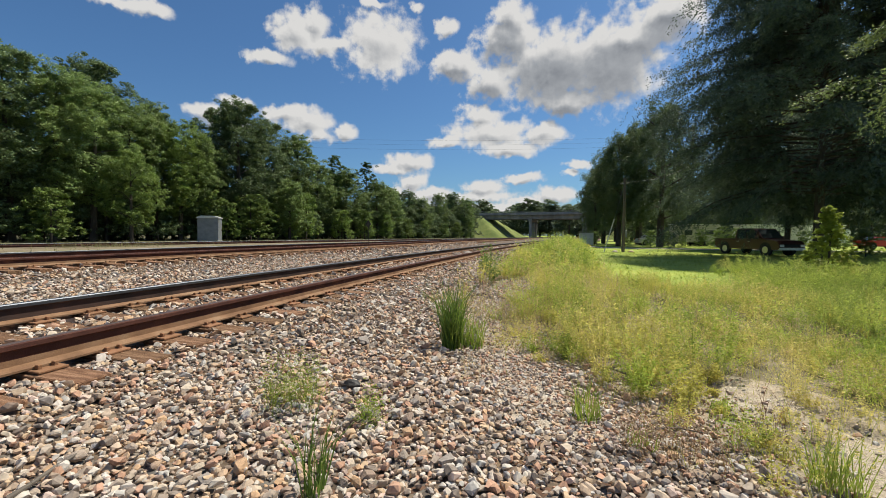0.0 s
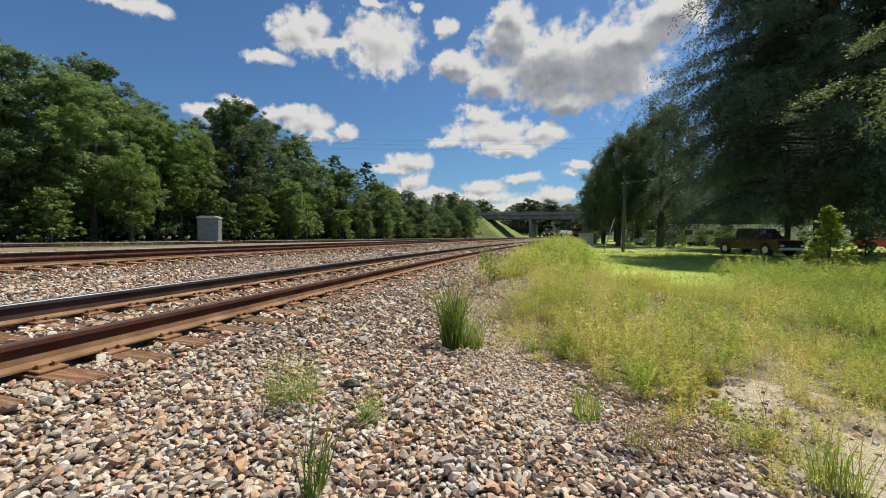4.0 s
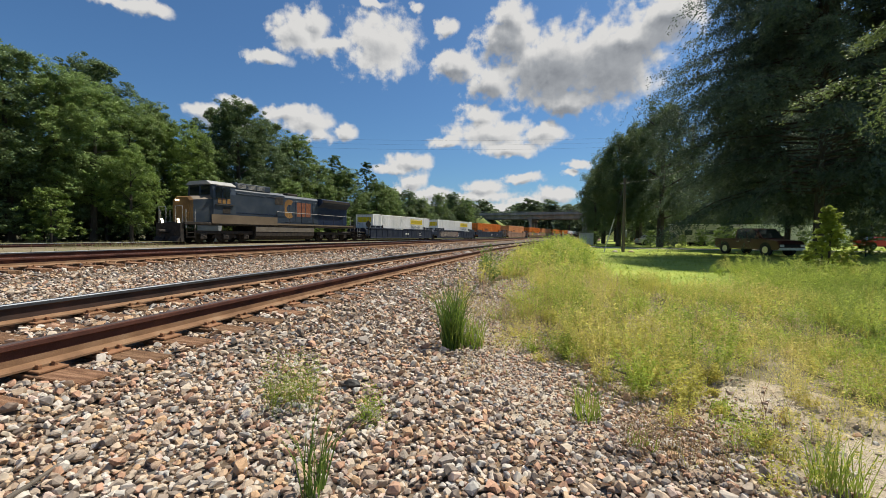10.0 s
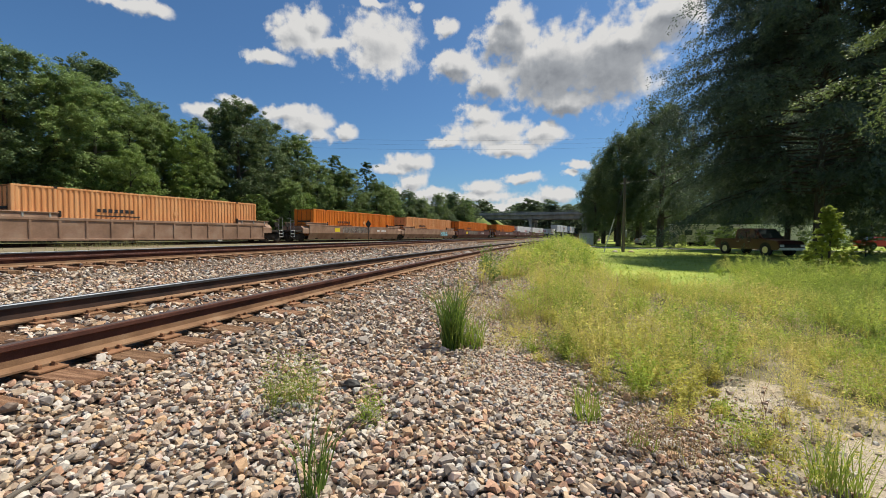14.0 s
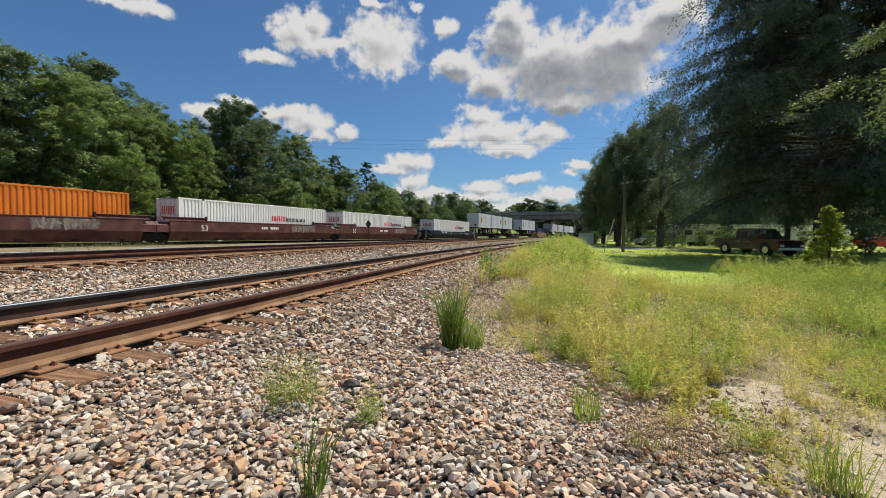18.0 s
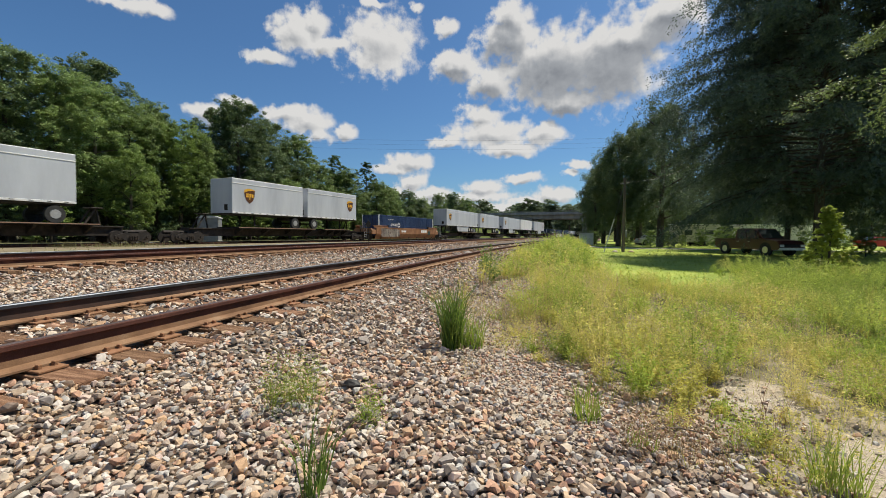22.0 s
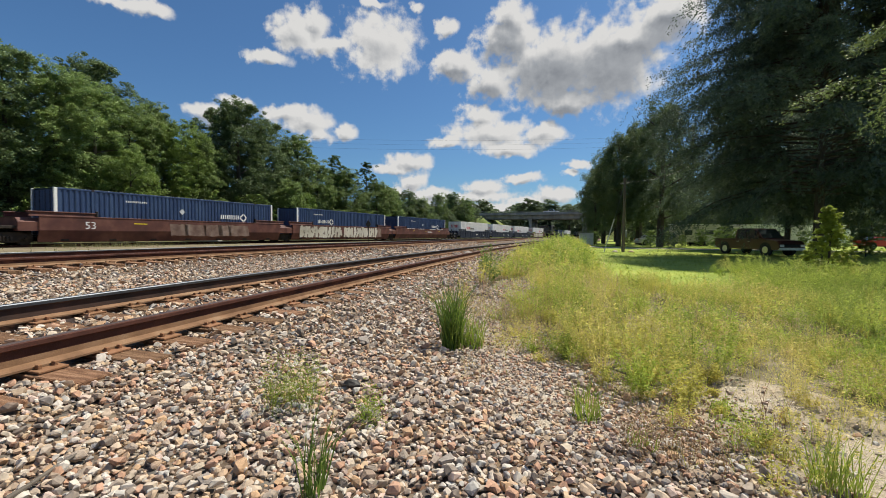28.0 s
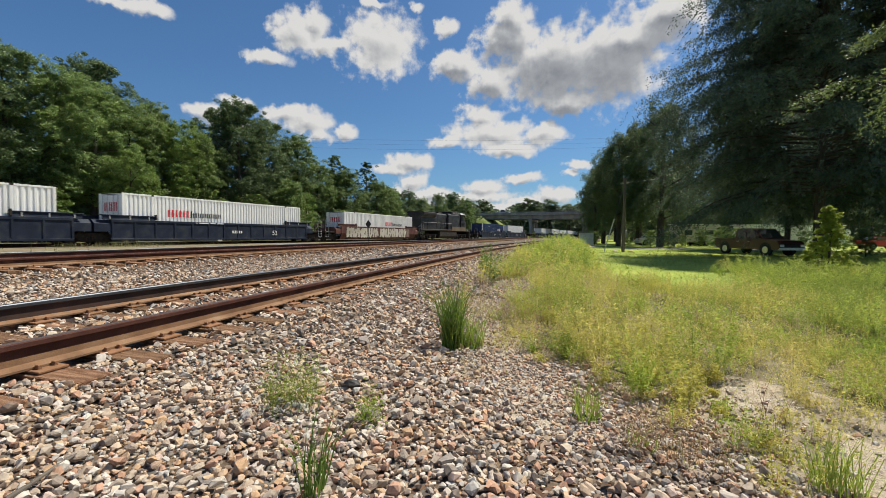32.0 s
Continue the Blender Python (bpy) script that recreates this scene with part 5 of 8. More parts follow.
M_GRAFFITI_DARK = material("graffiti_outline", [(0.035, 0.035, 0.04), (0.09, 0.09, 0.10)], 0.6, 0, 2, 0, 10, 0.2)
M_GRAFFITI_BLUE = material("blue_graffiti_paint", [(0.18, 0.42, 0.52), (0.30, 0.55, 0.62)], 0.6, 0, 2, 0, 10, 0.2)
PAINT = {"white": M_WHITE, "orange": M_ORANGE, "peach": M_PEACH, "navy": M_NAVY}
KEYED = []


def plate(bm, y0, y1, z0, z1, x, m=0):
    """A flat marking on the side that faces the field."""
    vs = [bm.verts.new((x, y, z)) for y, z in ((y0, z0), (y1, z0), (y1, z1), (y0, z1))]
    f = bm.faces.new(vs)
    f.material_index = m
    f.normal_update()
    if f.normal.x < 0:
        f.normal_flip()
    return f


def corrugated(bm, x, out, y0, y1, z0, z1, pitch, depth):
    """A corrugated wall in the plane x, whose ribs stand out by depth towards out (+1 or -1)."""
    n = max(1, round((y1 - y0) / pitch))
    p = (y1 - y0) / n
    line = []
    for i in range(n):
        a = y0 + i * p
        line += [(a, 0), (a + p * 0.14, 1), (a + p * 0.56, 1), (a + p * 0.70, 0)]
    line.append((y1, 0))
    lo = [bm.verts.new((x + out * depth * (d - 1), y, z0)) for y, d in line]
    hi = [bm.verts.new((x + out * depth * (d - 1), y, z1)) for y, d in line]
    for i in range(len(line) - 1):
        f = bm.faces.new((lo[i], lo[i + 1], hi[i + 1], hi[i]) if out > 0 else (lo[i + 1], lo[i], hi[i], hi[i + 1]))


def container_pattern(colour, length=16.15):
    """A long corrugated freight container: walls, posts, rails, roof and door end."""
    mat = PAINT[colour]
    c = new("freight_container")
    z0, z1, hw = 0.0, 2.90, 1.295
    for out in (1, -1):
        bm = bmesh.new()
        for a, b in ((0.16, 1.86), (2.02, length - 2.02), (length - 1.86, length - 0.16)):
            corrugated(bm, out * (hw - 0.012), out, a, b, z0 + 0.14, z1 - 0.10, 0.275, 0.040)
        part("side_wall", bm, mat, c)
        for z in ((z0, z0 + 0.15), (z1 - 0.11, z1)):
            bm = bmesh.new()
            box(bm, *sorted((out * (hw - 0.06), out * hw)), 0.0, length, *z, 0.008)
            part("side_rail", bm, mat, c)
        for y in (0.0, length - 0.16, 1.86, length - 2.02):
            bm = bmesh.new()
            box(bm, *sorted((out * (hw - 0.10), out * (hw + 0.004))), y, y + 0.16, z0, z1, 0.01)
            part("corner_post", bm, M_WHITE if colour == "navy" and y in (0.0, length - 0.16) else mat, c)
        for y in (1.86, length - 2.02):
            bm = bmesh.new()
            box(bm, *sorted((out * (hw - 0.1), out * (hw + 0.012))), y, y + 0.17, z1 - 0.10, z1 + 0.015, 0.01)
            part("corner_casting", bm, M_STEEL, c)
    bm = bmesh.new()
    box(bm, -hw + 0.05, hw - 0.05, 0.02, length - 0.02, z1 - 0.05, z1 - 0.02)
    part("roof", bm, mat, c)
    bm = bmesh.new()
    box(bm, -hw + 0.05, hw - 0.05, 0.02, length - 0.02, z0 + 0.02, z0 + 0.12)
    part("floor_frame", bm, M_STEEL, c)
    bm = bmesh.new()
    box(bm, -hw + 0.1, hw - 0.1, length - 0.06, length - 0.03, z0 + 0.1, z1 - 0.08)
    part("end_wall", bm, mat, c)
    for k in (-1, 1):
        bm = bmesh.new()
        box(bm, min(k * 0.01, k * (hw - 0.1)), max(k * 0.01, k * (hw - 0.1)), 0.03, 0.07, z0 + 0.14, z1 - 0.1, 0.008)
        part("door", bm, mat, c)
        for x in (0.32, 0.85):
            bm = bmesh.new()
            tube(bm, (k * x, 0.012, z0 + 0.16), (k * x, 0.012, z1 - 0.12), 0.018, n=6)
            part("lock_rod", bm, M_STEEL if colour != "white" else M_HUB, c)
    return c


def text_mesh(parent, text, y, z, height, mat, x, name="lettering"):
    """Letters on the side that faces the field, read from there; y is where the text starts."""
    cu = bpy.data.curves.new("text", "FONT")
    cu.body, cu.size, cu.extrude = text, height * 1.38, 0.0
    tmp = bpy.data.objects.new("text", cu)
    scene.collection.objects.link(tmp)
    me = bpy.data.meshes.new_from_object(tmp.evaluated_get(bpy.context.evaluated_depsgraph_get()))
    bpy.data.objects.remove(tmp)
    me.materials.append(mat)
    ob = new(name, me)
    ob.parent = parent
    ob.matrix_basis = Matrix(((0, 0, 1, x), (1, 0, 0, y), (0, 1, 0, z), (0, 0, 0, 1)))
    return ob


def bars(parent, name, mat, x, y, z, h, widths, gap, label=""):
    """Unreadable or brand lettering as plain upright bars."""
    bm = bmesh.new()
    for w in widths:
        plate(bm, y, y + w, z, z + h, x)
        y += w + gap
    ob = part(name, bm, mat, parent, label)
    return y


def ribbon(bm, pts, width, x):
    """A flat painted stroke through the points (y, z)."""
    rows = []
    for i, (y, z) in enumerate(pts):
        (ya, za), (yb, zb) = pts[max(0, i - 1)], pts[min(len(pts) - 1, i + 1)]
        ln = math.hypot(yb - ya, zb - za) or 1
        ny, nz = -(zb - za) / ln * width / 2, (yb - ya) / ln * width / 2
        rows.append((bm.verts.new((x, y - ny, z - nz)), bm.verts.new((x, y + ny, z + nz))))
    for p, q in zip(rows, rows[1:]):
        f = bm.faces.new((p[0], q[0], q[1], p[1]))
        f.normal_update()
        if f.normal.x < 0:
            f.normal_flip()


def graffiti(parent, y0, y1, z0, z1, x, seed, fill=None, strokes=True):
    """Sprayed, overlapping curved strokes with dark outlines on a wagon's side."""
    h = z1 - z0
    rng = random.Random(seed + 100)
    bm = bmesh.new()
    y = y0
    while y < y1 - 0.6:
        w = rng.uniform(1.0, 2.0)
        ribbon(bm, [(y + w * i / 6, z0 + h * (0.5 + 0.03 * math.sin(i * rng.uniform(0.8, 2.0)))) for i in range(7)], h * rng.uniform(0.72, 0.92), x + 0.002)
        y += w * rng.uniform(0.75, 1.1)
    tagged(part("faded_paint", bm, M_FADED, parent), "faded painted-over patch", kind="stuff")
    if not strokes:
        return
    for layer, mat, grow, dx in (("graffiti_outline", M_GRAFFITI_DARK, 0.06, 0.004), ("graffiti", fill or M_GRAFFITI, 0.0, 0.008)):
        rng = random.Random(seed)
        bm = bmesh.new()
        y = y0
        while y < y1 - 0.25:
            w = rng.uniform(0.35, 0.75)
            for k in range(3):
                p = [(y + rng.uniform(0, w), z0 + h * rng.uniform(0.08, 0.92)) for _ in range(3)]
                if k == 0:
                    p[0], p[2] = (y + rng.uniform(0, 0.2), z0 + 0.08 * h), (y + rng.uniform(0.1, 0.4), z1 - 0.08 * h)
                curve = []
                for i in range(9):
                    t = i / 8
                    a, b, c = (1 - t) ** 2, 2 * t * (1 - t), t * t
                    curve.append((a * p[0][0] + b * p[1][0] + c * p[2][0], a * p[0][1] + b * p[1][1] + c * p[2][1]))
                ribbon(bm, curve, h * rng.uniform(0.17, 0.30) + grow, x + dx + 0.0006 * k)
            y += w * 0.9
        tagged(part(layer, bm, mat, parent), "sprayed graffiti strokes", kind="stuff")


# ---- running gear ----
def truck_meshes():
    bm = bmesh.new()
    tube(bm, (0.665, 0, 0.43), (0.80, 0, 0.43), 0.43, 0.42, 20)
    tube(bm, (0.64, 0, 0.43), (0.665, 0, 0.43), 0.46, 0.46, 20)
    tube(bm, (0.80, 0, 0.43), (0.82, 0, 0.43), 0.16, 0.15, 12)
    tube(bm, (-0.665, 0, 0.43), (-0.80, 0, 0.43), 0.43, 0.42, 20)
    tube(bm, (-0.64, 0, 0.43), (-0.665, 0, 0.43), 0.46, 0.46, 20)
    tube(bm, (-0.64, 0, 0.43), (0.64, 0, 0.43), 0.085, n=10)
    wheel = bpy.data.meshes.new("wheelset")
    bm.to_mesh(wheel)
    bm.free()
    wheel.materials.append(M_STEEL)
    bm = bmesh.new()
    # cast side frame seen from the side: arched top, dropped middle, open windows
    out = [(-1.12, 0.36), (-1.12, 0.56), (-0.95, 0.60), (-0.55, 0.72), (0.55, 0.72), (0.95, 0.60), (1.12, 0.56), (1.12, 0.36), (0.72, 0.36), (0.42, 0.16), (-0.42, 0.16), (-0.72, 0.36)]
    for x0, x1 in ((0.94, 1.06),):
        a = [bm.verts.new((x0, y, z)) for y, z in out]
        b = [bm.verts.new((x1, y, z)) for y, z in out]
        n = len(out)
        for i in range(n):
            bm.faces.new((a[i], a[(i + 1) % n], b[(i + 1) % n], b[i]))
        bm.faces.new(a), bm.faces.new(b)
        bmesh.ops.recalc_face_normals(bm, faces=bm.faces)
    for y in (-0.22, -0.08, 0.08, 0.22):
        tube(bm, (1.10, y, 0.24), (1.10, y, 0.50), 0.055, n=8)
    for y in (-0.88, 0.88):
        tube(bm, (1.06, y, 0.43), (1.13, y, 0.43), 0.11, 0.09, 10)
    frame_m = bpy.data.meshes.new("side_frame")
    bm.to_mesh(frame_m)
    bm.free()
    frame_m.materials.append(M_STEEL)
    bm = bmesh.new()
    box(bm, -1.0, 1.0, -0.22, 0.22, 0.42, 0.70, 0.03)
    tube(bm, (0, 0, 0.70), (0, 0, 0.84), 0.2, n=12)
    bolster = bpy.data.meshes.new("bolster")
    bm.to_mesh(bolster)
    bm.free()
    bolster.materials.append(M_STEEL)
    return wheel, frame_m, bolster


TRUCK = truck_meshes()


def truck(parent, y, axles=(-0.88, 0.88)):
    wheel, frame_m, bolster = TRUCK
    b = new("truck", bolster)
    b.parent = parent
    b.matrix_basis = Matrix.Translation((0, y, 0))
    for a in axles:
        w = new("wheelset", wheel)
        w.parent = b
        w.matrix_basis = Matrix.Translation((0, a, 0))
    for turn in (0, 180):
        s = new("side_frame", frame_m)
        s.parent = b
        s.matrix_basis = pose(0, 0, 0, 0, 0, turn)
    return b


def end_gear(parent, y, side, posts=True):
    """Platform, handrails, brake stand and coupler at a wagon's end; side -1 leads."""
    bm = bmesh.new()
    box(bm, -1.25, 1.25, min(y, y + side * 1.7), max(y, y + side * 1.7), 0.92, 1.08, 0.015)
    box(bm, -0.32, 0.32, min(y, y + side * 2.2), max(y, y + side * 2.2), 0.62, 0.94, 0.02)
    part("end_platform", bm, M_STEEL, parent)
    bm = bmesh.new()
    tube(bm, (0, y + side * 2.1, 0.80), (0, y + side * 2.75, 0.80), 0.10, 0.14, 8)
    part("coupler", bm, M_STEEL, parent)
    if posts:
        for k, (dy, h) in enumerate(((1.62, 2.25), (1.15, 2.05))):
            bm = bmesh.new()
            tube(bm, (1.22, y + side * dy, 1.05), (1.22, y + side * dy, h), 0.024, n=6)
            tube(bm, (0.85, y + side * dy, h), (1.22, y + side * dy, h), 0.024, n=6)
            part("handrail", bm, M_HUB, parent, "pale steel handrail")
        bm = bmesh.new()
        for z in (0.45, 0.75, 1.05):
            tube(bm, (1.28, y + side * 1.15, z), (1.28, y + side * 1.62, z), 0.02, n=6)
        tube(bm, (1.28, y + side * 1.15, 0.42), (1.28, y + side * 1.15, 1.1), 0.02, n=6)
        tube(bm, (1.28, y + side * 1.62, 0.42), (1.28, y + side * 1.62, 1.1), 0.02, n=6)
        part("ladder", bm, M_HUB, parent, "pale steel ladder")
        bm = bmesh.new()
        box(bm, 0.55, 0.62, y + side * 1.4 - 0.05, y + side * 1.4 + 0.05, 1.05, 1.75, 0.01)
        tube(bm, (0.62, y + side * 1.4, 1.62), (0.68, y + side * 1.4, 1.62), 0.24, n=14)
        part("brake_wheel", bm, M_STEEL, parent)


def well_wagon(kind, mat, length=16.15, lead=True, trail=True, gap=3.4, label=""):
    """A low well wagon that holds one container; y = 0 is the container's front."""
    car = thing("well_wagon", label, "freight wagon", group="wagons of the train")
    hw, L = 1.47, length
    a, b = -0.75, L + 0.75
    rim, mid, low = {"ribbed": (1.88, 1.58, 0.24), "smooth": (1.92, 1.66, 0.18), "shallow": (1.50, 1.33, 0.18)}[kind]
    for out in (1, -1):
        bm = bmesh.new()
        if kind == "ribbed":
            box(bm, *sorted((out * (hw - 0.07), out * (hw - 0.045))), a, b, low + 0.05, mid - 0.06)
            part("side_panel", bm, mat, car)
            bm = bmesh.new()
            box(bm, *sorted((out * (hw - 0.14), out * hw)), a, b, mid - 0.16, mid, 0.012)
            part("top_chord", bm, mat, car)
            bm = bmesh.new()
            box(bm, *sorted((out * (hw - 0.14), out * hw)), a, b, low, low + 0.13, 0.012)
            part("bottom_chord", bm, mat, car)
            n = 13
            for i in range(n + 1):
                y = a + 0.05 + (b - a - 0.17) * i / n
                bm = bmesh.new()
                box(bm, *sorted((out * (hw - 0.10), out * (hw - 0.004))), y, y + 0.12, low + 0.12, mid - 0.15, 0.01)
                part("rib", bm, mat, car)
        else:
            pts = [(hw - 0.03, mid), (hw, mid - 0.02), (hw, 0.86), (hw - 0.015, 0.80), (hw - 0.24, low + 0.06), (hw - 0.26, low), (hw - 0.33, low), (hw - 0.12, 0.82), (hw - 0.12, mid)]
            prism(bm, [(out * x, z) for x, z in pts], a, b)
            part("side_panel", bm, mat, car)
            bm = bmesh.new()
            box(bm, *sorted((out * (hw - 0.16), out * (hw + 0.02))), a, b, mid - 0.05, mid + 0.02, 0.01)
            part("top_chord", bm, mat, car)
        # raised ends of the sides
        for y0, y1 in ((a - 0.5, 2.05), (L - 2.05, b + 0.5)):
            bm = bmesh.new()
            prism(bm, [(out * (hw - 0.13), mid - 0.03), (out * (hw - 0.01), mid - 0.03), (out * (hw - 0.05), rim - 0.05), (out * (hw - 0.13), rim - 0.05)], y0 + 0.06, y1 - 0.06)
            box(bm, *sorted((out * (hw - 0.24), out * (hw + 0.015))), y0, y1, rim - 0.06, rim, 0.012)
            part("raised_end", bm, mat, car)
            if kind == "ribbed":
                for k in range(3):
                    y = y0 + 0.45 + (y1 - y0 - 0.9) * k / 2
                    bm = bmesh.new()
                    box(bm, *sorted((out * (hw - 0.06), out * hw)), y - 0.04, y + 0.04, mid, rim - 0.05, 0.008)
                    part("stanchion", bm, M_HUB, car, "pale steel stanchion")
        for y in (2.0, L - 2.12):
            bm = bmesh.new()
            box(bm, *sorted((out * (hw - 0.12), out * (hw + 0.03))), y, y + 0.12, mid + 0.02, rim + 0.10, 0.02)
            part("corner_guide", bm, M_STEEL, car)
    for i in range(7):
        y = 0.3 + (L - 1.0) * i / 6
        bm = bmesh.new()
        box(bm, -hw + 0.2, hw - 0.2, y, y + 0.4, low + 0.04, 0.44, 0.01)
        part("cross_member", bm, M_STEEL, car)
    for y0, y1 in ((a - 0.9, a + 0.12), (b - 0.12, b + 0.9)):
        bm = bmesh.new()
        prism(bm, [(-hw + 0.05, 0.80), (hw - 0.05, 0.80), (hw - 0.05, 1.30), (hw - 0.35, 1.55), (-hw + 0.35, 1.55), (-hw + 0.05, 1.30)], y0, y1)
        part("end_bulkhead", bm, mat, car)
    if lead:
        end_gear(car, a - 0.8, -1)
        truck(car, a - 1.3)
    else:
        truck(car, -gap / 2)
    if trail:
        end_gear(car, b + 0.8, 1)
        truck(car, b + 1.3)
    return car


def add_53(parent, y, z, h=0.42):
    text_mesh(parent, "53", y, z, h, M_WHITE_INK, 1.476)


def dress_wagon(car, style):
    """Stencils, stripes and graffiti on the side that faces the field."""
    x = 1.476
    if style == "blue":
        bars(car, "marking", M_WHITE_INK, x, 5.0, 1.47, 0.07, [0.12, 0.8, 0.5, 0.6], 0.12, "white stencilled marking")
        add_53(car, 12.4, 0.62)
        bars(car, "marking", M_WHITE_INK, 1.43, 8.2, 0.75, 0.22, [0.14, 0.12, 0.14, 0.1, 0.14], 0.08, "white stencilled number")
    elif style == "blue_low":
        bars(car, "marking", M_WHITE_INK, x, 2.9, 1.06, 0.20, [0.16, 0.16, 0.16], 0.06, "white stencilled initials")
        bars(car, "marking", M_WHITE_INK, x, 3.9, 1.06, 0.20, [0.15] * 5, 0.05, "white stencilled number")
        for y in (6.4, 11.2):
            bars(car, "marking", M_YELLOW_INK, x, y, 1.0, 0.10, [0.5], 0.1, "yellow reflective plate")
        bars(car, "marking", M_WHITE_INK, 1.43, 10.2, 0.72, 0.07, [1.1], 0.1, "white reflective strip")
        bars(car, "marking", M_WHITE_INK, x, 13.2, 0.92, 0.12, [0.3, 0.5, 0.4, 0.5], 0.10, "white stencilled marking")
    elif style == "blue_tagged":
        add_53(car, 8.3, 0.55, 0.5)
        bars(car, "marking", M_WHITE_INK, x, 11.5, 1.46, 0.08, [0.35, 0.9, 0.5, 0.6], 0.12, "white stencilled marking")
        graffiti(car, 0.4, 7.6, 0.40, 1.40, 1.44, 3)
    elif style == "brown":
        bars(car, "marking", M_WHITE_INK, x, 11.6, 1.10, 0.20, [0.16, 0.16, 0.16], 0.06, "white stencilled initials")
        bars(car, "marking", M_WHITE_INK, x, 12.6, 1.10, 0.20, [0.14] * 6, 0.05, "white stencilled number")
        bars(car, "marking", M_YELLOW_INK, x, 3.2, 1.0, 0.42, [0.9], 0.1, "yellow reflective plate")
        graffiti(car, 4.6, 9.8, 0.90, 1.58, x, 8, M_GRAFFITI)
    elif style == "brown_53":
        add_53(car, 1.6, 0.92, 0.45)
        bars(car, "marking", M_WHITE_INK, x, 7.4, 1.12, 0.22, [0.18, 0.18, 0.18], 0.06, "white stencilled initials")
        bars(car, "marking", M_WHITE_INK, x, 8.4, 1.12, 0.22, [0.15] * 5, 0.05, "white stencilled number")
        graffiti(car, 11.0, 14.2, 0.88, 1.6, x, 12)
    elif style == "brown_tagged":
        graffiti(car, 0.2, 6.8, 0.30, 1.62, x, 15, M_GRAFFITI_PALE)
        graffiti(car, 7.2, 14.0, 0.30, 1.62, x, 17, M_GRAFFITI_PALE)
    elif style == "brown_smear":
        add_53(car, 1.4, 0.95, 0.45)
        graffiti(car, 6.6, 12.4, 0.40, 1.50, x, 31, None, False)
        bars(car, "marking", M_YELLOW_INK, x, 4.2, 1.3, 0.06, [0.8], 0.1, "yellow reflective plate")
    elif style == "brown_bars":
        for y in (2.3, 5.6, 9.6, 12.6):
            bars(car, "reflector", M_WHITE_INK, x + 0.03, y, 1.60, 0.05, [2.2], 0.1, "white reflective strip")
        bars(car, "marking", M_WHITE_INK, x, 9.0, 1.12, 0.14, [0.14] * 8, 0.06, "white stencilled number")
        for y in (4.0, 8.0, 13.0):
            bars(car, "marking", M_YELLOW_INK, x, y, 1.30, 0.05, [0.7], 0.1, "yellow reflective plate")
    elif style == "ochre":
        bars(car, "marking", M_WHITE_INK, x, 5.6, 1.08, 0.26, [0.17] * 6, 0.05, "white stencilled number")
        bars(car, "marking", M_WHITE_INK, x, 11.6, 1.05, 0.40, [0.55, 0.55, 0.6], 0.10, "large white stencilled initials")
        bars(car, "marking", M_GREEN_INK, x, 13.9, 0.75, 0.55, [0.9], 0.1, "green emblem panel")
        graffiti(car, 0.4, 5.0, 0.35, 1.60, x, 21)
    elif style == "tagged_blue_paint":
        graffiti(car, 11.4, 14.0, 0.5, 1.35, x, 25, M_GRAFFITI_BLUE)


def emblem_diamond(parent, y, z, r, x, mat):
    """A ring of four strokes set on its point."""
    bm = bmesh.new()
    q = [(0, r), (r, 0), (0, -r), (-r, 0)]
    i_ = 0.62
    for i in range(4):
        (a0, b0), (a1, b1) = q[i], q[(i + 1) % 4]
        ring = [(y + a0 * 0.94 + a1 * 0.06, z + b0 * 0.94 + b1 * 0.06), (y + a1 * 0.94 + a0 * 0.06, z + b1 * 0.94 + b0 * 0.06),
                (y + (a1 * 0.9 + a0 * 0.1) * i_, z + (b1 * 0.9 + b0 * 0.1) * i_), (y + (a0 * 0.9 + a1 * 0.1) * i_, z + (b0 * 0.9 + b1 * 0.1) * i_)]
        f = bm.faces.new([bm.verts.new((x, u, v)) for u, v in ring])
        f.normal_update()
        if f.normal.x < 0:
            f.normal_flip()
    part("emblem", bm, mat, parent, "diamond emblem")


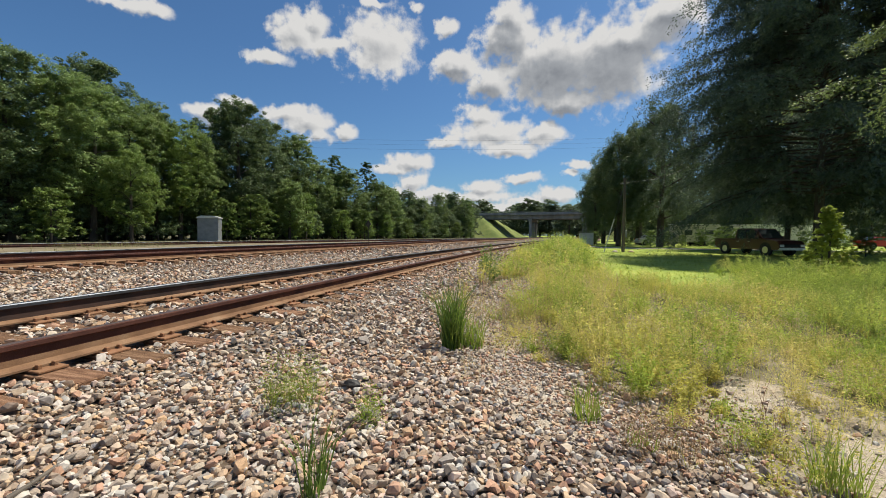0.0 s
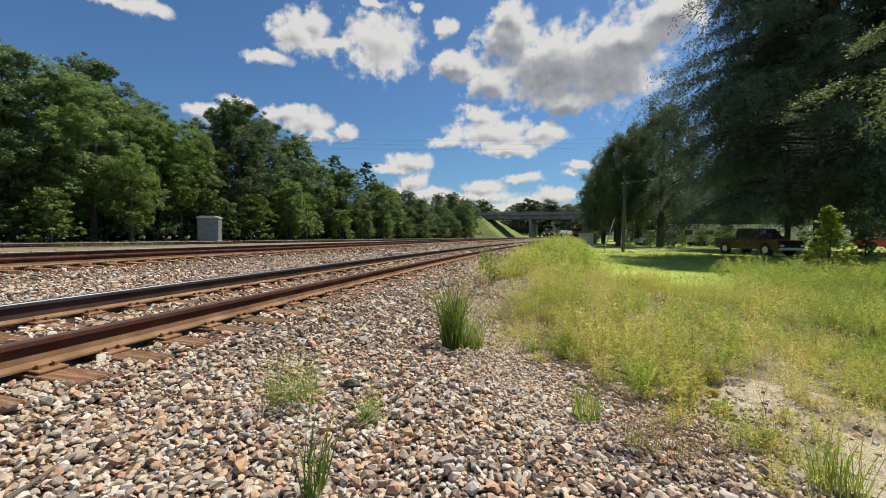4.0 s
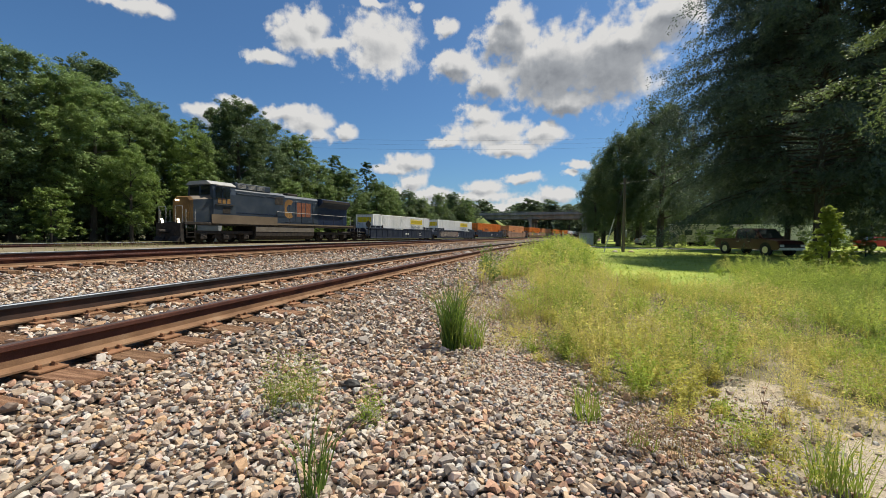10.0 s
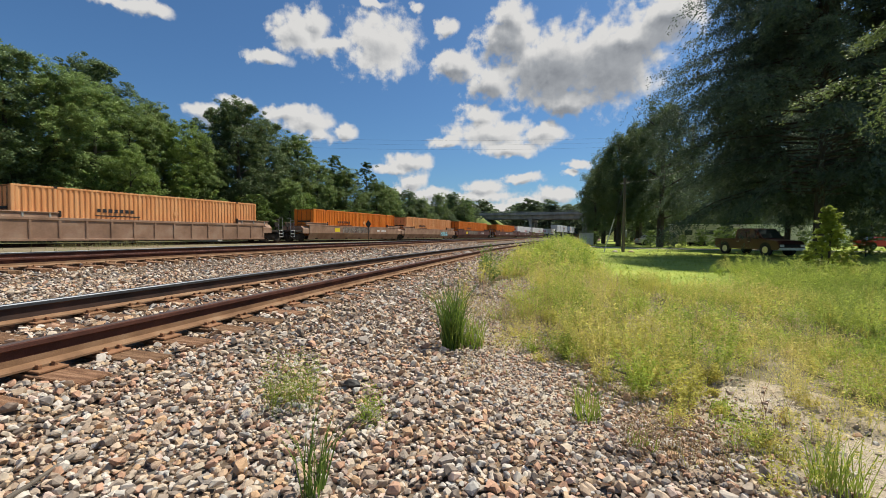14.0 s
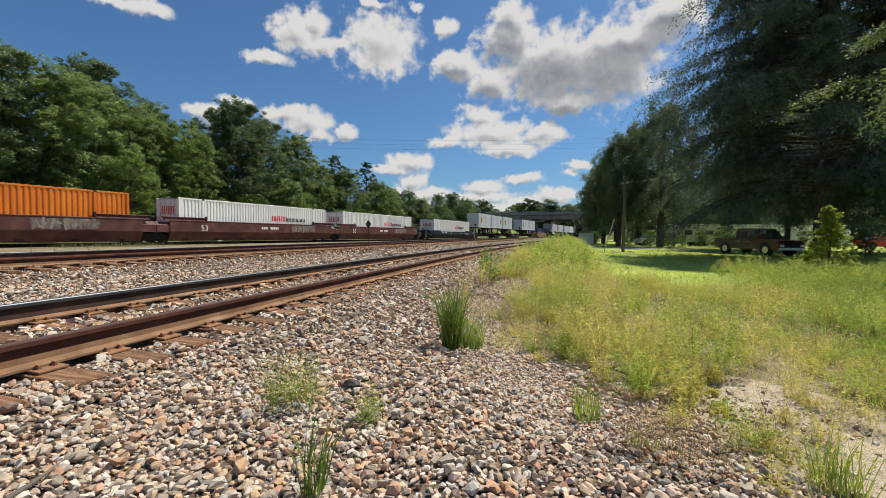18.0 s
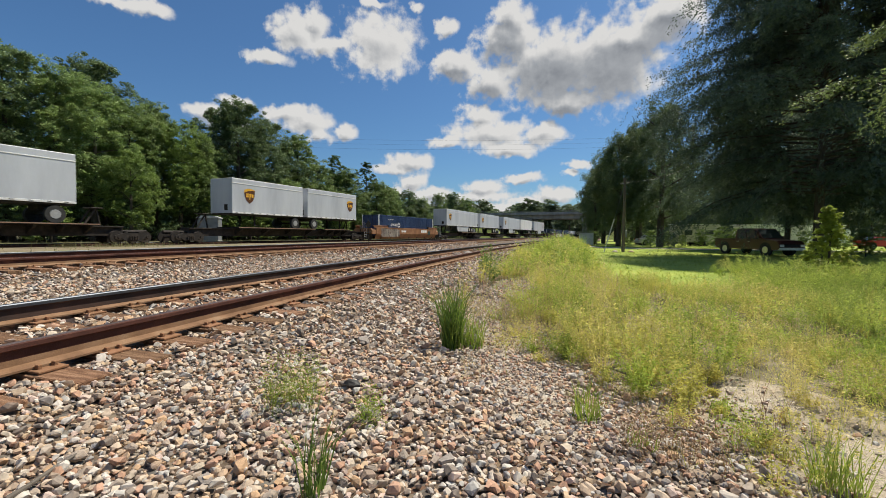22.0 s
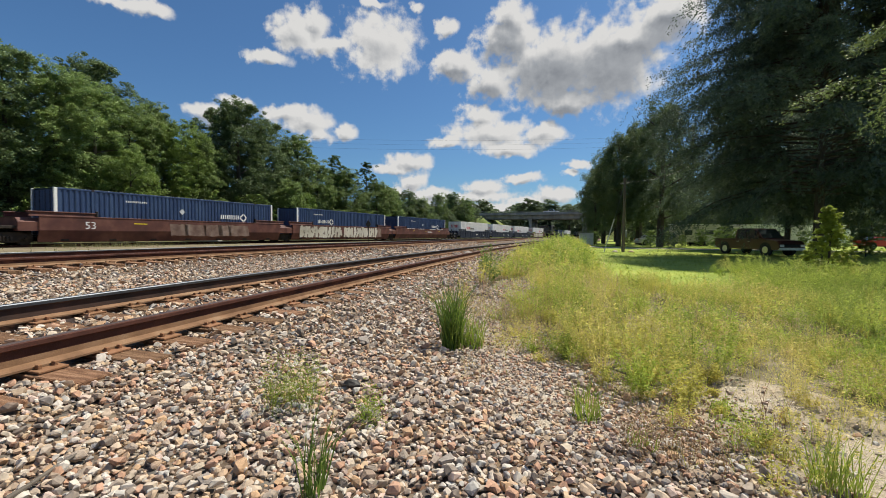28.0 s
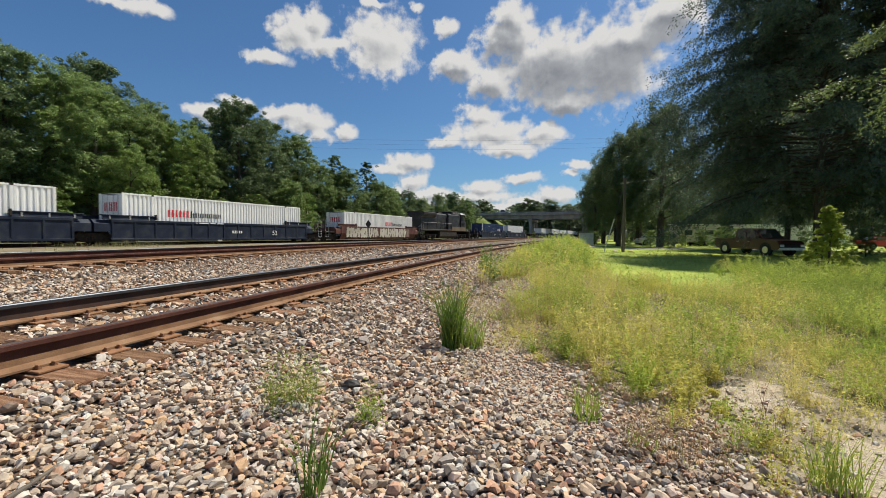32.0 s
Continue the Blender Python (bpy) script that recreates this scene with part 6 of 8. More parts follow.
def dress_container(c, style, length=16.15):
    x = 1.304
    if style == "yellow_panel":
        bm = bmesh.new()
        plate(bm, 9.9, 13.6, 1.86, 2.58, x)
        part("sign_panel", bm, M_YELLOW_INK, c, "yellow sign panel")
        bars(c, "marking", M_OLIVE_INK, x + 0.004, 10.05, 1.98, 0.40, [0.16, 0.26] * 6, 0.075, "olive lettering bars")
        bars(c, "marking", M_WHITE_INK, x + 0.004, 10.02, 2.44, 0.06, [1.1, 0.5, 1.3], 0.12, "worn white scuffs")
        bm = bmesh.new()
        box(bm, -1.05, 1.05, 0.014, 0.022, 1.86, 2.52)
        part("door_panel", bm, M_YELLOW_INK, c, "yellow sign panel on the doors")
        bm = bmesh.new()
        for k in range(7):
            box(bm, -0.92 + k * 0.27, -0.76 + k * 0.27, 0.022, 0.027, 2.0, 2.36)
        part("door_marking", bm, M_OLIVE_INK, c, "olive lettering bars")
        text_mesh(c, "Intermodal", 10.05, 1.26, 0.46, M_GREEN_INK, x)
    elif style == "bar_sign":
        y = bars(c, "marking", M_BLACK, x, 4.0, 1.55, 0.22, [0.22] * 7, 0.10, "dark lettering bars")
        bars(c, "marking", M_BLACK, x, 3.9, 1.30, 0.07, [2.6], 0.1)
        bm = bmesh.new()
        for z in (1.55, 1.30):
            box(bm, -0.8, 0.8, 0.0, 0.008, z, z + (0.16 if z > 1.4 else 0.06))
        part("door_marking", bm, M_BLACK, c)
        bm = bmesh.new()
        f = bm.faces.new([bm.verts.new((x, 9.0 + a, 1.7 + b)) for a, b in ((0, 0.26), (-0.22, 0), (0, -0.26), (0.22, 0))])
        f.normal_update()
        if f.normal.x < 0:
            f.normal_flip()
        part("placard", bm, M_PEACH, c, "pale diamond placard")
    elif style in ("red_black", "red_black_front"):
        at, k = (8.75, 1.07) if style == "red_black" else (3.0, 1.07)
        y = bars(c, "marking", M_RED, x, at, 1.46, 0.46 * k, [0.13 * k, 0.15 * k] * 3, 0.12 * k, "red lettering bars")
        y = bars(c, "marking", M_BLACK, x, y + 0.02, 1.46, 0.46 * k, [0.11 * k], 0.08 * k, "black lettering bars")
        bars(c, "marking", M_BLACK, x, y, 1.46, 0.32 * k, [0.09 * k] * 13, 0.085 * k, "black lettering bars")
        bm = bmesh.new()
        for x0, x1 in ((-0.70, -0.58), (-0.46, -0.34), (-0.18, -0.06), (0.06, 0.18), (0.34, 0.46), (0.58, 0.70)):
            box(bm, x0, x1, 0.018, 0.026, 1.72, 2.30)
        part("door_marking", bm, M_RED, c, "red lettering bars")
    elif style == "diamond":
        y = bars(c, "marking", M_WHITE_INK, x, 10.8, 1.46, 0.34, [0.09] * 9, 0.11, "white lettering bars")
        emblem_diamond(c, y + 0.36, 1.62, 0.40, x, M_WHITE_INK)
        bars(c, "marking", M_WHITE_INK, x, 3.8, 2.28, 0.11, [0.07] * 4 + [0.06] * 7, 0.06, "small white number bars")
        bm = bmesh.new()
        f = bm.faces.new([bm.verts.new((x, 7.6 + a, 1.85 + b)) for a, b in ((0, 0.22), (-0.22, 0), (0, -0.22), (0.22, 0))])
        f.normal_update()
        if f.normal.x < 0:
            f.normal_flip()
        part("placard", bm, M_TRAILER, c, "grey diamond placard")
    elif style == "diamond_front":
        y = bars(c, "marking", M_WHITE_INK, x, 3.0, 1.46, 0.34, [0.09] * 9, 0.11, "white lettering bars")
        emblem_diamond(c, y + 0.36, 1.62, 0.40, x, M_WHITE_INK)
        bars(c, "marking", M_WHITE_INK, x, 2.4, 2.28, 0.11, [0.07] * 4 + [0.06] * 7, 0.06, "small white number bars")


# ---- trailers on spine wagons ----
def emblem_shield(parent, y, z, w, x, reverse=False):
    bm = bmesh.new()
    out = [(-0.5, 0.42), (-0.46, -0.05), (-0.30, -0.38), (0, -0.60), (0.30, -0.38), (0.46, -0.05), (0.5, 0.42), (0.25, 0.52), (0, 0.55), (-0.25, 0.52)]
    f = bm.faces.new([bm.verts.new((x, y + a * w, z + b * w)) for a, b in out])
    f.normal_update()
    if f.normal.x < 0:
        f.normal_flip()
    e = part("emblem", bm, M_SHIELD, parent, "dark brown shield emblem")
    bm = bmesh.new()
    ring = [(-0.5, 0.42), (-0.49, 0.20), (-0.2, 0.34), (0.2, 0.40), (0.5, 0.40), (0.25, 0.52), (0, 0.55), (-0.25, 0.52)]
    f = bm.faces.new([bm.verts.new((x + 0.004, y + a * w, z + b * w)) for a, b in ring])
    f.normal_update()
    if f.normal.x < 0:
        f.normal_flip()
    for a0, a1, b0, b1 in ((-0.32, -0.22, -0.12, 0.18), (-0.20, -0.10, -0.12, 0.18), (-0.03, 0.06, -0.30, 0.16), (0.06, 0.16, -0.10, 0.16), (0.22, 0.36, -0.12, 0.14)):
        plate(bm, y + a0 * w, y + a1 * w, z + b0 * w, z + b1 * w, x + 0.004)
    part("emblem_gold", bm, M_GOLD, e, "gold band and bars")


def road_trailer(length, mat, axles, reverse, skirt, emblem, label):
    """A box trailer riding on a rail wagon; y = 0 is its leading end, z = 0 the rail."""
    t = thing("road_trailer", label, "trailer", group="trailers on the train")
    hw, z0, z1 = 1.295, 2.43, 5.34
    for out in (1, -1):
        bm = bmesh.new()
        box(bm, *sorted((out * (hw - 0.05), out * hw)), 0.0, length, z0 + 0.12, z1 - 0.42, 0.006)
        part("side_wall", bm, mat, t)
        bm = bmesh.new()
        box(bm, *sorted((out * (hw - 0.05), out * (hw + 0.006))), 0.0, length, z1 - 0.40, z1, 0.02)
        part("upper_panel", bm, mat, t)
        bm = bmesh.new()
        box(bm, *sorted((out * (hw - 0.06), out * (hw + 0.02))), 0.0, length, z1 - 0.43, z1 - 0.37, 0.008)
        part("side_trim", bm, M_TRAILER_WHITE, t, "white trim strip")
        bm = bmesh.new()
        box(bm, *sorted((out * (hw - 0.06), out * (hw + 0.012))), 0.0, length, z0, z0 + 0.12, 0.01)
        part("bottom_rail", bm, M_TRAILER_WHITE, t)
        bm = bmesh.new()
        n = int(length / 0.8)
        for i in range(n):
            y = 0.3 + (length - 0.9) * i / (n - 1)
            box(bm, *sorted((out * hw, out * (hw + 0.018))), y, y + 0.22, z0 + 0.05, z0 + 0.085)
        ob = part("marker_strips", bm, M_STEEL, t)
    bm = bmesh.new()
    box(bm, -hw + 0.02, hw - 0.02, 0.01, length - 0.01, z1 - 0.03, z1 + 0.02, 0.01)
    part("roof", bm, M_TRAILER_WHITE, t)
    for y in (0.0, length - 0.06):
        bm = bmesh.new()
        box(bm, -hw + 0.05, hw - 0.05, y + 0.005, y + 0.055, z0 + 0.02, z1 - 0.04, 0.01)
        part("end_wall", bm, mat, t)
    bm = bmesh.new()
    box(bm, 0.35, 0.75, -0.012, 0.004, z0 + 0.25, z0 + 0.75, 0.0)
    part("end_marking", bm, M_STEEL, t)
    bm = bmesh.new()
    box(bm, -hw + 0.08, hw - 0.08, 0.05, length - 0.05, z0 - 0.10, z0 + 0.06)
    part("floor_frame", bm, M_STEEL, t)
    for y in axles:
        y = length - y if not reverse else y
        for out in (1, -1):
            bm = bmesh.new()
            tube(bm, (out * 0.98, y, 1.78), (out * 1.26, y, 1.78), 0.50, 0.50, 22)
            w = part("wheel", bm, M_TYRE, t)
            bm = bmesh.new()
            tube(bm, (out * 1.20, y, 1.78), (out * 1.272, y, 1.78), 0.30, 0.26, 16)
            part("hub", bm, M_HUB, w, "bright metal hub")
        bm = bmesh.new()
        tube(bm, (-1.0, y, 1.78), (1.0, y, 1.78), 0.07, n=8)
        box(bm, -0.6, 0.6, y - 0.5, y + 0.5, 2.05, 2.35)
        part("axle", bm, M_STEEL, t)
    yl = 2.6 if not reverse else length - 2.6
    for out in (1, -1):
        bm = bmesh.new()
        box(bm, out * 0.9 - 0.06, out * 0.9 + 0.06, yl - 0.06, yl + 0.06, 1.45, 2.36, 0.01)
        box(bm, out * 0.9 - 0.14, out * 0.9 + 0.14, yl - 0.14, yl + 0.14, 1.40, 1.46, 0.01)
        part("landing_leg", bm, M_STEEL, t)
    if skirt:
        y0, y1 = skirt
        for out in (1, -1):
            bm = bmesh.new()
            a = [bm.verts.new((out * 1.24, y, z)) for y, z in ((y0, 2.40), (y1, 2.40), (y1 - 0.1, 1.45), (y0 + 0.5, 1.45))]
            b = [bm.verts.new((out * 1.22, y, z)) for y, z in ((y0, 2.40), (y1, 2.40), (y1 - 0.1, 1.45), (y0 + 0.5, 1.45))]
            bm.faces.new(a), bm.faces.new(b)
            for i in range(4):
                bm.faces.new((a[i], a[(i + 1) % 4], b[(i + 1) % 4], b[i]))
            bmesh.ops.recalc_face_normals(bm, faces=bm.faces)
            part("side_skirt", bm, mat, t, "grey side skirt")
    if emblem is not None:
        emblem_shield(t, emblem, 3.98, 1.12, hw + 0.012)
    return t


def spine_wagon(length, pads, box_at, label):
    """A narrow spine wagon: centre beam, wheel platforms, hitch stands and two trucks."""
    car = thing("spine_wagon", label, "freight wagon", group="wagons of the train")
    bm = bmesh.new()
    box(bm, -0.42, 0.42, -0.6, length + 0.6, 0.52, 1.14, 0.02)
    box(bm, -0.55, 0.55, -0.6, length + 0.6, 1.08, 1.16, 0.01)
    part("centre_beam", bm, M_STEEL, car)
    for y0, y1 in pads:
        bm = bmesh.new()
        box(bm, -1.36, 1.36, y0, y1, 1.17, 1.28, 0.015)
        p = part("wheel_platform", bm, M_STEEL, car)
        bm = bmesh.new()
        box(bm, 1.362, 1.372, y0, y1, 1.22, 1.27)
        part("platform_edge", bm, M_TAN_CAR, p, "pale rusty platform edge")
        for k in range(4):
            y = y0 + 0.3 + (y1 - y0 - 0.8) * k / 3
            bm = bmesh.new()
            prism(bm, [(0.4, 0.62), (0.4, 1.16), (1.3, 1.16), (1.3, 1.05)], y, y + 0.12)
            prism(bm, [(-0.4, 0.62), (-0.4, 1.16), (-1.3, 1.16), (-1.3, 1.05)], y, y + 0.12)
            part("bracket", bm, M_STEEL, p)
    for y in (0.9, length - 0.9):
        bm = bmesh.new()
        tube(bm, (0.3, y - 0.7, 1.16), (0.3, y, 2.28), 0.06, n=6)
        tube(bm, (-0.3, y - 0.7, 1.16), (-0.3, y, 2.28), 0.06, n=6)
        tube(bm, (0.3, y + 0.2, 1.16), (0.3, y, 2.28), 0.06, n=6)
        box(bm, -0.5, 0.5, y - 0.35, y + 0.35, 2.26, 2.33, 0.02)
        part("hitch_stand", bm, M_STEEL, car)
    if box_at is not None:
        bm = bmesh.new()
        box(bm, 0.7, 1.34, box_at, box_at + 0.75, 1.28, 1.92, 0.03)
        part("control_box", bm, M_METAL, car, "grey equipment box")
    for y in (-0.9, length + 0.9):
        truck(car, y)
    bm = bmesh.new()
    tube(bm, (0, -0.6, 0.80), (0, -2.3, 0.80), 0.12, 0.14, 8)
    tube(bm, (0, length + 0.6, 0.80), (0, length + 2.3, 0.80), 0.12, 0.14, 8)
    part("coupler", bm, M_STEEL, car)
    return car


# ---- locomotives ----
M_LOCO = material("faded_blue_loco_paint", [(0.023, 0.034, 0.052), (0.034, 0.047, 0.068), (0.055, 0.066, 0.082)], 0.4, 0, 0.9, 0.05, 16, 0.12)
M_LOCO_DARK = material("dark_blue_loco_paint", [(0.010, 0.018, 0.045), (0.018, 0.030, 0.065)], 0.4, 0, 0.9, 0.05, 16, 0.12)
# dirty gold, darkened as well to paint the shade on the nose front
M_LOCO_GOLD = material("dirty_shaded_gold_paint", [(0.15, 0.078, 0.026), (0.24, 0.128, 0.040), (0.31, 0.18, 0.065)], 0.5, 0, 0.9, 0.05, 16, 0.15)
# tan of the sills; on the nose top it stands in for sunlight
M_LOCO_TAN = material("dusty_tan_and_sunlit_top", [(0.12, 0.088, 0.058), (0.18, 0.135, 0.09)], 0.6, 0, 0.9, 0.05, 16, 0.15)
M_LOCO_RED = material("worn_orange_lettering", [(0.16, 0.055, 0.030), (0.26, 0.10, 0.05)], 0.5, 0, 4, 0.05, 16, 0.2)
M_LOCO_BLACK = material("grimy_black_loco_paint", [(0.014, 0.015, 0.018), (0.028, 0.029, 0.032), (0.05, 0.05, 0.05)], 0.5, 0, 0.9, 0.05, 16, 0.15)
# pale rails and trim; on the cab roof the sunlight is put into the paint
M_LOCO_ROOF = material("pale_sunlit_loco_trim", [(0.33, 0.32, 0.30), (0.42, 0.41, 0.39)], 0.5, 0, 2, 0.05, 16, 0.15)
M_TANK = material("dusty_fuel_tank", [(0.12, 0.10, 0.08), (0.18, 0.155, 0.125)], 0.7, 0, 2, 0.1, 20, 0.15)
M_GLASS_DARK = material("dark_window_glass", [(0.012, 0.014, 0.016), (0.02, 0.022, 0.025)], 0.08, 0, 1, 0, 10, 0.05, spec=0.8)


def lamp_material(name, strength):
    m = bpy.data.materials.new(name)
    m.use_nodes = True
    b = m.node_tree.nodes["Principled BSDF"]
    b.inputs["Base Color"].default_value = (0.9, 0.85, 0.7, 1)
    b.inputs["Emission Color"].default_value = (1.0, 0.86, 0.62, 1)
    b.inputs["Emission Strength"].default_value = strength
    return m


M_HEADLIGHT = lamp_material("lit_headlight", 3.0)


def locomotive():
    lo = thing("locomotive", "dark blue diesel locomotive with a gold nose and lit headlights", "locomotive")
    # frame and walkway
    bm = bmesh.new()
    box(bm, -1.50, 1.50, 3.0, 23.6, 1.40, 1.60, 0.02)
    part("frame", bm, M_STEEL, lo)
    for out in (1, -1):
        bm = bmesh.new()
        prism(bm, [(out * 1.50, 1.52), (out * 1.53, 1.52), (out * 1.53, 2.24), (out * 1.50, 2.24)], 5.2, 11.9)
        part("sill_stripe", bm, M_LOCO_TAN, lo, "dusty tan sill")
        bm = bmesh.new()
        box(bm, *sorted((out * 1.50, out * 1.53)), 11.9, 23.5, 1.56, 1.70)
        part("walkway_edge", bm, M_LOCO_TAN, lo)
    # pilot with plough and steps
    bm = bmesh.new()
    prism(bm, [(-1.45, 0.12), (1.45, 0.12), (1.40, 0.62), (1.40, 1.50), (-1.40, 1.50), (-1.40, 0.62)], 2.75, 3.0)
    part("pilot", bm, M_STEEL, lo)
    for x0, x1, y in ((0.35, 1.40, 2.45), (-1.40, -0.35, 2.45)):
        bm = bmesh.new()
        vs = [bm.verts.new(c) for c in ((x0, 2.76, 0.55), (x1, 2.76, 0.55), (x1, y, 0.12), (x0, y, 0.12), (x0, 2.82, 0.12), (x1, 2.82, 0.12))]
        bm.faces.new((vs[0], vs[1], vs[2], vs[3])), bm.faces.new((vs[3], vs[2], vs[5], vs[4])), bm.faces.new((vs[0], vs[3], vs[4])), bm.faces.new((vs[1], vs[5], vs[2]))
        part("plough_blade", bm, M_STEEL, lo)
    for ye, sg in ((3.5, 1), (23.4, -1)):
        for out in (1, -1):
            bm = bmesh.new()
            for z, d in ((0.42, 0.0), (0.76, 0.05), (1.10, 0.10)):
                box(bm, *sorted((out * 1.02, out * 1.50)), ye + sg * (0.02 - d) - 0.24, ye + sg * (0.02 - d) + 0.24, z, z + 0.05, 0.008)
            for d in (-0.32, 0.32):
                box(bm, *sorted((out * 1.44, out * 1.48)), ye + d - 0.02, ye + d + 0.02, 0.36, 1.45)
            part("steps", bm, M_STEEL, lo, "pale-edged boarding steps")
            bm = bmesh.new()
            for d in (-0.36, 0.36):
                tube(bm, (out * 1.46, ye + d, 1.1), (out * 1.46, ye + d, 2.5), 0.022, n=6)
            part("grab_rail", bm, M_LOCO_ROOF, lo, "pale grab rail")
    bm = bmesh.new()
    tube(bm, (0, 2.76, 0.86), (0, 2.0, 0.86), 0.14, 0.17, 8)
    tube(bm, (0, 23.4, 0.86), (0, 24.4, 0.86), 0.14, 0.17, 8)
    part("coupler", bm, M_STEEL, lo)
    # nose: wedge that widens to the cab
    bm = bmesh.new()
    sec = lambda y, w, z0, z1: [bm.verts.new(c) for c in ((-w, y, z0), (w, y, z0), (w, y, z1 - 0.28), (w - 0.30, y, z1), (-w + 0.30, y, z1), (-w, y, z1 - 0.28))]
    r0, r1, r2 = sec(3.78, 0.98, 1.60, 3.50), sec(3.98, 1.10, 1.60, 3.58), sec(5.36, 1.42, 1.60, 3.72)
    for p, q in ((r0, r1), (r1, r2)):
        for i in range(6):
            bm.faces.new((p[i], p[(i + 1) % 6], q[(i + 1) % 6], q[i]))
    bm.faces.new(r0[::-1]), bm.faces.new(r2)
    bmesh.ops.recalc_face_normals(bm, faces=bm.faces)
    # front faces gold with shade in the paint, top faces tan as if sunlit
    for f in bm.faces:
        c = f.calc_center_median()
        f.material_index = 1 if c.y < 3.95 else 2 if c.z > 3.45 else 0
    part("nose", bm, [M_LOCO, M_LOCO_GOLD, M_LOCO_TAN], lo, "blue nose with sunlit top and shaded dirty gold front painted in")
    bm = bmesh.new()
    box(bm, 0.30, 0.86, 3.755, 3.79, 1.72, 3.05, 0.01)
    part("nose_door", bm, M_LOCO_GOLD, lo, "gold nose door")
    for x in (0.12, -0.12):
        bm = bmesh.new()
        tube(bm, (x - 0.45, 3.80, 3.28), (x - 0.45, 3.72, 3.28), 0.065, n=12)
        part("headlight", bm, M_HEADLIGHT, lo, "lit headlight")
    for x in (0.95, -0.95):
        bm = bmesh.new()
        tube(bm, (x, 2.95, 1.78), (x, 2.84, 1.78), 0.06, n=12)
        box(bm, x - 0.05, x + 0.05, 2.9, 3.0, 1.45, 1.70)
        part("ditch_light", bm, M_HEADLIGHT, lo, "lit ditch light")
    bm = bmesh.new()
    for a, b in (((1.35, 2.95, 1.5), (1.35, 2.95, 2.75)), ((0.55, 2.95, 1.5), (0.55, 2.95, 2.75)), ((0.55, 2.95, 2.75), (1.35, 2.95, 2.75)), ((-1.35, 2.95, 1.5), (-1.35, 2.95, 2.75)),
                 ((-0.55, 2.95, 1.5), (-0.55, 2.95, 2.75)), ((-0.55, 2.95, 2.75), (-1.35, 2.95, 2.75))):
        tube(bm, a, b, 0.024, n=6)
    part("front_handrail", bm, M_LOCO_ROOF, lo, "pale front handrail")
    # cab
    bm = bmesh.new()
    prism(bm, [(-1.50, 1.62), (1.50, 1.62), (1.52, 3.9), (1.38, 4.60), (0.95, 4.78), (-0.95, 4.78), (-1.38, 4.60), (-1.52, 3.9)], 5.36, 7.45)
    part("cab", bm, M_LOCO, lo, "faded blue cab")
    bm = bmesh.new()
    prism(bm, [(-1.47, 4.60), (1.47, 4.60), (0.98, 4.90), (-0.98, 4.90)], 5.15, 7.5)
    part("cab_roof", bm, M_LOCO_ROOF, lo, "cab roof painted pale as if sunlit")
    for x0, x1 in ((0.12, 1.2), (-1.2, -0.12)):
        bm = bmesh.new()
        box(bm, x0, x1, 5.33, 5.38, 3.80, 4.52, 0.01)
        part("windscreen", bm, M_GLASS_DARK, lo)
    for out in (1, -1):
        for y0, y1 in ((5.55, 6.15), (6.22, 6.88)):
            bm = bmesh.new()
            box(bm, *sorted((out * 1.49, out * 1.535)), y0, y1, 3.55, 4.42, 0.01)
            part("side_window", bm, M_GLASS_DARK, lo)
        bm = bmesh.new()
        box(bm, *sorted((out * 1.50, out * 1.85)), 5.6, 7.2, 4.50, 4.54, 0.01)
        part("sun_visor", bm, M_LOCO_ROOF, lo, "pale sun visor")
        bm = bmesh.new()
        box(bm, *sorted((out * 1.53, out * 1.62)), 5.5, 7.2, 2.98, 3.04, 0.01)
        part("armrest", bm, M_STEEL, lo)
        bm = bmesh.new()
        box(bm, *sorted((out * 1.505, out * 1.53)), 6.2, 6.9, 2.35, 2.85, 0.01)
        part("side_grille", bm, M_STEEL, lo)
    y = 5.75
    bm = bmesh.new()
    for w in (0.30, 0.30, 0.30):
        plate(bm, y, y + w, 3.12, 3.52, 1.526)
        y += w + 0.12
    part("number_marking", bm, M_LOCO_GOLD, lo, "worn gold number bars")
    # equipment section behind the cab
    bm = bmesh.new()
    prism(bm, [(-1.32, 1.62), (1.32, 1.62), (1.32, 4.30), (1.10, 4.52), (-1.10, 4.52), (-1.32, 4.30)], 7.45, 13.0)
    part("equipment_hood", bm, M_LOCO, lo, "faded blue hood")
    bm = bmesh.new()
    box(bm, -1.22, 1.22, 7.6, 11.4, 4.46, 4.98, 0.03)
    part("grid_box", bm, M_LOCO, lo)
    for i in range(3):
        for out in (1, -1):
            bm = bmesh.new()
            y0 = 7.85 + i * 1.0
            for k in range(4):
                box(bm, *sorted((out * 1.21, out * 1.245)), y0, y0 + 0.85, 4.54 + k * 0.095, 4.58 + k * 0.095)
            part("vent_slats", bm, M_LOCO_ROOF, lo, "pale vent slats")
    bm = bmesh.new()
    for y in (7.6, 9.2, 10.8):
        tube(bm, (1.34, y, 4.1), (1.34, y + 1.4, 4.05), 0.02, n=6)
    box(bm, 1.318, 1.335, 7.6, 12.2, 2.45, 2.50)
    part("hood_grab_rails", bm, M_LOCO_DARK, lo)
    bm = bmesh.new()
    box(bm, 1.315, 1.335, 11.8, 12.85, 3.45, 4.15, 0.01)
    part("hood_vent", bm, M_STEEL, lo, "dark hood vent")
    # engine hood
    bm = bmesh.new()
    prism(bm, [(-0.98, 1.62), (0.98, 1.62), (0.98, 4.22), (0.78, 4.44), (-0.78, 4.44), (-0.98, 4.22)], 13.0, 18.1)
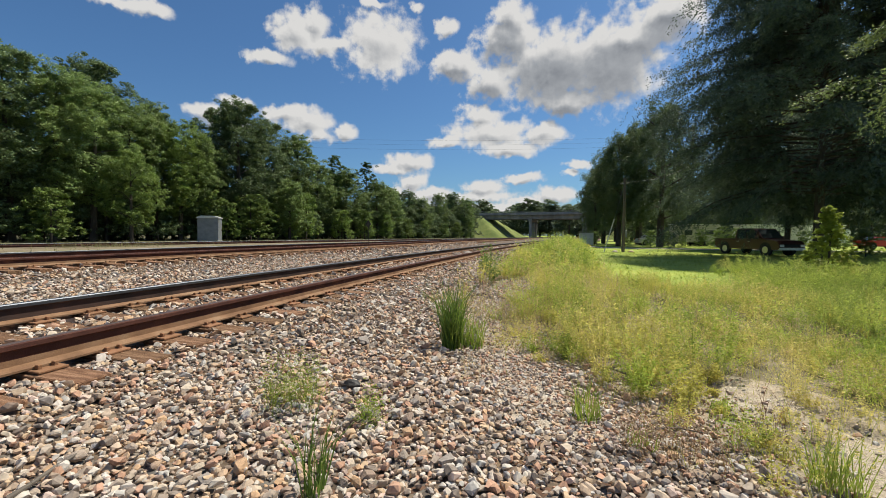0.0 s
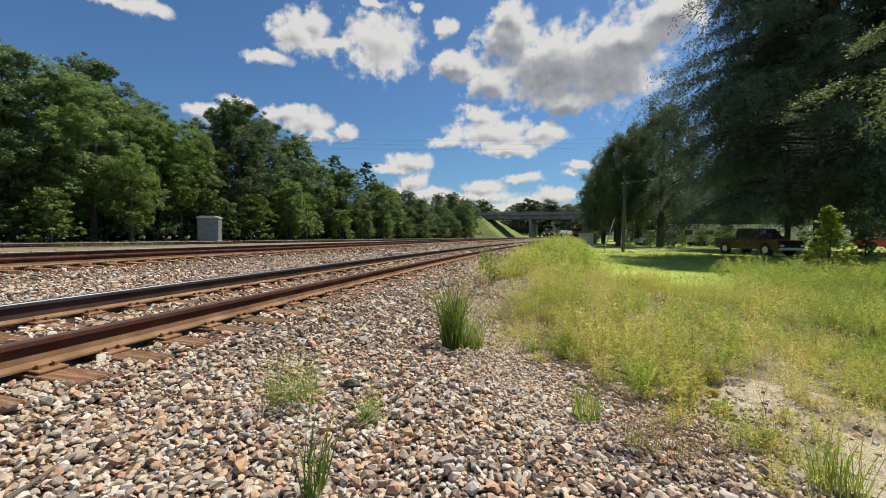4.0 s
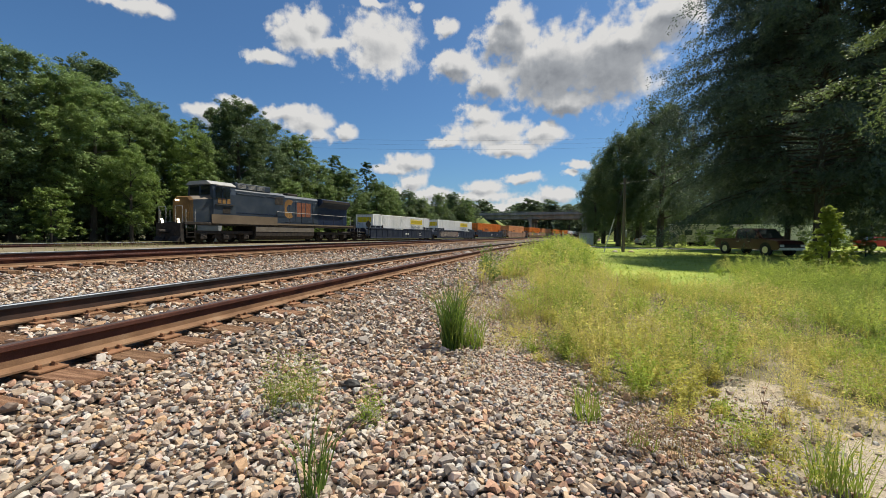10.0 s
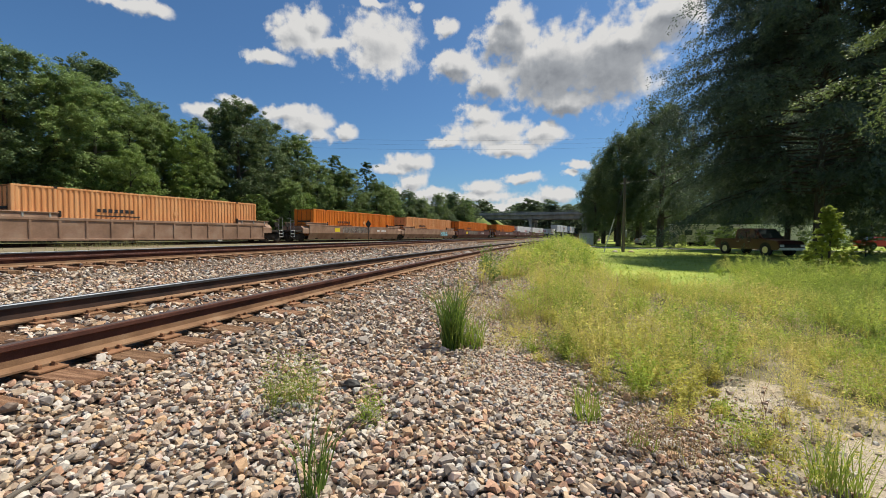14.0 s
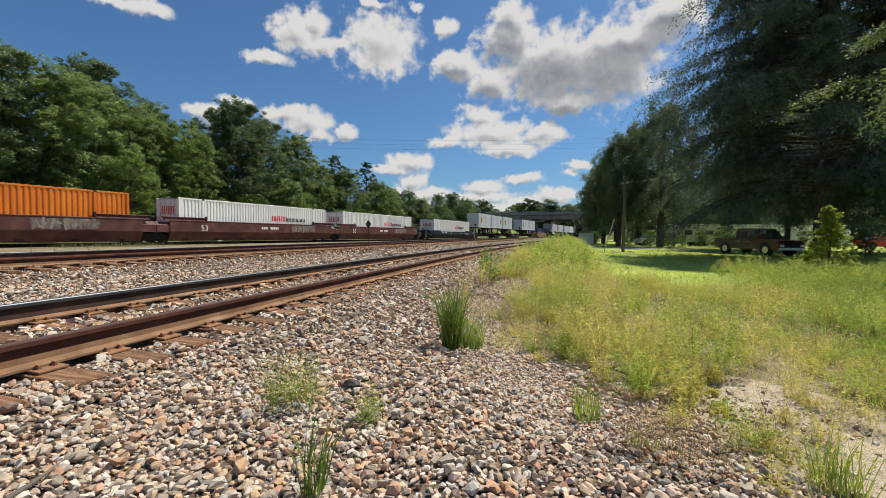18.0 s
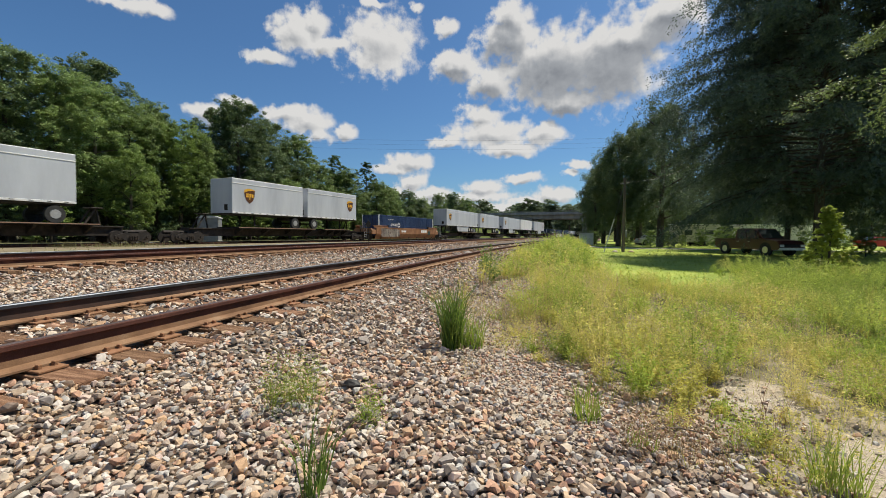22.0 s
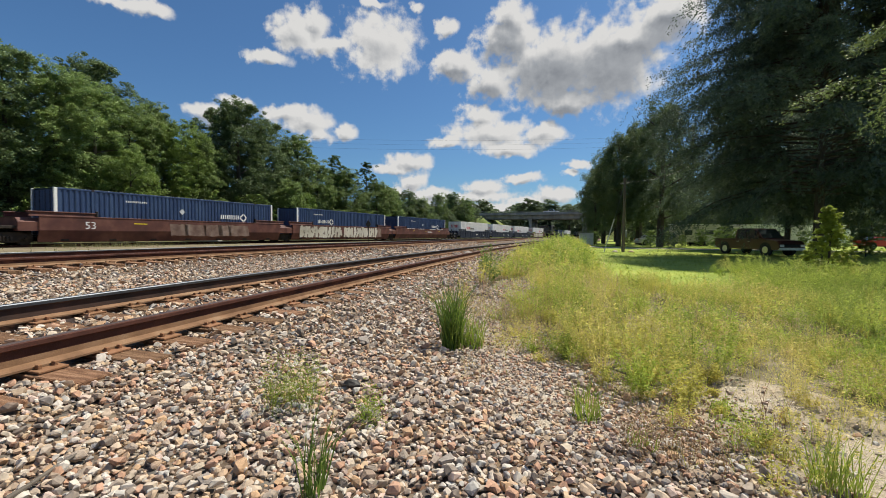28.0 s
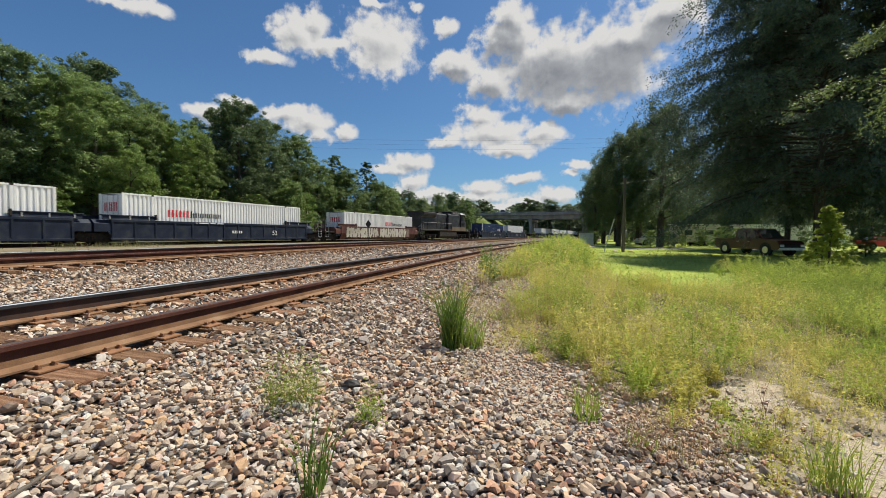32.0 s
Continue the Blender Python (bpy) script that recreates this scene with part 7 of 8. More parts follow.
    part("engine_hood", bm, M_LOCO, lo, "faded blue engine hood")
    for i in range(6):
        for out in (1, -1):
            bm = bmesh.new()
            y0 = 13.2 + i * 0.80
            box(bm, *sorted((out * 0.975, out * 1.0)), y0, y0 + 0.66, 1.85, 3.95, 0.008)
            part("hood_door", bm, M_LOCO, lo)
    bm = bmesh.new()
    box(bm, -0.5, 0.5, 14.2, 15.6, 4.42, 4.72, 0.05)
    part("exhaust", bm, M_STEEL, lo)
    bm = bmesh.new()
    ring = 18
    for i in range(ring):
        a0, a1 = math.radians(55 + 250 * i / ring), math.radians(55 + 250 * (i + 1) / ring)
        f = bm.faces.new([bm.verts.new((1.004, 13.95 + math.cos(a) * r, 3.15 + math.sin(a) * r * 1.15)) for a, r in ((a0, 0.80), (a1, 0.80), (a1, 0.36), (a0, 0.36))])
        f.normal_update()
        if f.normal.x < 0:
            f.normal_flip()
    part("lettering_shape", bm, M_LOCO_GOLD, lo, "worn gold lettering shape")
    bm = bmesh.new()
    for y0, y1 in ((14.95, 15.5), (15.6, 16.1), (16.2, 16.9)):
        plate(bm, y0, y1, 2.45, 3.85, 1.004)
    part("lettering_shape", bm, M_LOCO_RED, lo, "worn orange lettering shapes")
    # radiator section, flared at the top
    bm = bmesh.new()
    prism(bm, [(-0.98, 1.62), (0.98, 1.62), (0.98, 3.55), (1.46, 3.98), (1.50, 4.36), (1.30, 4.44), (-1.30, 4.44), (-1.50, 4.36), (-1.46, 3.98), (-0.98, 3.55)], 18.1, 22.95)
    part("radiator_hood", bm, M_LOCO_DARK, lo, "dark blue radiator hood")
    for out in (1, -1):
        bm = bmesh.new()
        box(bm, *sorted((out * 1.47, out * 1.515)), 18.3, 22.8, 4.06, 4.34, 0.01)
        part("radiator_screen", bm, M_STEEL, lo)
    # handrails along the walkway
    for out in (1, -1):
        bm = bmesh.new()
        tube(bm, (out * 1.46, 11.9, 2.78), (out * 1.46, 23.3, 2.72), 0.022, n=6)
        part("side_handrail", bm, M_LOCO_ROOF, lo, "pale side handrail")
        for i in range(8):
            y = 11.9 + i * 1.62
            bm = bmesh.new()
            tube(bm, (out * 1.47, y, 1.6), (out * 1.46, y, 2.78), 0.02, n=6)
            part("handrail_post", bm, M_STEEL, lo)
    # tank and running gear
    bm = bmesh.new()
    prism(bm, [(-1.20, 0.22), (1.20, 0.22), (1.44, 0.55), (1.44, 1.38), (-1.44, 1.38), (-1.44, 0.55)], 9.5, 16.9)
    part("fuel_tank", bm, M_STEEL, lo)
    bm = bmesh.new()
    box(bm, 1.44, 1.47, 9.5, 16.9, 0.91, 1.36, 0.008)
    part("tank_cover", bm, M_TANK, lo, "dusty pale tank cover")
    for yc in (6.7, 20.3):
        b = truck(lo, yc, (-2.0, 0.0, 2.0))
        for out in (1, -1):
            bm = bmesh.new()
            box(bm, *sorted((out * 1.08, out * 1.22)), -2.7, 2.7, 0.66, 0.95, 0.03)
            for k in (-2.0, 0.0, 2.0):
                box(bm, *sorted((out * 1.08, out * 1.26)), k - 0.28, k + 0.28, 0.28, 0.80, 0.04)
                tube(bm, (out * 1.2, k - 0.75, 0.92), (out * 1.24, k + 0.2, 0.45), 0.05, n=6)
            part("truck_frame", bm, M_STEEL, b)
    return lo


# ---- the train put together ----
def ride(ob, p, z=0.0, flip=False):
    KEYED.append((ob, p, z, flip))
    return ob


def build_train():
    loco = locomotive()
    ride(loco, 49.8)
    second = copy_thing(loco, Matrix.Identity(4))
    tagged(second, "grimy dark diesel locomotive running backwards in mid-train", "locomotive")
    for o in second.children:
        if o.name.startswith(("headlight", "ditch_light")):
            o.data = o.data.copy()
            o.data.materials[0] = M_HUB
            del o["label"]
    for o in second.children_recursive:
        if o.type == "MESH" and o.data.materials and o.data.materials[0] in (M_LOCO, M_LOCO_DARK, M_LOCO_GOLD, M_LOCO_RED):
            o.data = o.data.copy()
            o.data.materials[0] = M_LOCO_BLACK
    ride(second, 651.8, 0.0, True)
    pattern = {c: container_pattern(c) for c in PAINT}
    fresh = dict.fromkeys(PAINT, True)
    # container front, colour, marking, label; wagon kind, paint, dress, leads, trails
    B, S = "ribbed", "smooth"
    units = [
        (77.7, "white", "yellow_panel", B, M_BLUE_CAR, "blue", True, False), (97.2, "white", "yellow_panel", B, M_BLUE_CAR, "blue_tagged", False, False),
        (117.3, "orange", "bar_sign", B, M_BLUE_CAR, "blue", False, True), (140.8, "peach", "bar_sign", B, M_TAN_CAR, "", True, True),
        (164.3, "orange", "bar_sign", S, M_TAN_CAR, "brown", True, False), (183.9, "peach", "bar_sign", S, M_TAN_CAR, "tagged_blue_paint", False, False),
        (204.1, "orange", "bar_sign", S, M_BROWN_CAR, "brown", False, True), (227.7, "orange", "bar_sign", S, M_BROWN_CAR, "brown_53", True, False),
        (247.2, "white", "red_black", S, M_BROWN_CAR, "brown_53", False, False), (266.4, "white", "red_black", S, M_BROWN_CAR, "brown_53", False, True),
        (290.4, "white", "red_black", "shallow", M_BLUE_CAR, "blue_low", True, True), (371.4, "navy", "diamond_front", S, M_YELLOW_CAR, "ochre", True, True),
        (484.6, "navy", "diamond", S, M_BROWN_CAR, "brown_smear", True, False), (503.9, "navy", "diamond_front", S, M_BROWN_CAR, "brown_tagged", False, False),
        (523.4, "navy", "diamond", S, M_BROWN_CAR, "brown_bars", False, True), (546.9, "white", "red_black_front", B, M_BLUE_CAR, "blue", True, False),
        (566.4, "white", "red_black", B, M_BLUE_CAR, "blue", False, False), (586.0, "white", "red_black_front", B, M_BLUE_CAR, "blue", False, True),
        (609.2, "white", "red_black", S, M_BROWN_CAR, "brown_tagged", True, True), (657.0, "navy", "diamond", B, M_BLUE_CAR, "blue", True, False),
        (677.2, "white", "", B, M_BLUE_CAR, "blue", False, True), (719.8, "white", "", B, M_BLUE_CAR, "blue", True, False), (739.8, "white", "", B, M_BLUE_CAR, "blue", False, False),
        (759.8, "white", "", B, M_BLUE_CAR, "blue", False, True), (783.2, "white", "", B, M_BLUE_CAR, "blue", True, False), (803.2, "white", "", B, M_BLUE_CAR, "blue", False, True)]
    names = {M_BLUE_CAR: "dark blue", M_BROWN_CAR: "red-brown", M_TAN_CAR: "faded tan", M_YELLOW_CAR: "ochre-brown"}
    clabel = {"white": "white corrugated freight container riding in a well wagon", "orange": "bright orange corrugated freight container riding in a well wagon",
              "peach": "faded pale orange corrugated freight container in a well wagon", "navy": "navy blue corrugated container with white corner posts"}
    for p, colour, mark, kind, paint, dress, lead, trail in units:
        base = pattern[colour]
        if fresh[colour]:
            fresh[colour] = False
            REAR_OF[colour] = base
        c = copy_thing(base, Matrix.Identity(4))
        c.name = "freight_container"
        tagged(c, clabel[colour], "container", "containers on the train")
        if mark:
            dress_container(c, mark)
        ride(c, p, 0.44)
        tag = ", sprayed with graffiti" if "tagged" in dress else ""
        car = well_wagon(kind, paint, lead=lead, trail=trail, label=f"{names[paint]} {kind}-sided well wagon with a container{tag}")
        if dress:
            dress_wagon(car, dress)
        ride(car, p)
    for base in pattern.values():
        for o in (*base.children, base):
            bpy.data.objects.remove(o)
    grey = "silver box trailer with a brown shield emblem"
    trailers = [(312.1, 8.0, M_TRAILER, (1.0,), False, None, 1.75, grey), (320.85, 8.15, M_TRAILER, (1.0,), True, None, 7.25, grey), (330.4, 8.2, M_TRAILER, (1.0,), False, None, 1.75, grey),
                (349.4, 8.2, M_TRAILER, (1.0,), False, None, 1.75, grey), (358.3, 8.2, M_TRAILER, (1.0,), True, None, 7.0, grey),
                (393.1, 15.9, M_TRAILER, (3.2, 4.5), False, (4.8, 10.8), 1.6, grey + " and side skirts"), (410.85, 13.25, M_TRAILER, (2.6, 3.9), False, None, 1.6, grey),
                (428.2, 15.9, M_TRAILER, (5.2, 6.5), False, (5.0, 9.6), 1.9, grey + " and side skirts"), (445.5, 14.1, M_TRAILER_WHITE, (2.6, 3.9), False, None, None, "plain white box trailer on a spine wagon"),
                (463.2, 15.9, M_TRAILER, (3.2, 4.5), True, (5.6, 11.5), 14.2, grey + " and side skirts")]
    for p, ln, mat, axles, rev, skirt, emb, lab in trailers:
        ride(road_trailer(ln, mat, axles, rev, skirt, emb, lab), p)
    lab = "dark rusty spine wagon carrying road trailers"
    for p, ln, pads, bx in ((312.2, 13.4, ((5.4, 11.6),), 4.6), (328.0, 13.0, ((-1.0, -0.2), (6.9, 11.8)), 6.0), (346.8, 20.0, ((3.2, 12.6), (14.0, 18.5)), None), (394.0, 14.4, ((6.4, 14.9),), 12.6),
                            (411.5, 13.2, ((4.0, 12.4),), 12.0), (428.8, 14.0, ((4.8, 13.4),), None), (446.4, 13.2, ((4.0, 12.6),), None), (463.6, 13.6, ((0.6, 9.5),), None)):
        ride(spine_wagon(ln, pads, bx, lab), p)
    # a low flat wagon far back in the train
    ride(spine_wagon(14.0, ((1.0, 6.0), (8.0, 13.0)), 9.0, "low empty spine wagon in the train"), 700.0)


build_train()


# seconds, and by how many metres the train is ahead of an even pace
PACE = ((0, 1.2), (0.1, 1.2), (0.3, 1.2), (1, 1.2), (4, 1.2), (8, 1.2), (9, 1.2), (10, 1.2), (11, 1.3), (12, 0.25), (13, 0.28), (14, 0.85), (15.5, 0.9), (17, 1.05), (18, 0.2), (19, 0.05), (20, 0.95), (21, 0.02),
        (22, 0.03), (23, 0.4), (24, -0.08), (25, 0.15), (28, 0.35), (29, 0.2), (30, 0.25), (31, 0.3), (31.7, 0.33), (31.9, 0.35), (32, 0.35))


def motions():
    for ob, p, z, flip in KEYED:
        rows = []
        for t, ahead in PACE:
            x, y, h = track_point(3, p - SPEED * (t - 9.0) - ahead)
            rows.append((t, Matrix.Translation((x, y, z + TRACKS[3][4])) @ Matrix.Rotation(math.pi * flip - h, 4, "Z")))
        walk(ob, rows)
    for ob, rows in MOVERS:
        walk(ob, rows)


# ---- weeds and grass ----
M_GRASS = material("field_grass", [(0.36, 0.40, 0.07), (0.48, 0.48, 0.11), (0.58, 0.52, 0.19)], 0.6, 0, 0.6, 0.0, 4, 0.2, spec=0.3, island_tint=0.30, translucent=0.5)
M_GREEN = material("fresh_blades", [(0.22, 0.31, 0.045), (0.34, 0.42, 0.075)], 0.5, 0, 1.2, 0.0, 6, 0.2, spec=0.4, island_tint=0.28, translucent=0.5)
M_STRIP_GRASS = material("dull_strip_grass", [(0.20, 0.19, 0.08), (0.28, 0.27, 0.11)], 0.7, 0, 0.6, 0.0, 4, 0.2, island_tint=0.3, translucent=0.3)
M_STRAW = material("dry_stalks", [(0.50, 0.39, 0.19), (0.64, 0.53, 0.30)], 0.8, 0, 2, 0.0, 8, 0.2, island_tint=0.25, translucent=0.2)
M_LAWN = material("mown_lawn", [(0.25, 0.33, 0.05), (0.34, 0.41, 0.075), (0.42, 0.46, 0.10)], 0.6, 0, 0.35, 0.0, 6, 0.2, spec=0.3, island_tint=0.2, translucent=0.5)
M_HERB = material("herb_leaves", [(0.27, 0.36, 0.055), (0.39, 0.47, 0.08), (0.50, 0.54, 0.13)], 0.6, 0, 0.7, 0.0, 5, 0.2, spec=0.3, island_tint=0.30, translucent=0.56)
M_WEED = material("weed_leaves", [(0.44, 0.44, 0.085), (0.59, 0.54, 0.14), (0.68, 0.58, 0.24)], 0.6, 0, 0.8, 0.0, 5, 0.2, spec=0.3, island_tint=0.30, translucent=0.56)


M_TUFT = material("deep_green_blades", [(0.13, 0.21, 0.04), (0.20, 0.29, 0.055)], 0.5, 0, 1.2, 0.0, 6, 0.2, spec=0.4, island_tint=0.28, translucent=0.45)
M_OLIVE = material("olive_herb_leaves", [(0.19, 0.26, 0.048), (0.30, 0.37, 0.066), (0.41, 0.46, 0.095)], 0.6, 0, 0.7, 0.0, 5, 0.2, spec=0.3, island_tint=0.30, translucent=0.56)
M_WILT = material("wilted_weed", [(0.16, 0.085, 0.050), (0.27, 0.16, 0.085), (0.33, 0.26, 0.11)], 0.75, 0, 2.0, 0.0, 6, 0.2, island_tint=0.3, translucent=0.3)
M_SEED = material("ripe_seed_grass", [(0.46, 0.34, 0.17), (0.58, 0.46, 0.22), (0.55, 0.50, 0.20)], 0.7, 0, 0.9, 0.0, 6, 0.2, island_tint=0.25, translucent=0.45)
M_FLOWER = material("small_yellow_flowers", [(0.75, 0.58, 0.05), (0.82, 0.72, 0.20)], 0.6, 0, 2.0, 0.0, 6, 0.1, island_tint=0.1, translucent=0.3)


def blades(rng, x, y, height, width, lean, lift=0.0):
    """Bent, tapered blades of grass, two quads each, rooted on the ground."""
    n = len(x)
    z = ground_z(x, y) - 0.01 + lift
    a = rng.uniform(0, math.tau, n)
    side = np.stack([np.cos(a), np.sin(a), np.zeros(n)], 1) * (width * rng.uniform(0.6, 1.3, n))[:, None] * 0.5
    b = rng.uniform(0, math.tau, n)
    tilt = lean * rng.uniform(0.2, 1.2, n)
    out = np.stack([np.cos(b), np.sin(b), np.zeros(n)], 1)
    p0 = np.stack([x, y, z], 1)
    p1 = p0 + out * (height * tilt * 0.35)[:, None]
    p1[:, 2] += height * 0.58
    p2 = p0 + out * (height * tilt)[:, None]
    p2[:, 2] += height * (1 - 0.35 * tilt)
    q1 = np.stack([p0 - side, p0 + side, p1 + side * 0.75, p1 - side * 0.75], 1)
    q2 = np.stack([p1 - side * 0.75, p1 + side * 0.75, p2 + side * 0.08, p2 - side * 0.08], 1)
    return np.concatenate([q1, q2])


def patchy(x, y, f, seed):
    """A smooth pattern between 0 and 1."""
    r = np.random.default_rng(seed)
    v = np.zeros_like(x)
    for i in range(7):
        k, ph = r.normal(size=2) * f * (1 + 0.5 * i), r.uniform(0, 6.28)
        v += np.sin(k[0] * x + k[1] * y + ph) / (1 + 0.35 * i)
    return 1 / (1 + np.exp(-1.1 * v))


# limits plants and stones to the angle that the camera sees
def in_camera_view(x, y, far):
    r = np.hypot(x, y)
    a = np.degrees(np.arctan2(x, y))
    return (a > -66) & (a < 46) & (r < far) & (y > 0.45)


def scatter(rng, x0, x1, y0, y1, per_m2, keep):
    n = int((x1 - x0) * (y1 - y0) * per_m2)
    x, y = rng.uniform(x0, x1, n), rng.uniform(y0, y1, n)
    ok = in_camera_view(x, y, 95) & (rng.uniform(0, 1, n) < keep(x, y))
    return x[ok], y[ok]


def stony_gap(x, y):
    """1 on the strip of stones that runs into the weeds."""
    return np.exp(-(((x + 0.52) / 0.42) ** 2 + ((y - 8.3) / 2.3) ** 2) ** 2)


def sight_lane(x, y):
    """1 in the lane kept free of tall plants, so the camera sees the strip of stones."""
    return np.exp(-(((x + 0.39) / 0.36) ** 2 + ((y - 7.7) / 1.9) ** 2) ** 2)


def bare(x, y):
    """1 on the sandy patch by the gravel."""
    return 0.8 * np.exp(-(((x - 1.75) / 0.34) ** 2 + ((y - 2.5) / 0.6) ** 2)) + 1.0 * np.exp(-(((x - 1.50) / 0.36) ** 2 + ((y - 3.55) / 0.34) ** 2)) + 0.6 * np.exp(-(((x - 1.25) / 0.30) ** 2 + ((y - 5.9) / 0.24) ** 2)) + stony_gap(x, y)


def field_cover(x, y):
    e = x - near_edge(y)
    thin = smooth(-0.22, 0.28, e + 0.5 * (patchy(x, y, 2.2, 3) - 0.5))
    thin = np.maximum(thin, left_patch(x, y))
    return thin * (0.52 + 0.48 * smooth(2.3, 3.2, y)) * (0.45 + 0.55 * patchy(x, y, 1.3, 4)) * (1 - np.clip(bare(x, y) * 1.1, 0, 0.74)) * (1 - 0.9 * stony_gap(x, y))


def left_patch(x, y):
    """Thin dry grass that reaches into the gravel round the tall tuft."""
    return 0.85 * np.exp(-(((x + 0.80) / 0.75) ** 2 + ((y - 6.2) / 1.5) ** 2)) * patchy(x, y, 2.6, 51) + 0.75 * np.exp(-(((x + 1.65) / 0.45) ** 2 + ((y - 6.7) / 0.7) ** 2))


def shade_lawn(x, y):
    """The mown part: 1 on the lawn, 0 in the rough field."""
    return smooth(9.2, 11.2, y - 0.10 * np.clip(x, 0, 60) + 0.6 * np.sin(x * 1.7)) * smooth(1.0, 2.2, x)


def build_field():
    rng = np.random.default_rng(21)
    quads = []
    for x0, x1, y0, y1, dens, h, w in ((-0.6, 7, 1.6, 6.0, 700, 0.12, 0.0030), (-2, 14, 5.5, 12, 130, 0.20, 0.0050), (-2.5, 24, 11, 20, 50, 0.24, 0.010)):
        x, y = scatter(rng, x0, x1, y0, y1, dens, lambda x, y: field_cover(x, y) * (1 - 0.97 * shade_lawn(x, y)))
        hh = h * rng.uniform(0.35, 1.25, len(x)) * (0.55 + 0.9 * patchy(x, y, 1.7, 8))
        quads.append(blades(rng, x, y, hh, np.full(len(x), w), 0.75))
    ob = quads_object("field_grass", np.concatenate(quads), M_GRASS)
    tagged(ob, "yellow-green wild grass growing in patches over the field", "grass", kind="stuff")
    quads = []
    for x0, x1, y0, y1, dens, h, w in ((-0.6, 7, 1.6, 6.0, 90, 0.22, 0.005), (-2, 14, 5.5, 12, 60, 0.32, 0.008), (-2.5, 24, 11, 24, 40, 0.35, 0.016)):
        x, y = scatter(rng, x0, x1, y0, y1, dens, lambda x, y: field_cover(x, y) * patchy(x, y, 0.9, 6) * (1 - 0.97 * shade_lawn(x, y)))
        hh = h * rng.uniform(0.4, 1.3, len(x))
        quads.append(blades(rng, x, y, hh, np.full(len(x), w), 0.6))
    ob = quads_object("field_grass", np.concatenate(quads), M_GREEN)
    tagged(ob, "taller fresh green grass blades among the field grass", "grass", kind="stuff")
    # dry seed stalks
    quads = []
    for x0, x1, y0, y1, dens, h, w in ((-0.6, 7, 1.6, 6.0, 40, 0.28, 0.0025), (-2, 14, 5.5, 12, 26, 0.38, 0.004), (-2.5, 20, 11, 20, 8, 0.42, 0.008)):
        x, y = scatter(rng, x0, x1, y0, y1, dens, lambda x, y: field_cover(x, y) * patchy(x, y, 0.8, 9) * (1 - sight_lane(x, y)) * (1 - shade_lawn(x, y)))
        quads.append(blades(rng, x, y, h * rng.uniform(0.5, 1.3, len(x)), np.full(len(x), w), 0.45))
    ob = quads_object("dry_grass_stalks", np.concatenate(quads), M_STRAW)
    tagged(ob, "straw-coloured dry seed stalks in the field", "grass", kind="stuff")
    # a stand of ripe seed grass behind the gravel's edge
    rows = []
    for x0, x1, y0, y1, dens, h, w in ((-0.9, 1.6, 4.2, 7.5, 420, 0.38, 0.0030), (-1.5, 3.0, 7.0, 12.5, 220, 0.48, 0.0050)):
        x, y = scatter(rng, x0, x1, y0, y1, dens, lambda x, y: np.clip(1.3 * field_cover(x, y), 0, 1) * patchy(x, y, 1.1, 71) * smooth(2.4, 0.8, x - near_edge(y)) * (1 - sight_lane(x, y)) * (1 - shade_lawn(x, y)))
        hh = h * rng.uniform(0.55, 1.3, len(x))
        rows.append(blades(rng, x, y, hh, np.full(len(x), w), 0.42))
        # the ripe heads, short and wide, at the top of every other stalk
        k = rng.uniform(0, 1, len(x)) < 0.5
        rows.append(blades(rng, x[k] + rng.normal(0, 0.03, k.sum()), y[k] + rng.normal(0, 0.03, k.sum()), hh[k] * 0.28, np.full(k.sum(), w * 2.6), 0.8, hh[k] * 0.72))
    tagged(quads_object("seed_grass", np.concatenate(rows), M_SEED), "ripe tan seed grass standing among the weeds", "grass", kind="stuff")
    # mown lawn
    x, y = scatter(rng, 0, 40, 9, 60, 34, lambda x, y: shade_lawn(x, y) * np.clip(30 / y, 0.15, 1) * 0.9)
    ob = quads_object("lawn_grass", blades(rng, x, y, 0.06 * rng.uniform(0.5, 1.5, len(x)), np.full(len(x), 0.03), 0.9), M_LAWN)
    tagged(ob, "short mown bright green lawn grass", "lawn", kind="stuff")


def weed_patch(name, label, rng, pts, height, leaf, per, mat=None):
    """Leafy weeds: stalks with small leaves along them, as one growth."""
    x, y = pts[:, 0], pts[:, 1]
    n = len(x)
    z = ground_z(x, y)
    hh = height * rng.uniform(0.5, 1.25, n)
    st = blades(rng, x, y, hh, np.full(n, leaf * 0.16), 0.35)
    t = rng.uniform(0.15, 1.05, (n, per)) ** 0.8
    c = np.stack([np.repeat(x, per), np.repeat(y, per), (z[:, None] + hh[:, None] * t).ravel()], 1)
    c[:, :2] += rng.normal(size=(n * per, 2)) * (height * 0.16)
    lv = leaf_cloud(rng, c, np.full(len(c), leaf), 1, leaf * 0.5)
    ob = quads_object(name, np.concatenate([st, lv]), mat or M_WEED)
    tagged(ob, label, "weeds", kind="stuff")
    return ob


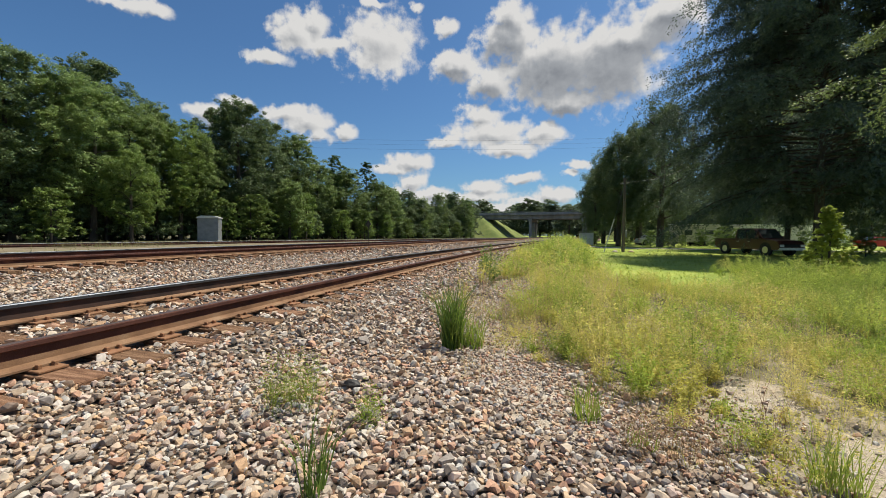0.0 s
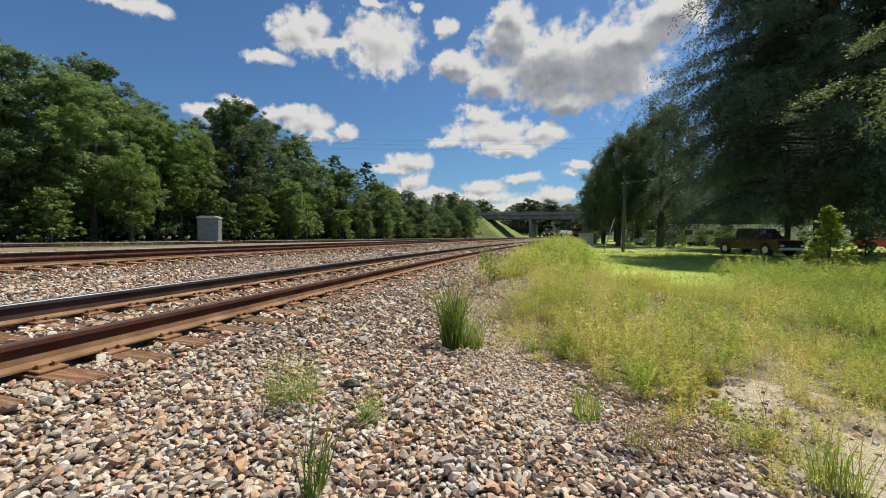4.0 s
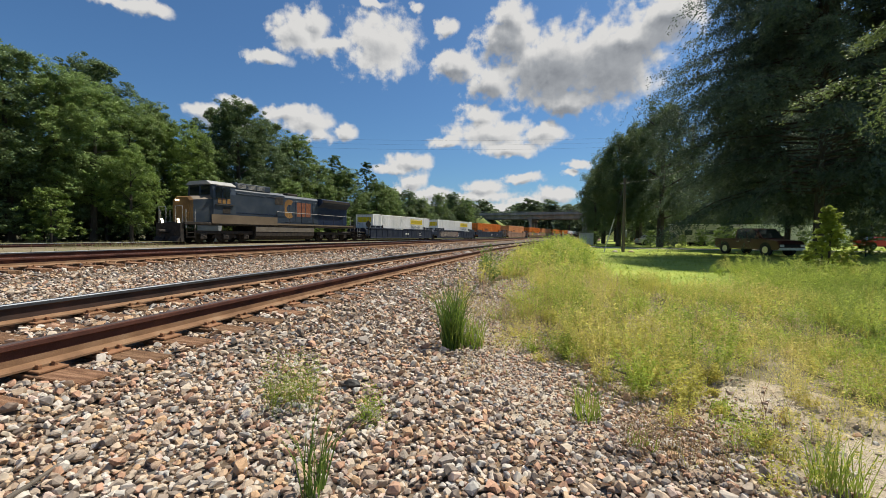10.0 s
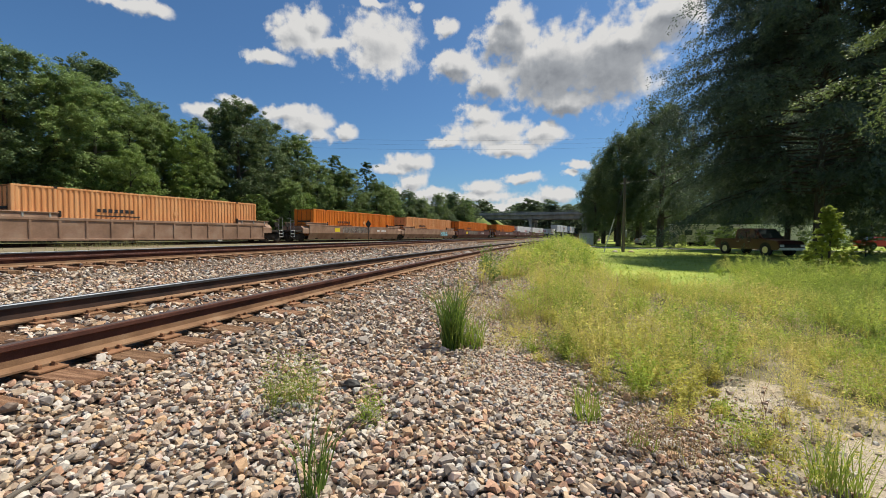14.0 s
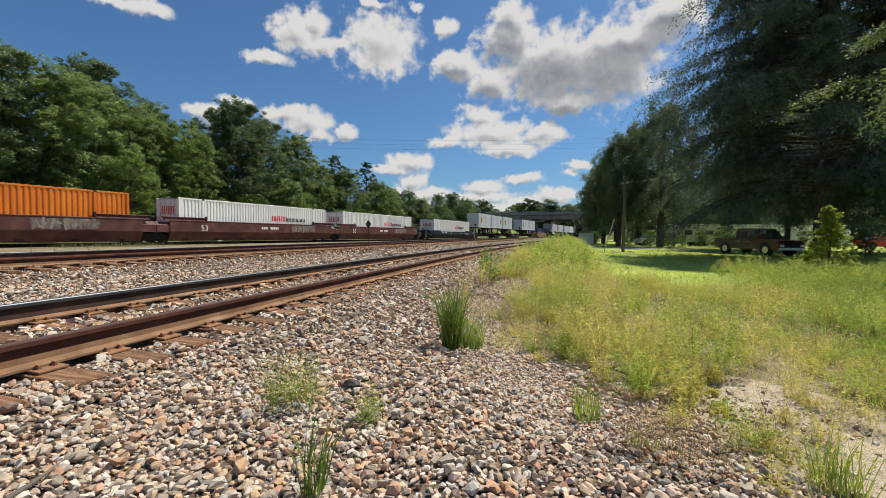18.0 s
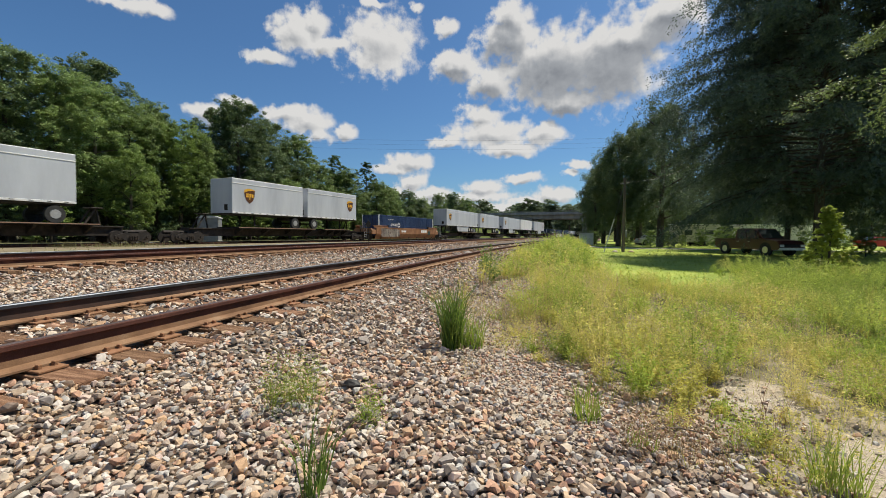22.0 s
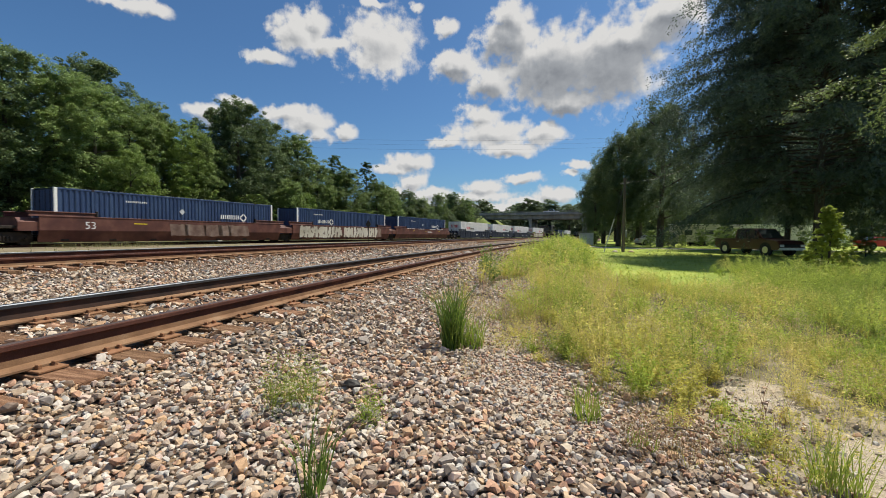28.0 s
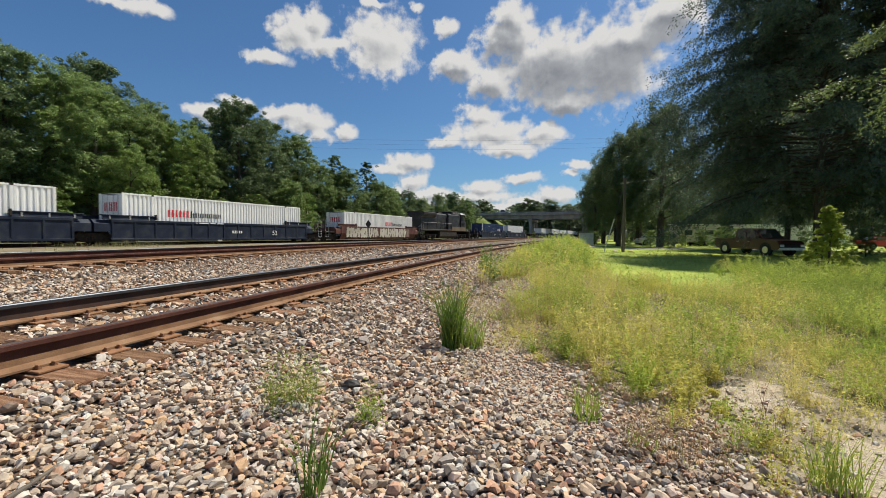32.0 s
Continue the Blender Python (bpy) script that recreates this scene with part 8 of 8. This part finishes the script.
def plants(name, label, rng, x, y, height, spread, stems, per, leaf, mat, category="weeds", clump=0.75):
    """Bushy wild plants: stems fanning from each root, small leaves along them, thicker towards the tips."""
    n = len(x)
    big = np.clip(np.clip(rng.lognormal(0, 0.35, n), 0.4, 1.7) * (0.45 + 1.1 * patchy(x, y, 1.3, 61)), 0.3, 1.45)
    N = n * stems
    X, Y, H, S = (np.repeat(v, stems) for v in (x, y, height * big, spread * big))
    a, q = rng.uniform(0, math.tau, N), np.sqrt(rng.uniform(0, 1, N))
    root = np.stack([X + np.cos(a) * q * S * 0.22, Y + np.sin(a) * q * S * 0.22, ground_z(X, Y) - 0.01], 1)
    tip = np.stack([X + np.cos(a) * q * S, Y + np.sin(a) * q * S, root[:, 2] + H * rng.uniform(0.55, 1.1, N) * (1 - 0.45 * q * q)], 1)
    side = np.stack([-np.sin(a), np.cos(a), np.zeros(N)], 1) * leaf * 0.11
    mid = root * 0.45 + tip * 0.55 + np.array([0, 0, 1.0]) * (H * 0.10)[:, None]
    st = np.concatenate([np.stack([root - side, root + side, mid + side, mid - side], 1), np.stack([mid - side, mid + side, tip + side * 0.4, tip - side * 0.4], 1)])
    t = rng.uniform(0.12, 1.0, (N, per)) ** clump
    u = t[:, :, None]
    c = (root[:, None] * (1 - u) ** 2 + 2 * mid[:, None] * u * (1 - u) + tip[:, None] * u * u).reshape(-1, 3)
    c += rng.normal(size=c.shape) * leaf * 1.1
    lv = leaf_cloud(rng, c, np.full(len(c), leaf * 0.4), 1, leaf)
    return tagged(quads_object(name, np.concatenate([st, lv]), mat), label, category, kind="stuff")


def rough(x, y):
    return field_cover(x, y) * (1 - 0.98 * shade_lawn(x, y))


def build_weeds():
    rng = np.random.default_rng(33)
    tall = lambda x, y: smooth(0, 1.1, x - 1.9 - 0.215 * y + 0.45 * np.sin(y * 1.3)) * smooth(17.5, 15, y - 0.12 * x)
    # tall herbs on the right of the field
    for mat, dens, sd in ((M_OLIVE, 2.4, 12), (M_HERB, 2.2, 20), (M_WEED, 0.4, 13)):
        for y0, y1, h, leaf, per in ((3.6, 9.0, 0.56, 0.0105, 30), (9.0, 18, 0.53, 0.0150, 22)):
            x, y = scatter(rng, 2.3, 24, y0, y1, dens * (1.25 if y0 < 5 else 1.0), lambda x, y: tall(x, y) * (0.25 + patchy(x, y, 1.0, sd)))
            plants("tall_weeds", "tall bushy olive-green weeds at the lawn's edge", rng, x, y, h, 0.46, 44, per, leaf, mat)
    # weeds on the low bank beside the near track
    bank = lambda x, y: smooth(-2.5, -3.1, track_side(1, x, y)) * smooth(-6.2, -5.2, track_side(1, x, y)) * smooth(8, 13, y) * (1 - np.clip(1.3 * stony_gap(x, y), 0, 1))
    for mat, dens, sd, h in ((M_HERB, 1.5, 14, 0.62), (M_WEED, 1.8, 15, 0.55), (M_GREEN, 0.7, 16, 0.95)):
        x, y = scatter(rng, -3.2, 4.5, 8.0, 50, dens, lambda x, y: bank(x, y) * patchy(x, y, 1.2, sd) ** 1.5 * 1.5)
        plants("trackside_weeds", "knee-high leafy weeds beside the railway ballast", rng, x, y, h, 0.40, 26, 8, 0.034, mat)
    # bushy plants of the field, in three tints
    for mat, k, sd, lab in ((M_WEED, 1.0, 17, "bushy yellow-green wild plants in the field"), (M_HERB, 0.6, 18, "fresh green wild plants in the field"), (M_STRAW, 0.26, 19, "brown withered plants in the field")):
        for x0, x1, y0, y1, dens, h, sp, stems, per, leaf in ((-0.6, 6, 1.6, 6, 26, 0.23, 0.15, 20, 15, 0.0085), (-2, 13, 5.5, 12, 9, 0.40, 0.27, 28, 20, 0.0125), (-2, 16, 11, 20, 4.5, 0.50, 0.34, 28, 20, 0.017)):
            x, y = scatter(rng, x0, x1, y0, y1, dens * k, lambda x, y: rough(x, y) * np.clip(1.6 * patchy(x, y, 1.5, sd) - 0.08, 0, 1) * (1 - 0.7 * tall(x, y)) * (1 - sight_lane(x, y)))
            plants("wild_plants", lab, rng, x, y, h, sp, stems, per if k > 0.4 else 5, leaf, mat)
    # taller bushes along the gravel's edge
    for mat, dens in ((M_WEED, 2.6), (M_HERB, 1.8), (M_OLIVE, 1.4)):
        x, y = scatter(rng, -1.6, 3, 3.1, 9.5, dens, lambda x, y: smooth(0.05, 0.4, x - near_edge(y)) * smooth(1.9, 1.0, x - near_edge(y)) * (1 - sight_lane(x, y)) * (1 - np.clip(bare(x, y), 0, 1)))
        plants("edge_bushes", "bushy yellow-green weeds along the gravel's edge", rng, x, y, 0.50, 0.30, 38, 26, 0.0115, mat)
    # dark leafy plants standing at the end of the weedy bank
    plants("bank_plants", "dark green upright leafy plants at the gravel's edge", rng, np.array([-1.32, -1.15, -1.62, -1.40]), np.array([10.9, 9.9, 12.1, 11.6]), 0.85, 0.26, 18, 16, 0.030, M_TUFT)
    # scattered yellow flower heads
    x, y = scatter(rng, 0.2, 9, 3.0, 12, 3, lambda x, y: rough(x, y) * patchy(x, y, 1.4, 83))
    c = np.stack([x, y, ground_z(x, y) + rng.uniform(0.12, 0.5, len(x)) * (0.5 + 0.06 * y)], 1)
    lv = leaf_cloud(rng, np.repeat(c, 3, axis=0), np.full(len(c) * 3, 0.005), 1, 0.007)
    tagged(quads_object("yellow_flowers", lv, M_FLOWER), "tiny yellow flower heads over the weeds", "flowers", kind="stuff")
    # a low tangle of tiny leaves
    q = []
    for x0, x1, y0, y1, dens, h, leaf in ((-0.6, 6, 1.6, 6, 1900, 0.05, 0.0075), (-2, 12, 5.5, 12, 520, 0.09, 0.013), (-2, 12, 11, 17, 240, 0.14, 0.026)):
        x, y = scatter(rng, x0, x1, y0, y1, dens, lambda x, y: rough(x, y) * (0.1 + 0.9 * patchy(x, y, 2.4, 41)))
        z = ground_z(x, y) + h * (0.2 + 1.3 * patchy(x, y, 2.0, 8)) * rng.uniform(0, 1, len(x)) ** 1.3
        q.append(leaf_cloud(rng, np.stack([x, y, z], 1), np.full(len(x), leaf), 1, leaf))
    tagged(quads_object("creeping_weeds", np.concatenate(q), M_WEED), "tangle of tiny yellow-green leaves covering the field", "weeds", kind="stuff")
    # grass strip between the far tracks
    s = rng.uniform(8, 110, 18000)
    off = rng.uniform(-17, -1.6, 18000)
    p = np.array([track_point(3, a, b)[:2] for a, b in zip(s, off)])
    u2 = track_side(2, p[:, 0], p[:, 1])
    ok = (u2 > 2.3) & (rng.uniform(0, 1, len(p)) < 1.5 * patchy(p[:, 0], p[:, 1], 0.4, 23) ** 3)
    p = p[ok]
    ob = quads_object("strip_grass", blades(rng, p[:, 0], p[:, 1], 0.13 * rng.uniform(0.3, 1.4, len(p)), np.full(len(p), 0.022), 0.9), M_STRIP_GRASS)
    tagged(ob, "rough pale grass between the tracks", "grass", kind="stuff")
    for x, y, n in ((-25.6, 18.6, 130), (-25.0, 20.2, 190), (-24.3, 21.6, 170), (-24.6, 23.4, 90), (-29.5, 17.5, 60), (-21.5, 24.5, 50)):
        px, py = x + rng.normal(0, 0.55, n), y + rng.normal(0, 0.7, n)
        ob = quads_object("grass_tuft", blades(rng, px, py, 0.36 * rng.uniform(0.35, 1.2, n), np.full(n, 0.014), 0.7), M_STRIP_GRASS)
        tagged(ob, "pale green grass growing between the far tracks", "grass tuft", "grass tufts")
    s, off = rng.uniform(12, 190, 2600), rng.uniform(2.4, 12, 2600)
    p = np.array([track_point(3, a, b)[:2] for a, b in zip(s, off)])
    ob = quads_object("verge_grass", blades(rng, p[:, 0], p[:, 1], 0.30 * rng.uniform(0.3, 1.4, len(p)), np.full(len(p), 0.03), 0.8), M_STRIP_GRASS)
    tagged(ob, "dull green and straw grass on the verge before the wood", "grass", kind="stuff")


def tuft(name, label, x, y, height, spread, n, mat, seed, width=0.008, lean=0.5):
    rng = np.random.default_rng(seed)
    r = spread * np.sqrt(rng.uniform(0, 1, n))
    a = rng.uniform(0, math.tau, n)
    px, py = x + np.cos(a) * r, y + np.sin(a) * r
    ob = quads_object(name, blades(rng, px, py, height * rng.uniform(0.45, 1.1, n), np.full(n, width), lean), mat)
    return tagged(ob, label, "grass tuft", "grass tufts")


def build_tufts():
    tuft("grass_tuft", "tall dark green grass tuft standing in the gravel", -0.84, 3.98, 0.76, 0.09, 170, M_TUFT, 1, 0.011, 0.40)
    tuft("grass_tuft", "bright blades mixed into the tall grass tuft", -0.81, 3.96, 0.62, 0.10, 80, M_GREEN, 21, 0.009, 0.55)
    tuft("grass_tuft", "lighter green grass clump beside the tall tuft", -0.66, 4.08, 0.46, 0.10, 90, M_GREEN, 2, 0.008, 0.5)
    tuft("grass_tuft", "slender green grass tuft in the gravel", -0.90, 1.56, 0.46, 0.05, 40, M_TUFT, 3, 0.008, 0.42)
    tuft("grass_tuft", "small bright grass tuft at the gravel's edge", 0.275, 2.68, 0.27, 0.09, 80, M_GREEN, 4, 0.006, 0.5)
    tuft("grass_tuft", "fresh grass tuft on the sandy ground", 1.33, 2.30, 0.34, 0.11, 110, M_GREEN, 5, 0.006, 0.62)
    tuft("grass_tuft", "low pale green grass tuft on sand", 1.20, 2.62, 0.11, 0.14, 90, M_GRASS, 6, 0.006, 0.8)
    tuft("grass_tuft", "thin grass sprouting from the stones", 0.50, 2.35, 0.16, 0.08, 36, M_GREEN, 7, 0.005, 0.6)
    tuft("grass_tuft", "dry brown stalks standing in sand", 1.32, 2.80, 0.42, 0.10, 18, M_WILT, 8, 0.004, 0.45)
    tuft("grass_tuft", "pale grass tuft between the stones", -1.62, 2.50, 0.16, 0.15, 70, M_GRASS, 9, 0.005, 0.9)
    rng = np.random.default_rng(4)
    for i, (x, y, r, n, h, lab) in enumerate(((-1.50, 2.37, 0.17, 95, 0.30, "leafy yellow-green weed growing in the gravel"), (0.63, 2.34, 0.26, 85, 0.21, "wilted reddish weed among the stones"),
                                         (-0.35, 4.3, 0.3, 60, 0.16, "low weed at the gravel's edge"), (-0.97, 2.27, 0.09, 30, 0.20, "small sprig of weed in the gravel"))):
        a, q = rng.uniform(0, 6.28, n), r * np.sqrt(rng.uniform(0, 1, n))
        ob = weed_patch("weed", lab, rng, np.stack([x + np.cos(a) * q, y + np.sin(a) * q], 1), h, 0.013, 24, (M_OLIVE, M_WILT, M_WEED, M_HERB)[i])
        tagged(ob, lab, "weed")


build_field()
build_weeds()
build_tufts()


# ---- ballast stones ----
def stone_shapes(count, seed):
    out = []
    rng = random.Random(seed)
    for i in range(count):
        bm = bmesh.new()
        sx, sy, sz = rng.uniform(0.85, 1.3), rng.uniform(0.65, 1.0), rng.uniform(0.46, 0.78)
        cut = rng.uniform(0.62, 0.92)
        for j in range(rng.choice((14, 17, 20, 24)) if i < 26 else rng.choice((8, 9, 10))):
            v = Vector((rng.gauss(0, 1), rng.gauss(0, 1), rng.gauss(0, 1))).normalized()
            # flat broken faces: the ball is clipped towards a skewed box
            v = Vector((max(-cut, min(cut, v.x)), max(-cut, min(cut, v.y)), max(-cut, min(cut, v.z)))) / cut ** 0.5
            bm.verts.new((v.x * sx + 0.12 * v.z, v.y * sy - 0.1 * v.z, v.z * sz))
        r = bmesh.ops.convex_hull(bm, input=bm.verts)
        bmesh.ops.delete(bm, geom=list({g for g in r["geom_interior"] + r["geom_unused"] if isinstance(g, bmesh.types.BMVert)}), context="VERTS")
        bmesh.ops.triangulate(bm, faces=bm.faces)
        bm.verts.index_update()
        out.append((np.array([v.co[:] for v in bm.verts]), np.array([[v.index for v in f.verts] for f in bm.faces])))
        bm.free()
    return out


SHAPES = stone_shapes(40, 3)


def rotations(rng, n, tilt):
    a, b, c = rng.uniform(0, math.tau, n), rng.normal(0, tilt, n), rng.normal(0, tilt, n)
    ca, sa, cb, sb, cc, sc = np.cos(a), np.sin(a), np.cos(b), np.sin(b), np.cos(c), np.sin(c)
    R = np.empty((n, 3, 3))
    R[:, 0] = np.stack([ca * cb, ca * sb * sc - sa * cc, ca * sb * cc + sa * sc], 1)
    R[:, 1] = np.stack([sa * cb, sa * sb * sc + ca * cc, sa * sb * cc - ca * sc], 1)
    R[:, 2] = np.stack([-sb, cb * sc, cb * cc], 1)
    return R


def on_tie(x, y):
    hit = np.zeros(len(x), bool)
    for k in (1, 2):
        u = track_side(k, x, y)
        near = np.abs(u) < 1.31
        if not near.any():
            continue
        ty = np.sort(np.array(TIE_Y[k]))
        i = np.clip(np.searchsorted(ty, y), 1, len(ty) - 1)
        d = np.minimum(np.abs(y - ty[i]), np.abs(y - ty[i - 1]))
        hit |= near & (d < 0.125)
        for sd in (-GAUGE, GAUGE):
            hit |= np.abs(u - sd) < 0.10
    return hit


def on_rail(x, y):
    hit = np.zeros(len(x), bool)
    for k in (1, 2):
        u = np.abs(track_side(k, x, y))
        hit |= (np.abs(u - GAUGE) < 0.21) | ((u > 1.0) & (u < 1.31))
    return hit


def stone_field(rng, x0, x1, y0, y1, cell, size, near, far):
    nx, ny = int((x1 - x0) / cell), int((y1 - y0) / cell)
    gx, gy = np.meshgrid(np.arange(nx), np.arange(ny))
    x = x0 + (gx.ravel() + rng.uniform(0, 1, nx * ny)) * cell
    y = y0 + (gy.ravel() + rng.uniform(0, 1, nx * ny)) * cell
    r = np.hypot(x, y)
    ok = in_camera_view(x, y, far) & (r >= near) & (x < near_edge(y) + np.where(y < 6.5, rng.exponential(0.42, len(x)) + 0.12 + 0.25 * (y < 3.3), rng.normal(0, 0.18, len(x))) + 1.4 * (stony_gap(x, y) > 0.4)) & (track_side(2, x, y) < 2.4)
    x, y = x[ok], y[ok]
    ok = rng.uniform(0, 1, len(x)) > 0.45 * dusty(x, y)
    x, y = x[ok], y[ok]
    ok = ~on_tie(x, y) | ((rng.uniform(0, 1, len(x)) < 0.20) & ~on_rail(x, y))
    x, y = x[ok], y[ok]
    s = size * 0.86 * np.clip(rng.lognormal(0.02, 0.38, len(x)), 0.4, 2.4)
    s = np.where(x > near_edge(y) + 0.2, np.minimum(s, 0.034) * 0.8, s)
    s = s * (1 - 0.55 * dusty(x, y) * rng.uniform(0.3, 1.0, len(x)))
    z = ground_z(x, y) + s * rng.uniform(-0.1, 1.1, len(x))
    return x, y, z, s


def build_stones():
    rng = np.random.default_rng(77)
    zones = ((-4, 3.2, 0.7, 4.2, 0.0305, 0.0188, 0, 4.0), (-9.5, 1.8, 1.5, 9.2, 0.048, 0.0262, 4.0, 9.0), (-13.8, 0.6, 2, 20.2, 0.064, 0.031, 9.0, 20.0), (-14, 2, 8, 48, 0.15, 0.06, 20, 48))
    sets = [stone_field(rng, *z) for z in zones]
    # grit on the bare ground at the field's edge
    x, y = scatter(rng, -0.6, 4.5, 1.4, 6.0, 420, lambda x, y: smooth(-0.2, 0.3, x - near_edge(y)) * smooth(2.4, 0.5, x - near_edge(y)))
    g = np.clip(rng.lognormal(-4.9, 0.5, len(x)), 0.003, 0.022)
    sets.append((x, y, ground_z(x, y) + g * 0.3 + 0.006, g))
    # chips between the stones of the trodden line
    x, y = scatter(rng, -2.0, 1.2, 2.0, 7.5, 1500, dusty)
    g = np.clip(rng.lognormal(-4.6, 0.4, len(x)), 0.005, 0.018)
    sets.append((x, y, ground_z(x, y) + rng.uniform(0.004, 0.022, len(x)), g))
    x, y, z, s = (np.concatenate([q[i] for q in sets]) for i in range(4))
    # the 300 in the strip beside the near rail's ties are pieces of their own
    strip = np.nonzero((x > -2.3) & (x < -0.6) & (y > 1.5) & (y < 2.6))[0]
    single = set(strip[np.argsort(-s[strip])][:300].tolist())
    kind = np.where(np.hypot(x, y) < 4.0, rng.integers(0, 26, len(x)), rng.integers(26, len(SHAPES), len(x)))
    R = rotations(rng, len(x), 0.35)
    verts, tris, base = [], [], 0
    lone = np.zeros(len(x), bool)
    lone[list(single)] = True
    for k, (sv, st) in enumerate(SHAPES):
        i = np.nonzero((kind == k) & ~lone)[0]
        v = np.einsum("nij,mj->nmi", R[i], sv) * s[i][:, None, None] + np.stack([x[i], y[i], z[i]], 1)[:, None]
        verts.append(v.reshape(-1, 3))
        tris.append((st[None] + (np.arange(len(i)) * len(sv))[:, None, None]).reshape(-1, 3) + base)
        base += len(i) * len(sv)
    ob = tris_object("ballast", np.concatenate(verts), np.concatenate(tris), M_STONE)
    tagged(ob, "crushed grey, tan and pinkish ballast stones", "gravel", kind="stuff")
    meshes = []
    for sv, st in SHAPES:
        me = bpy.data.meshes.new("stone")
        me.from_pydata(sv.tolist(), [], st.tolist())
        me.materials.append(M_STONE_ONE)
        meshes.append(me)
    for i in sorted(single):
        st = new("stone", meshes[kind[i]])
        st.parent = GROUND
        st.matrix_basis = Matrix.Translation((x[i], y[i], z[i])) @ Matrix(R[i].tolist()).to_4x4() @ Matrix.Scale(s[i], 4)


build_stones()

motions()
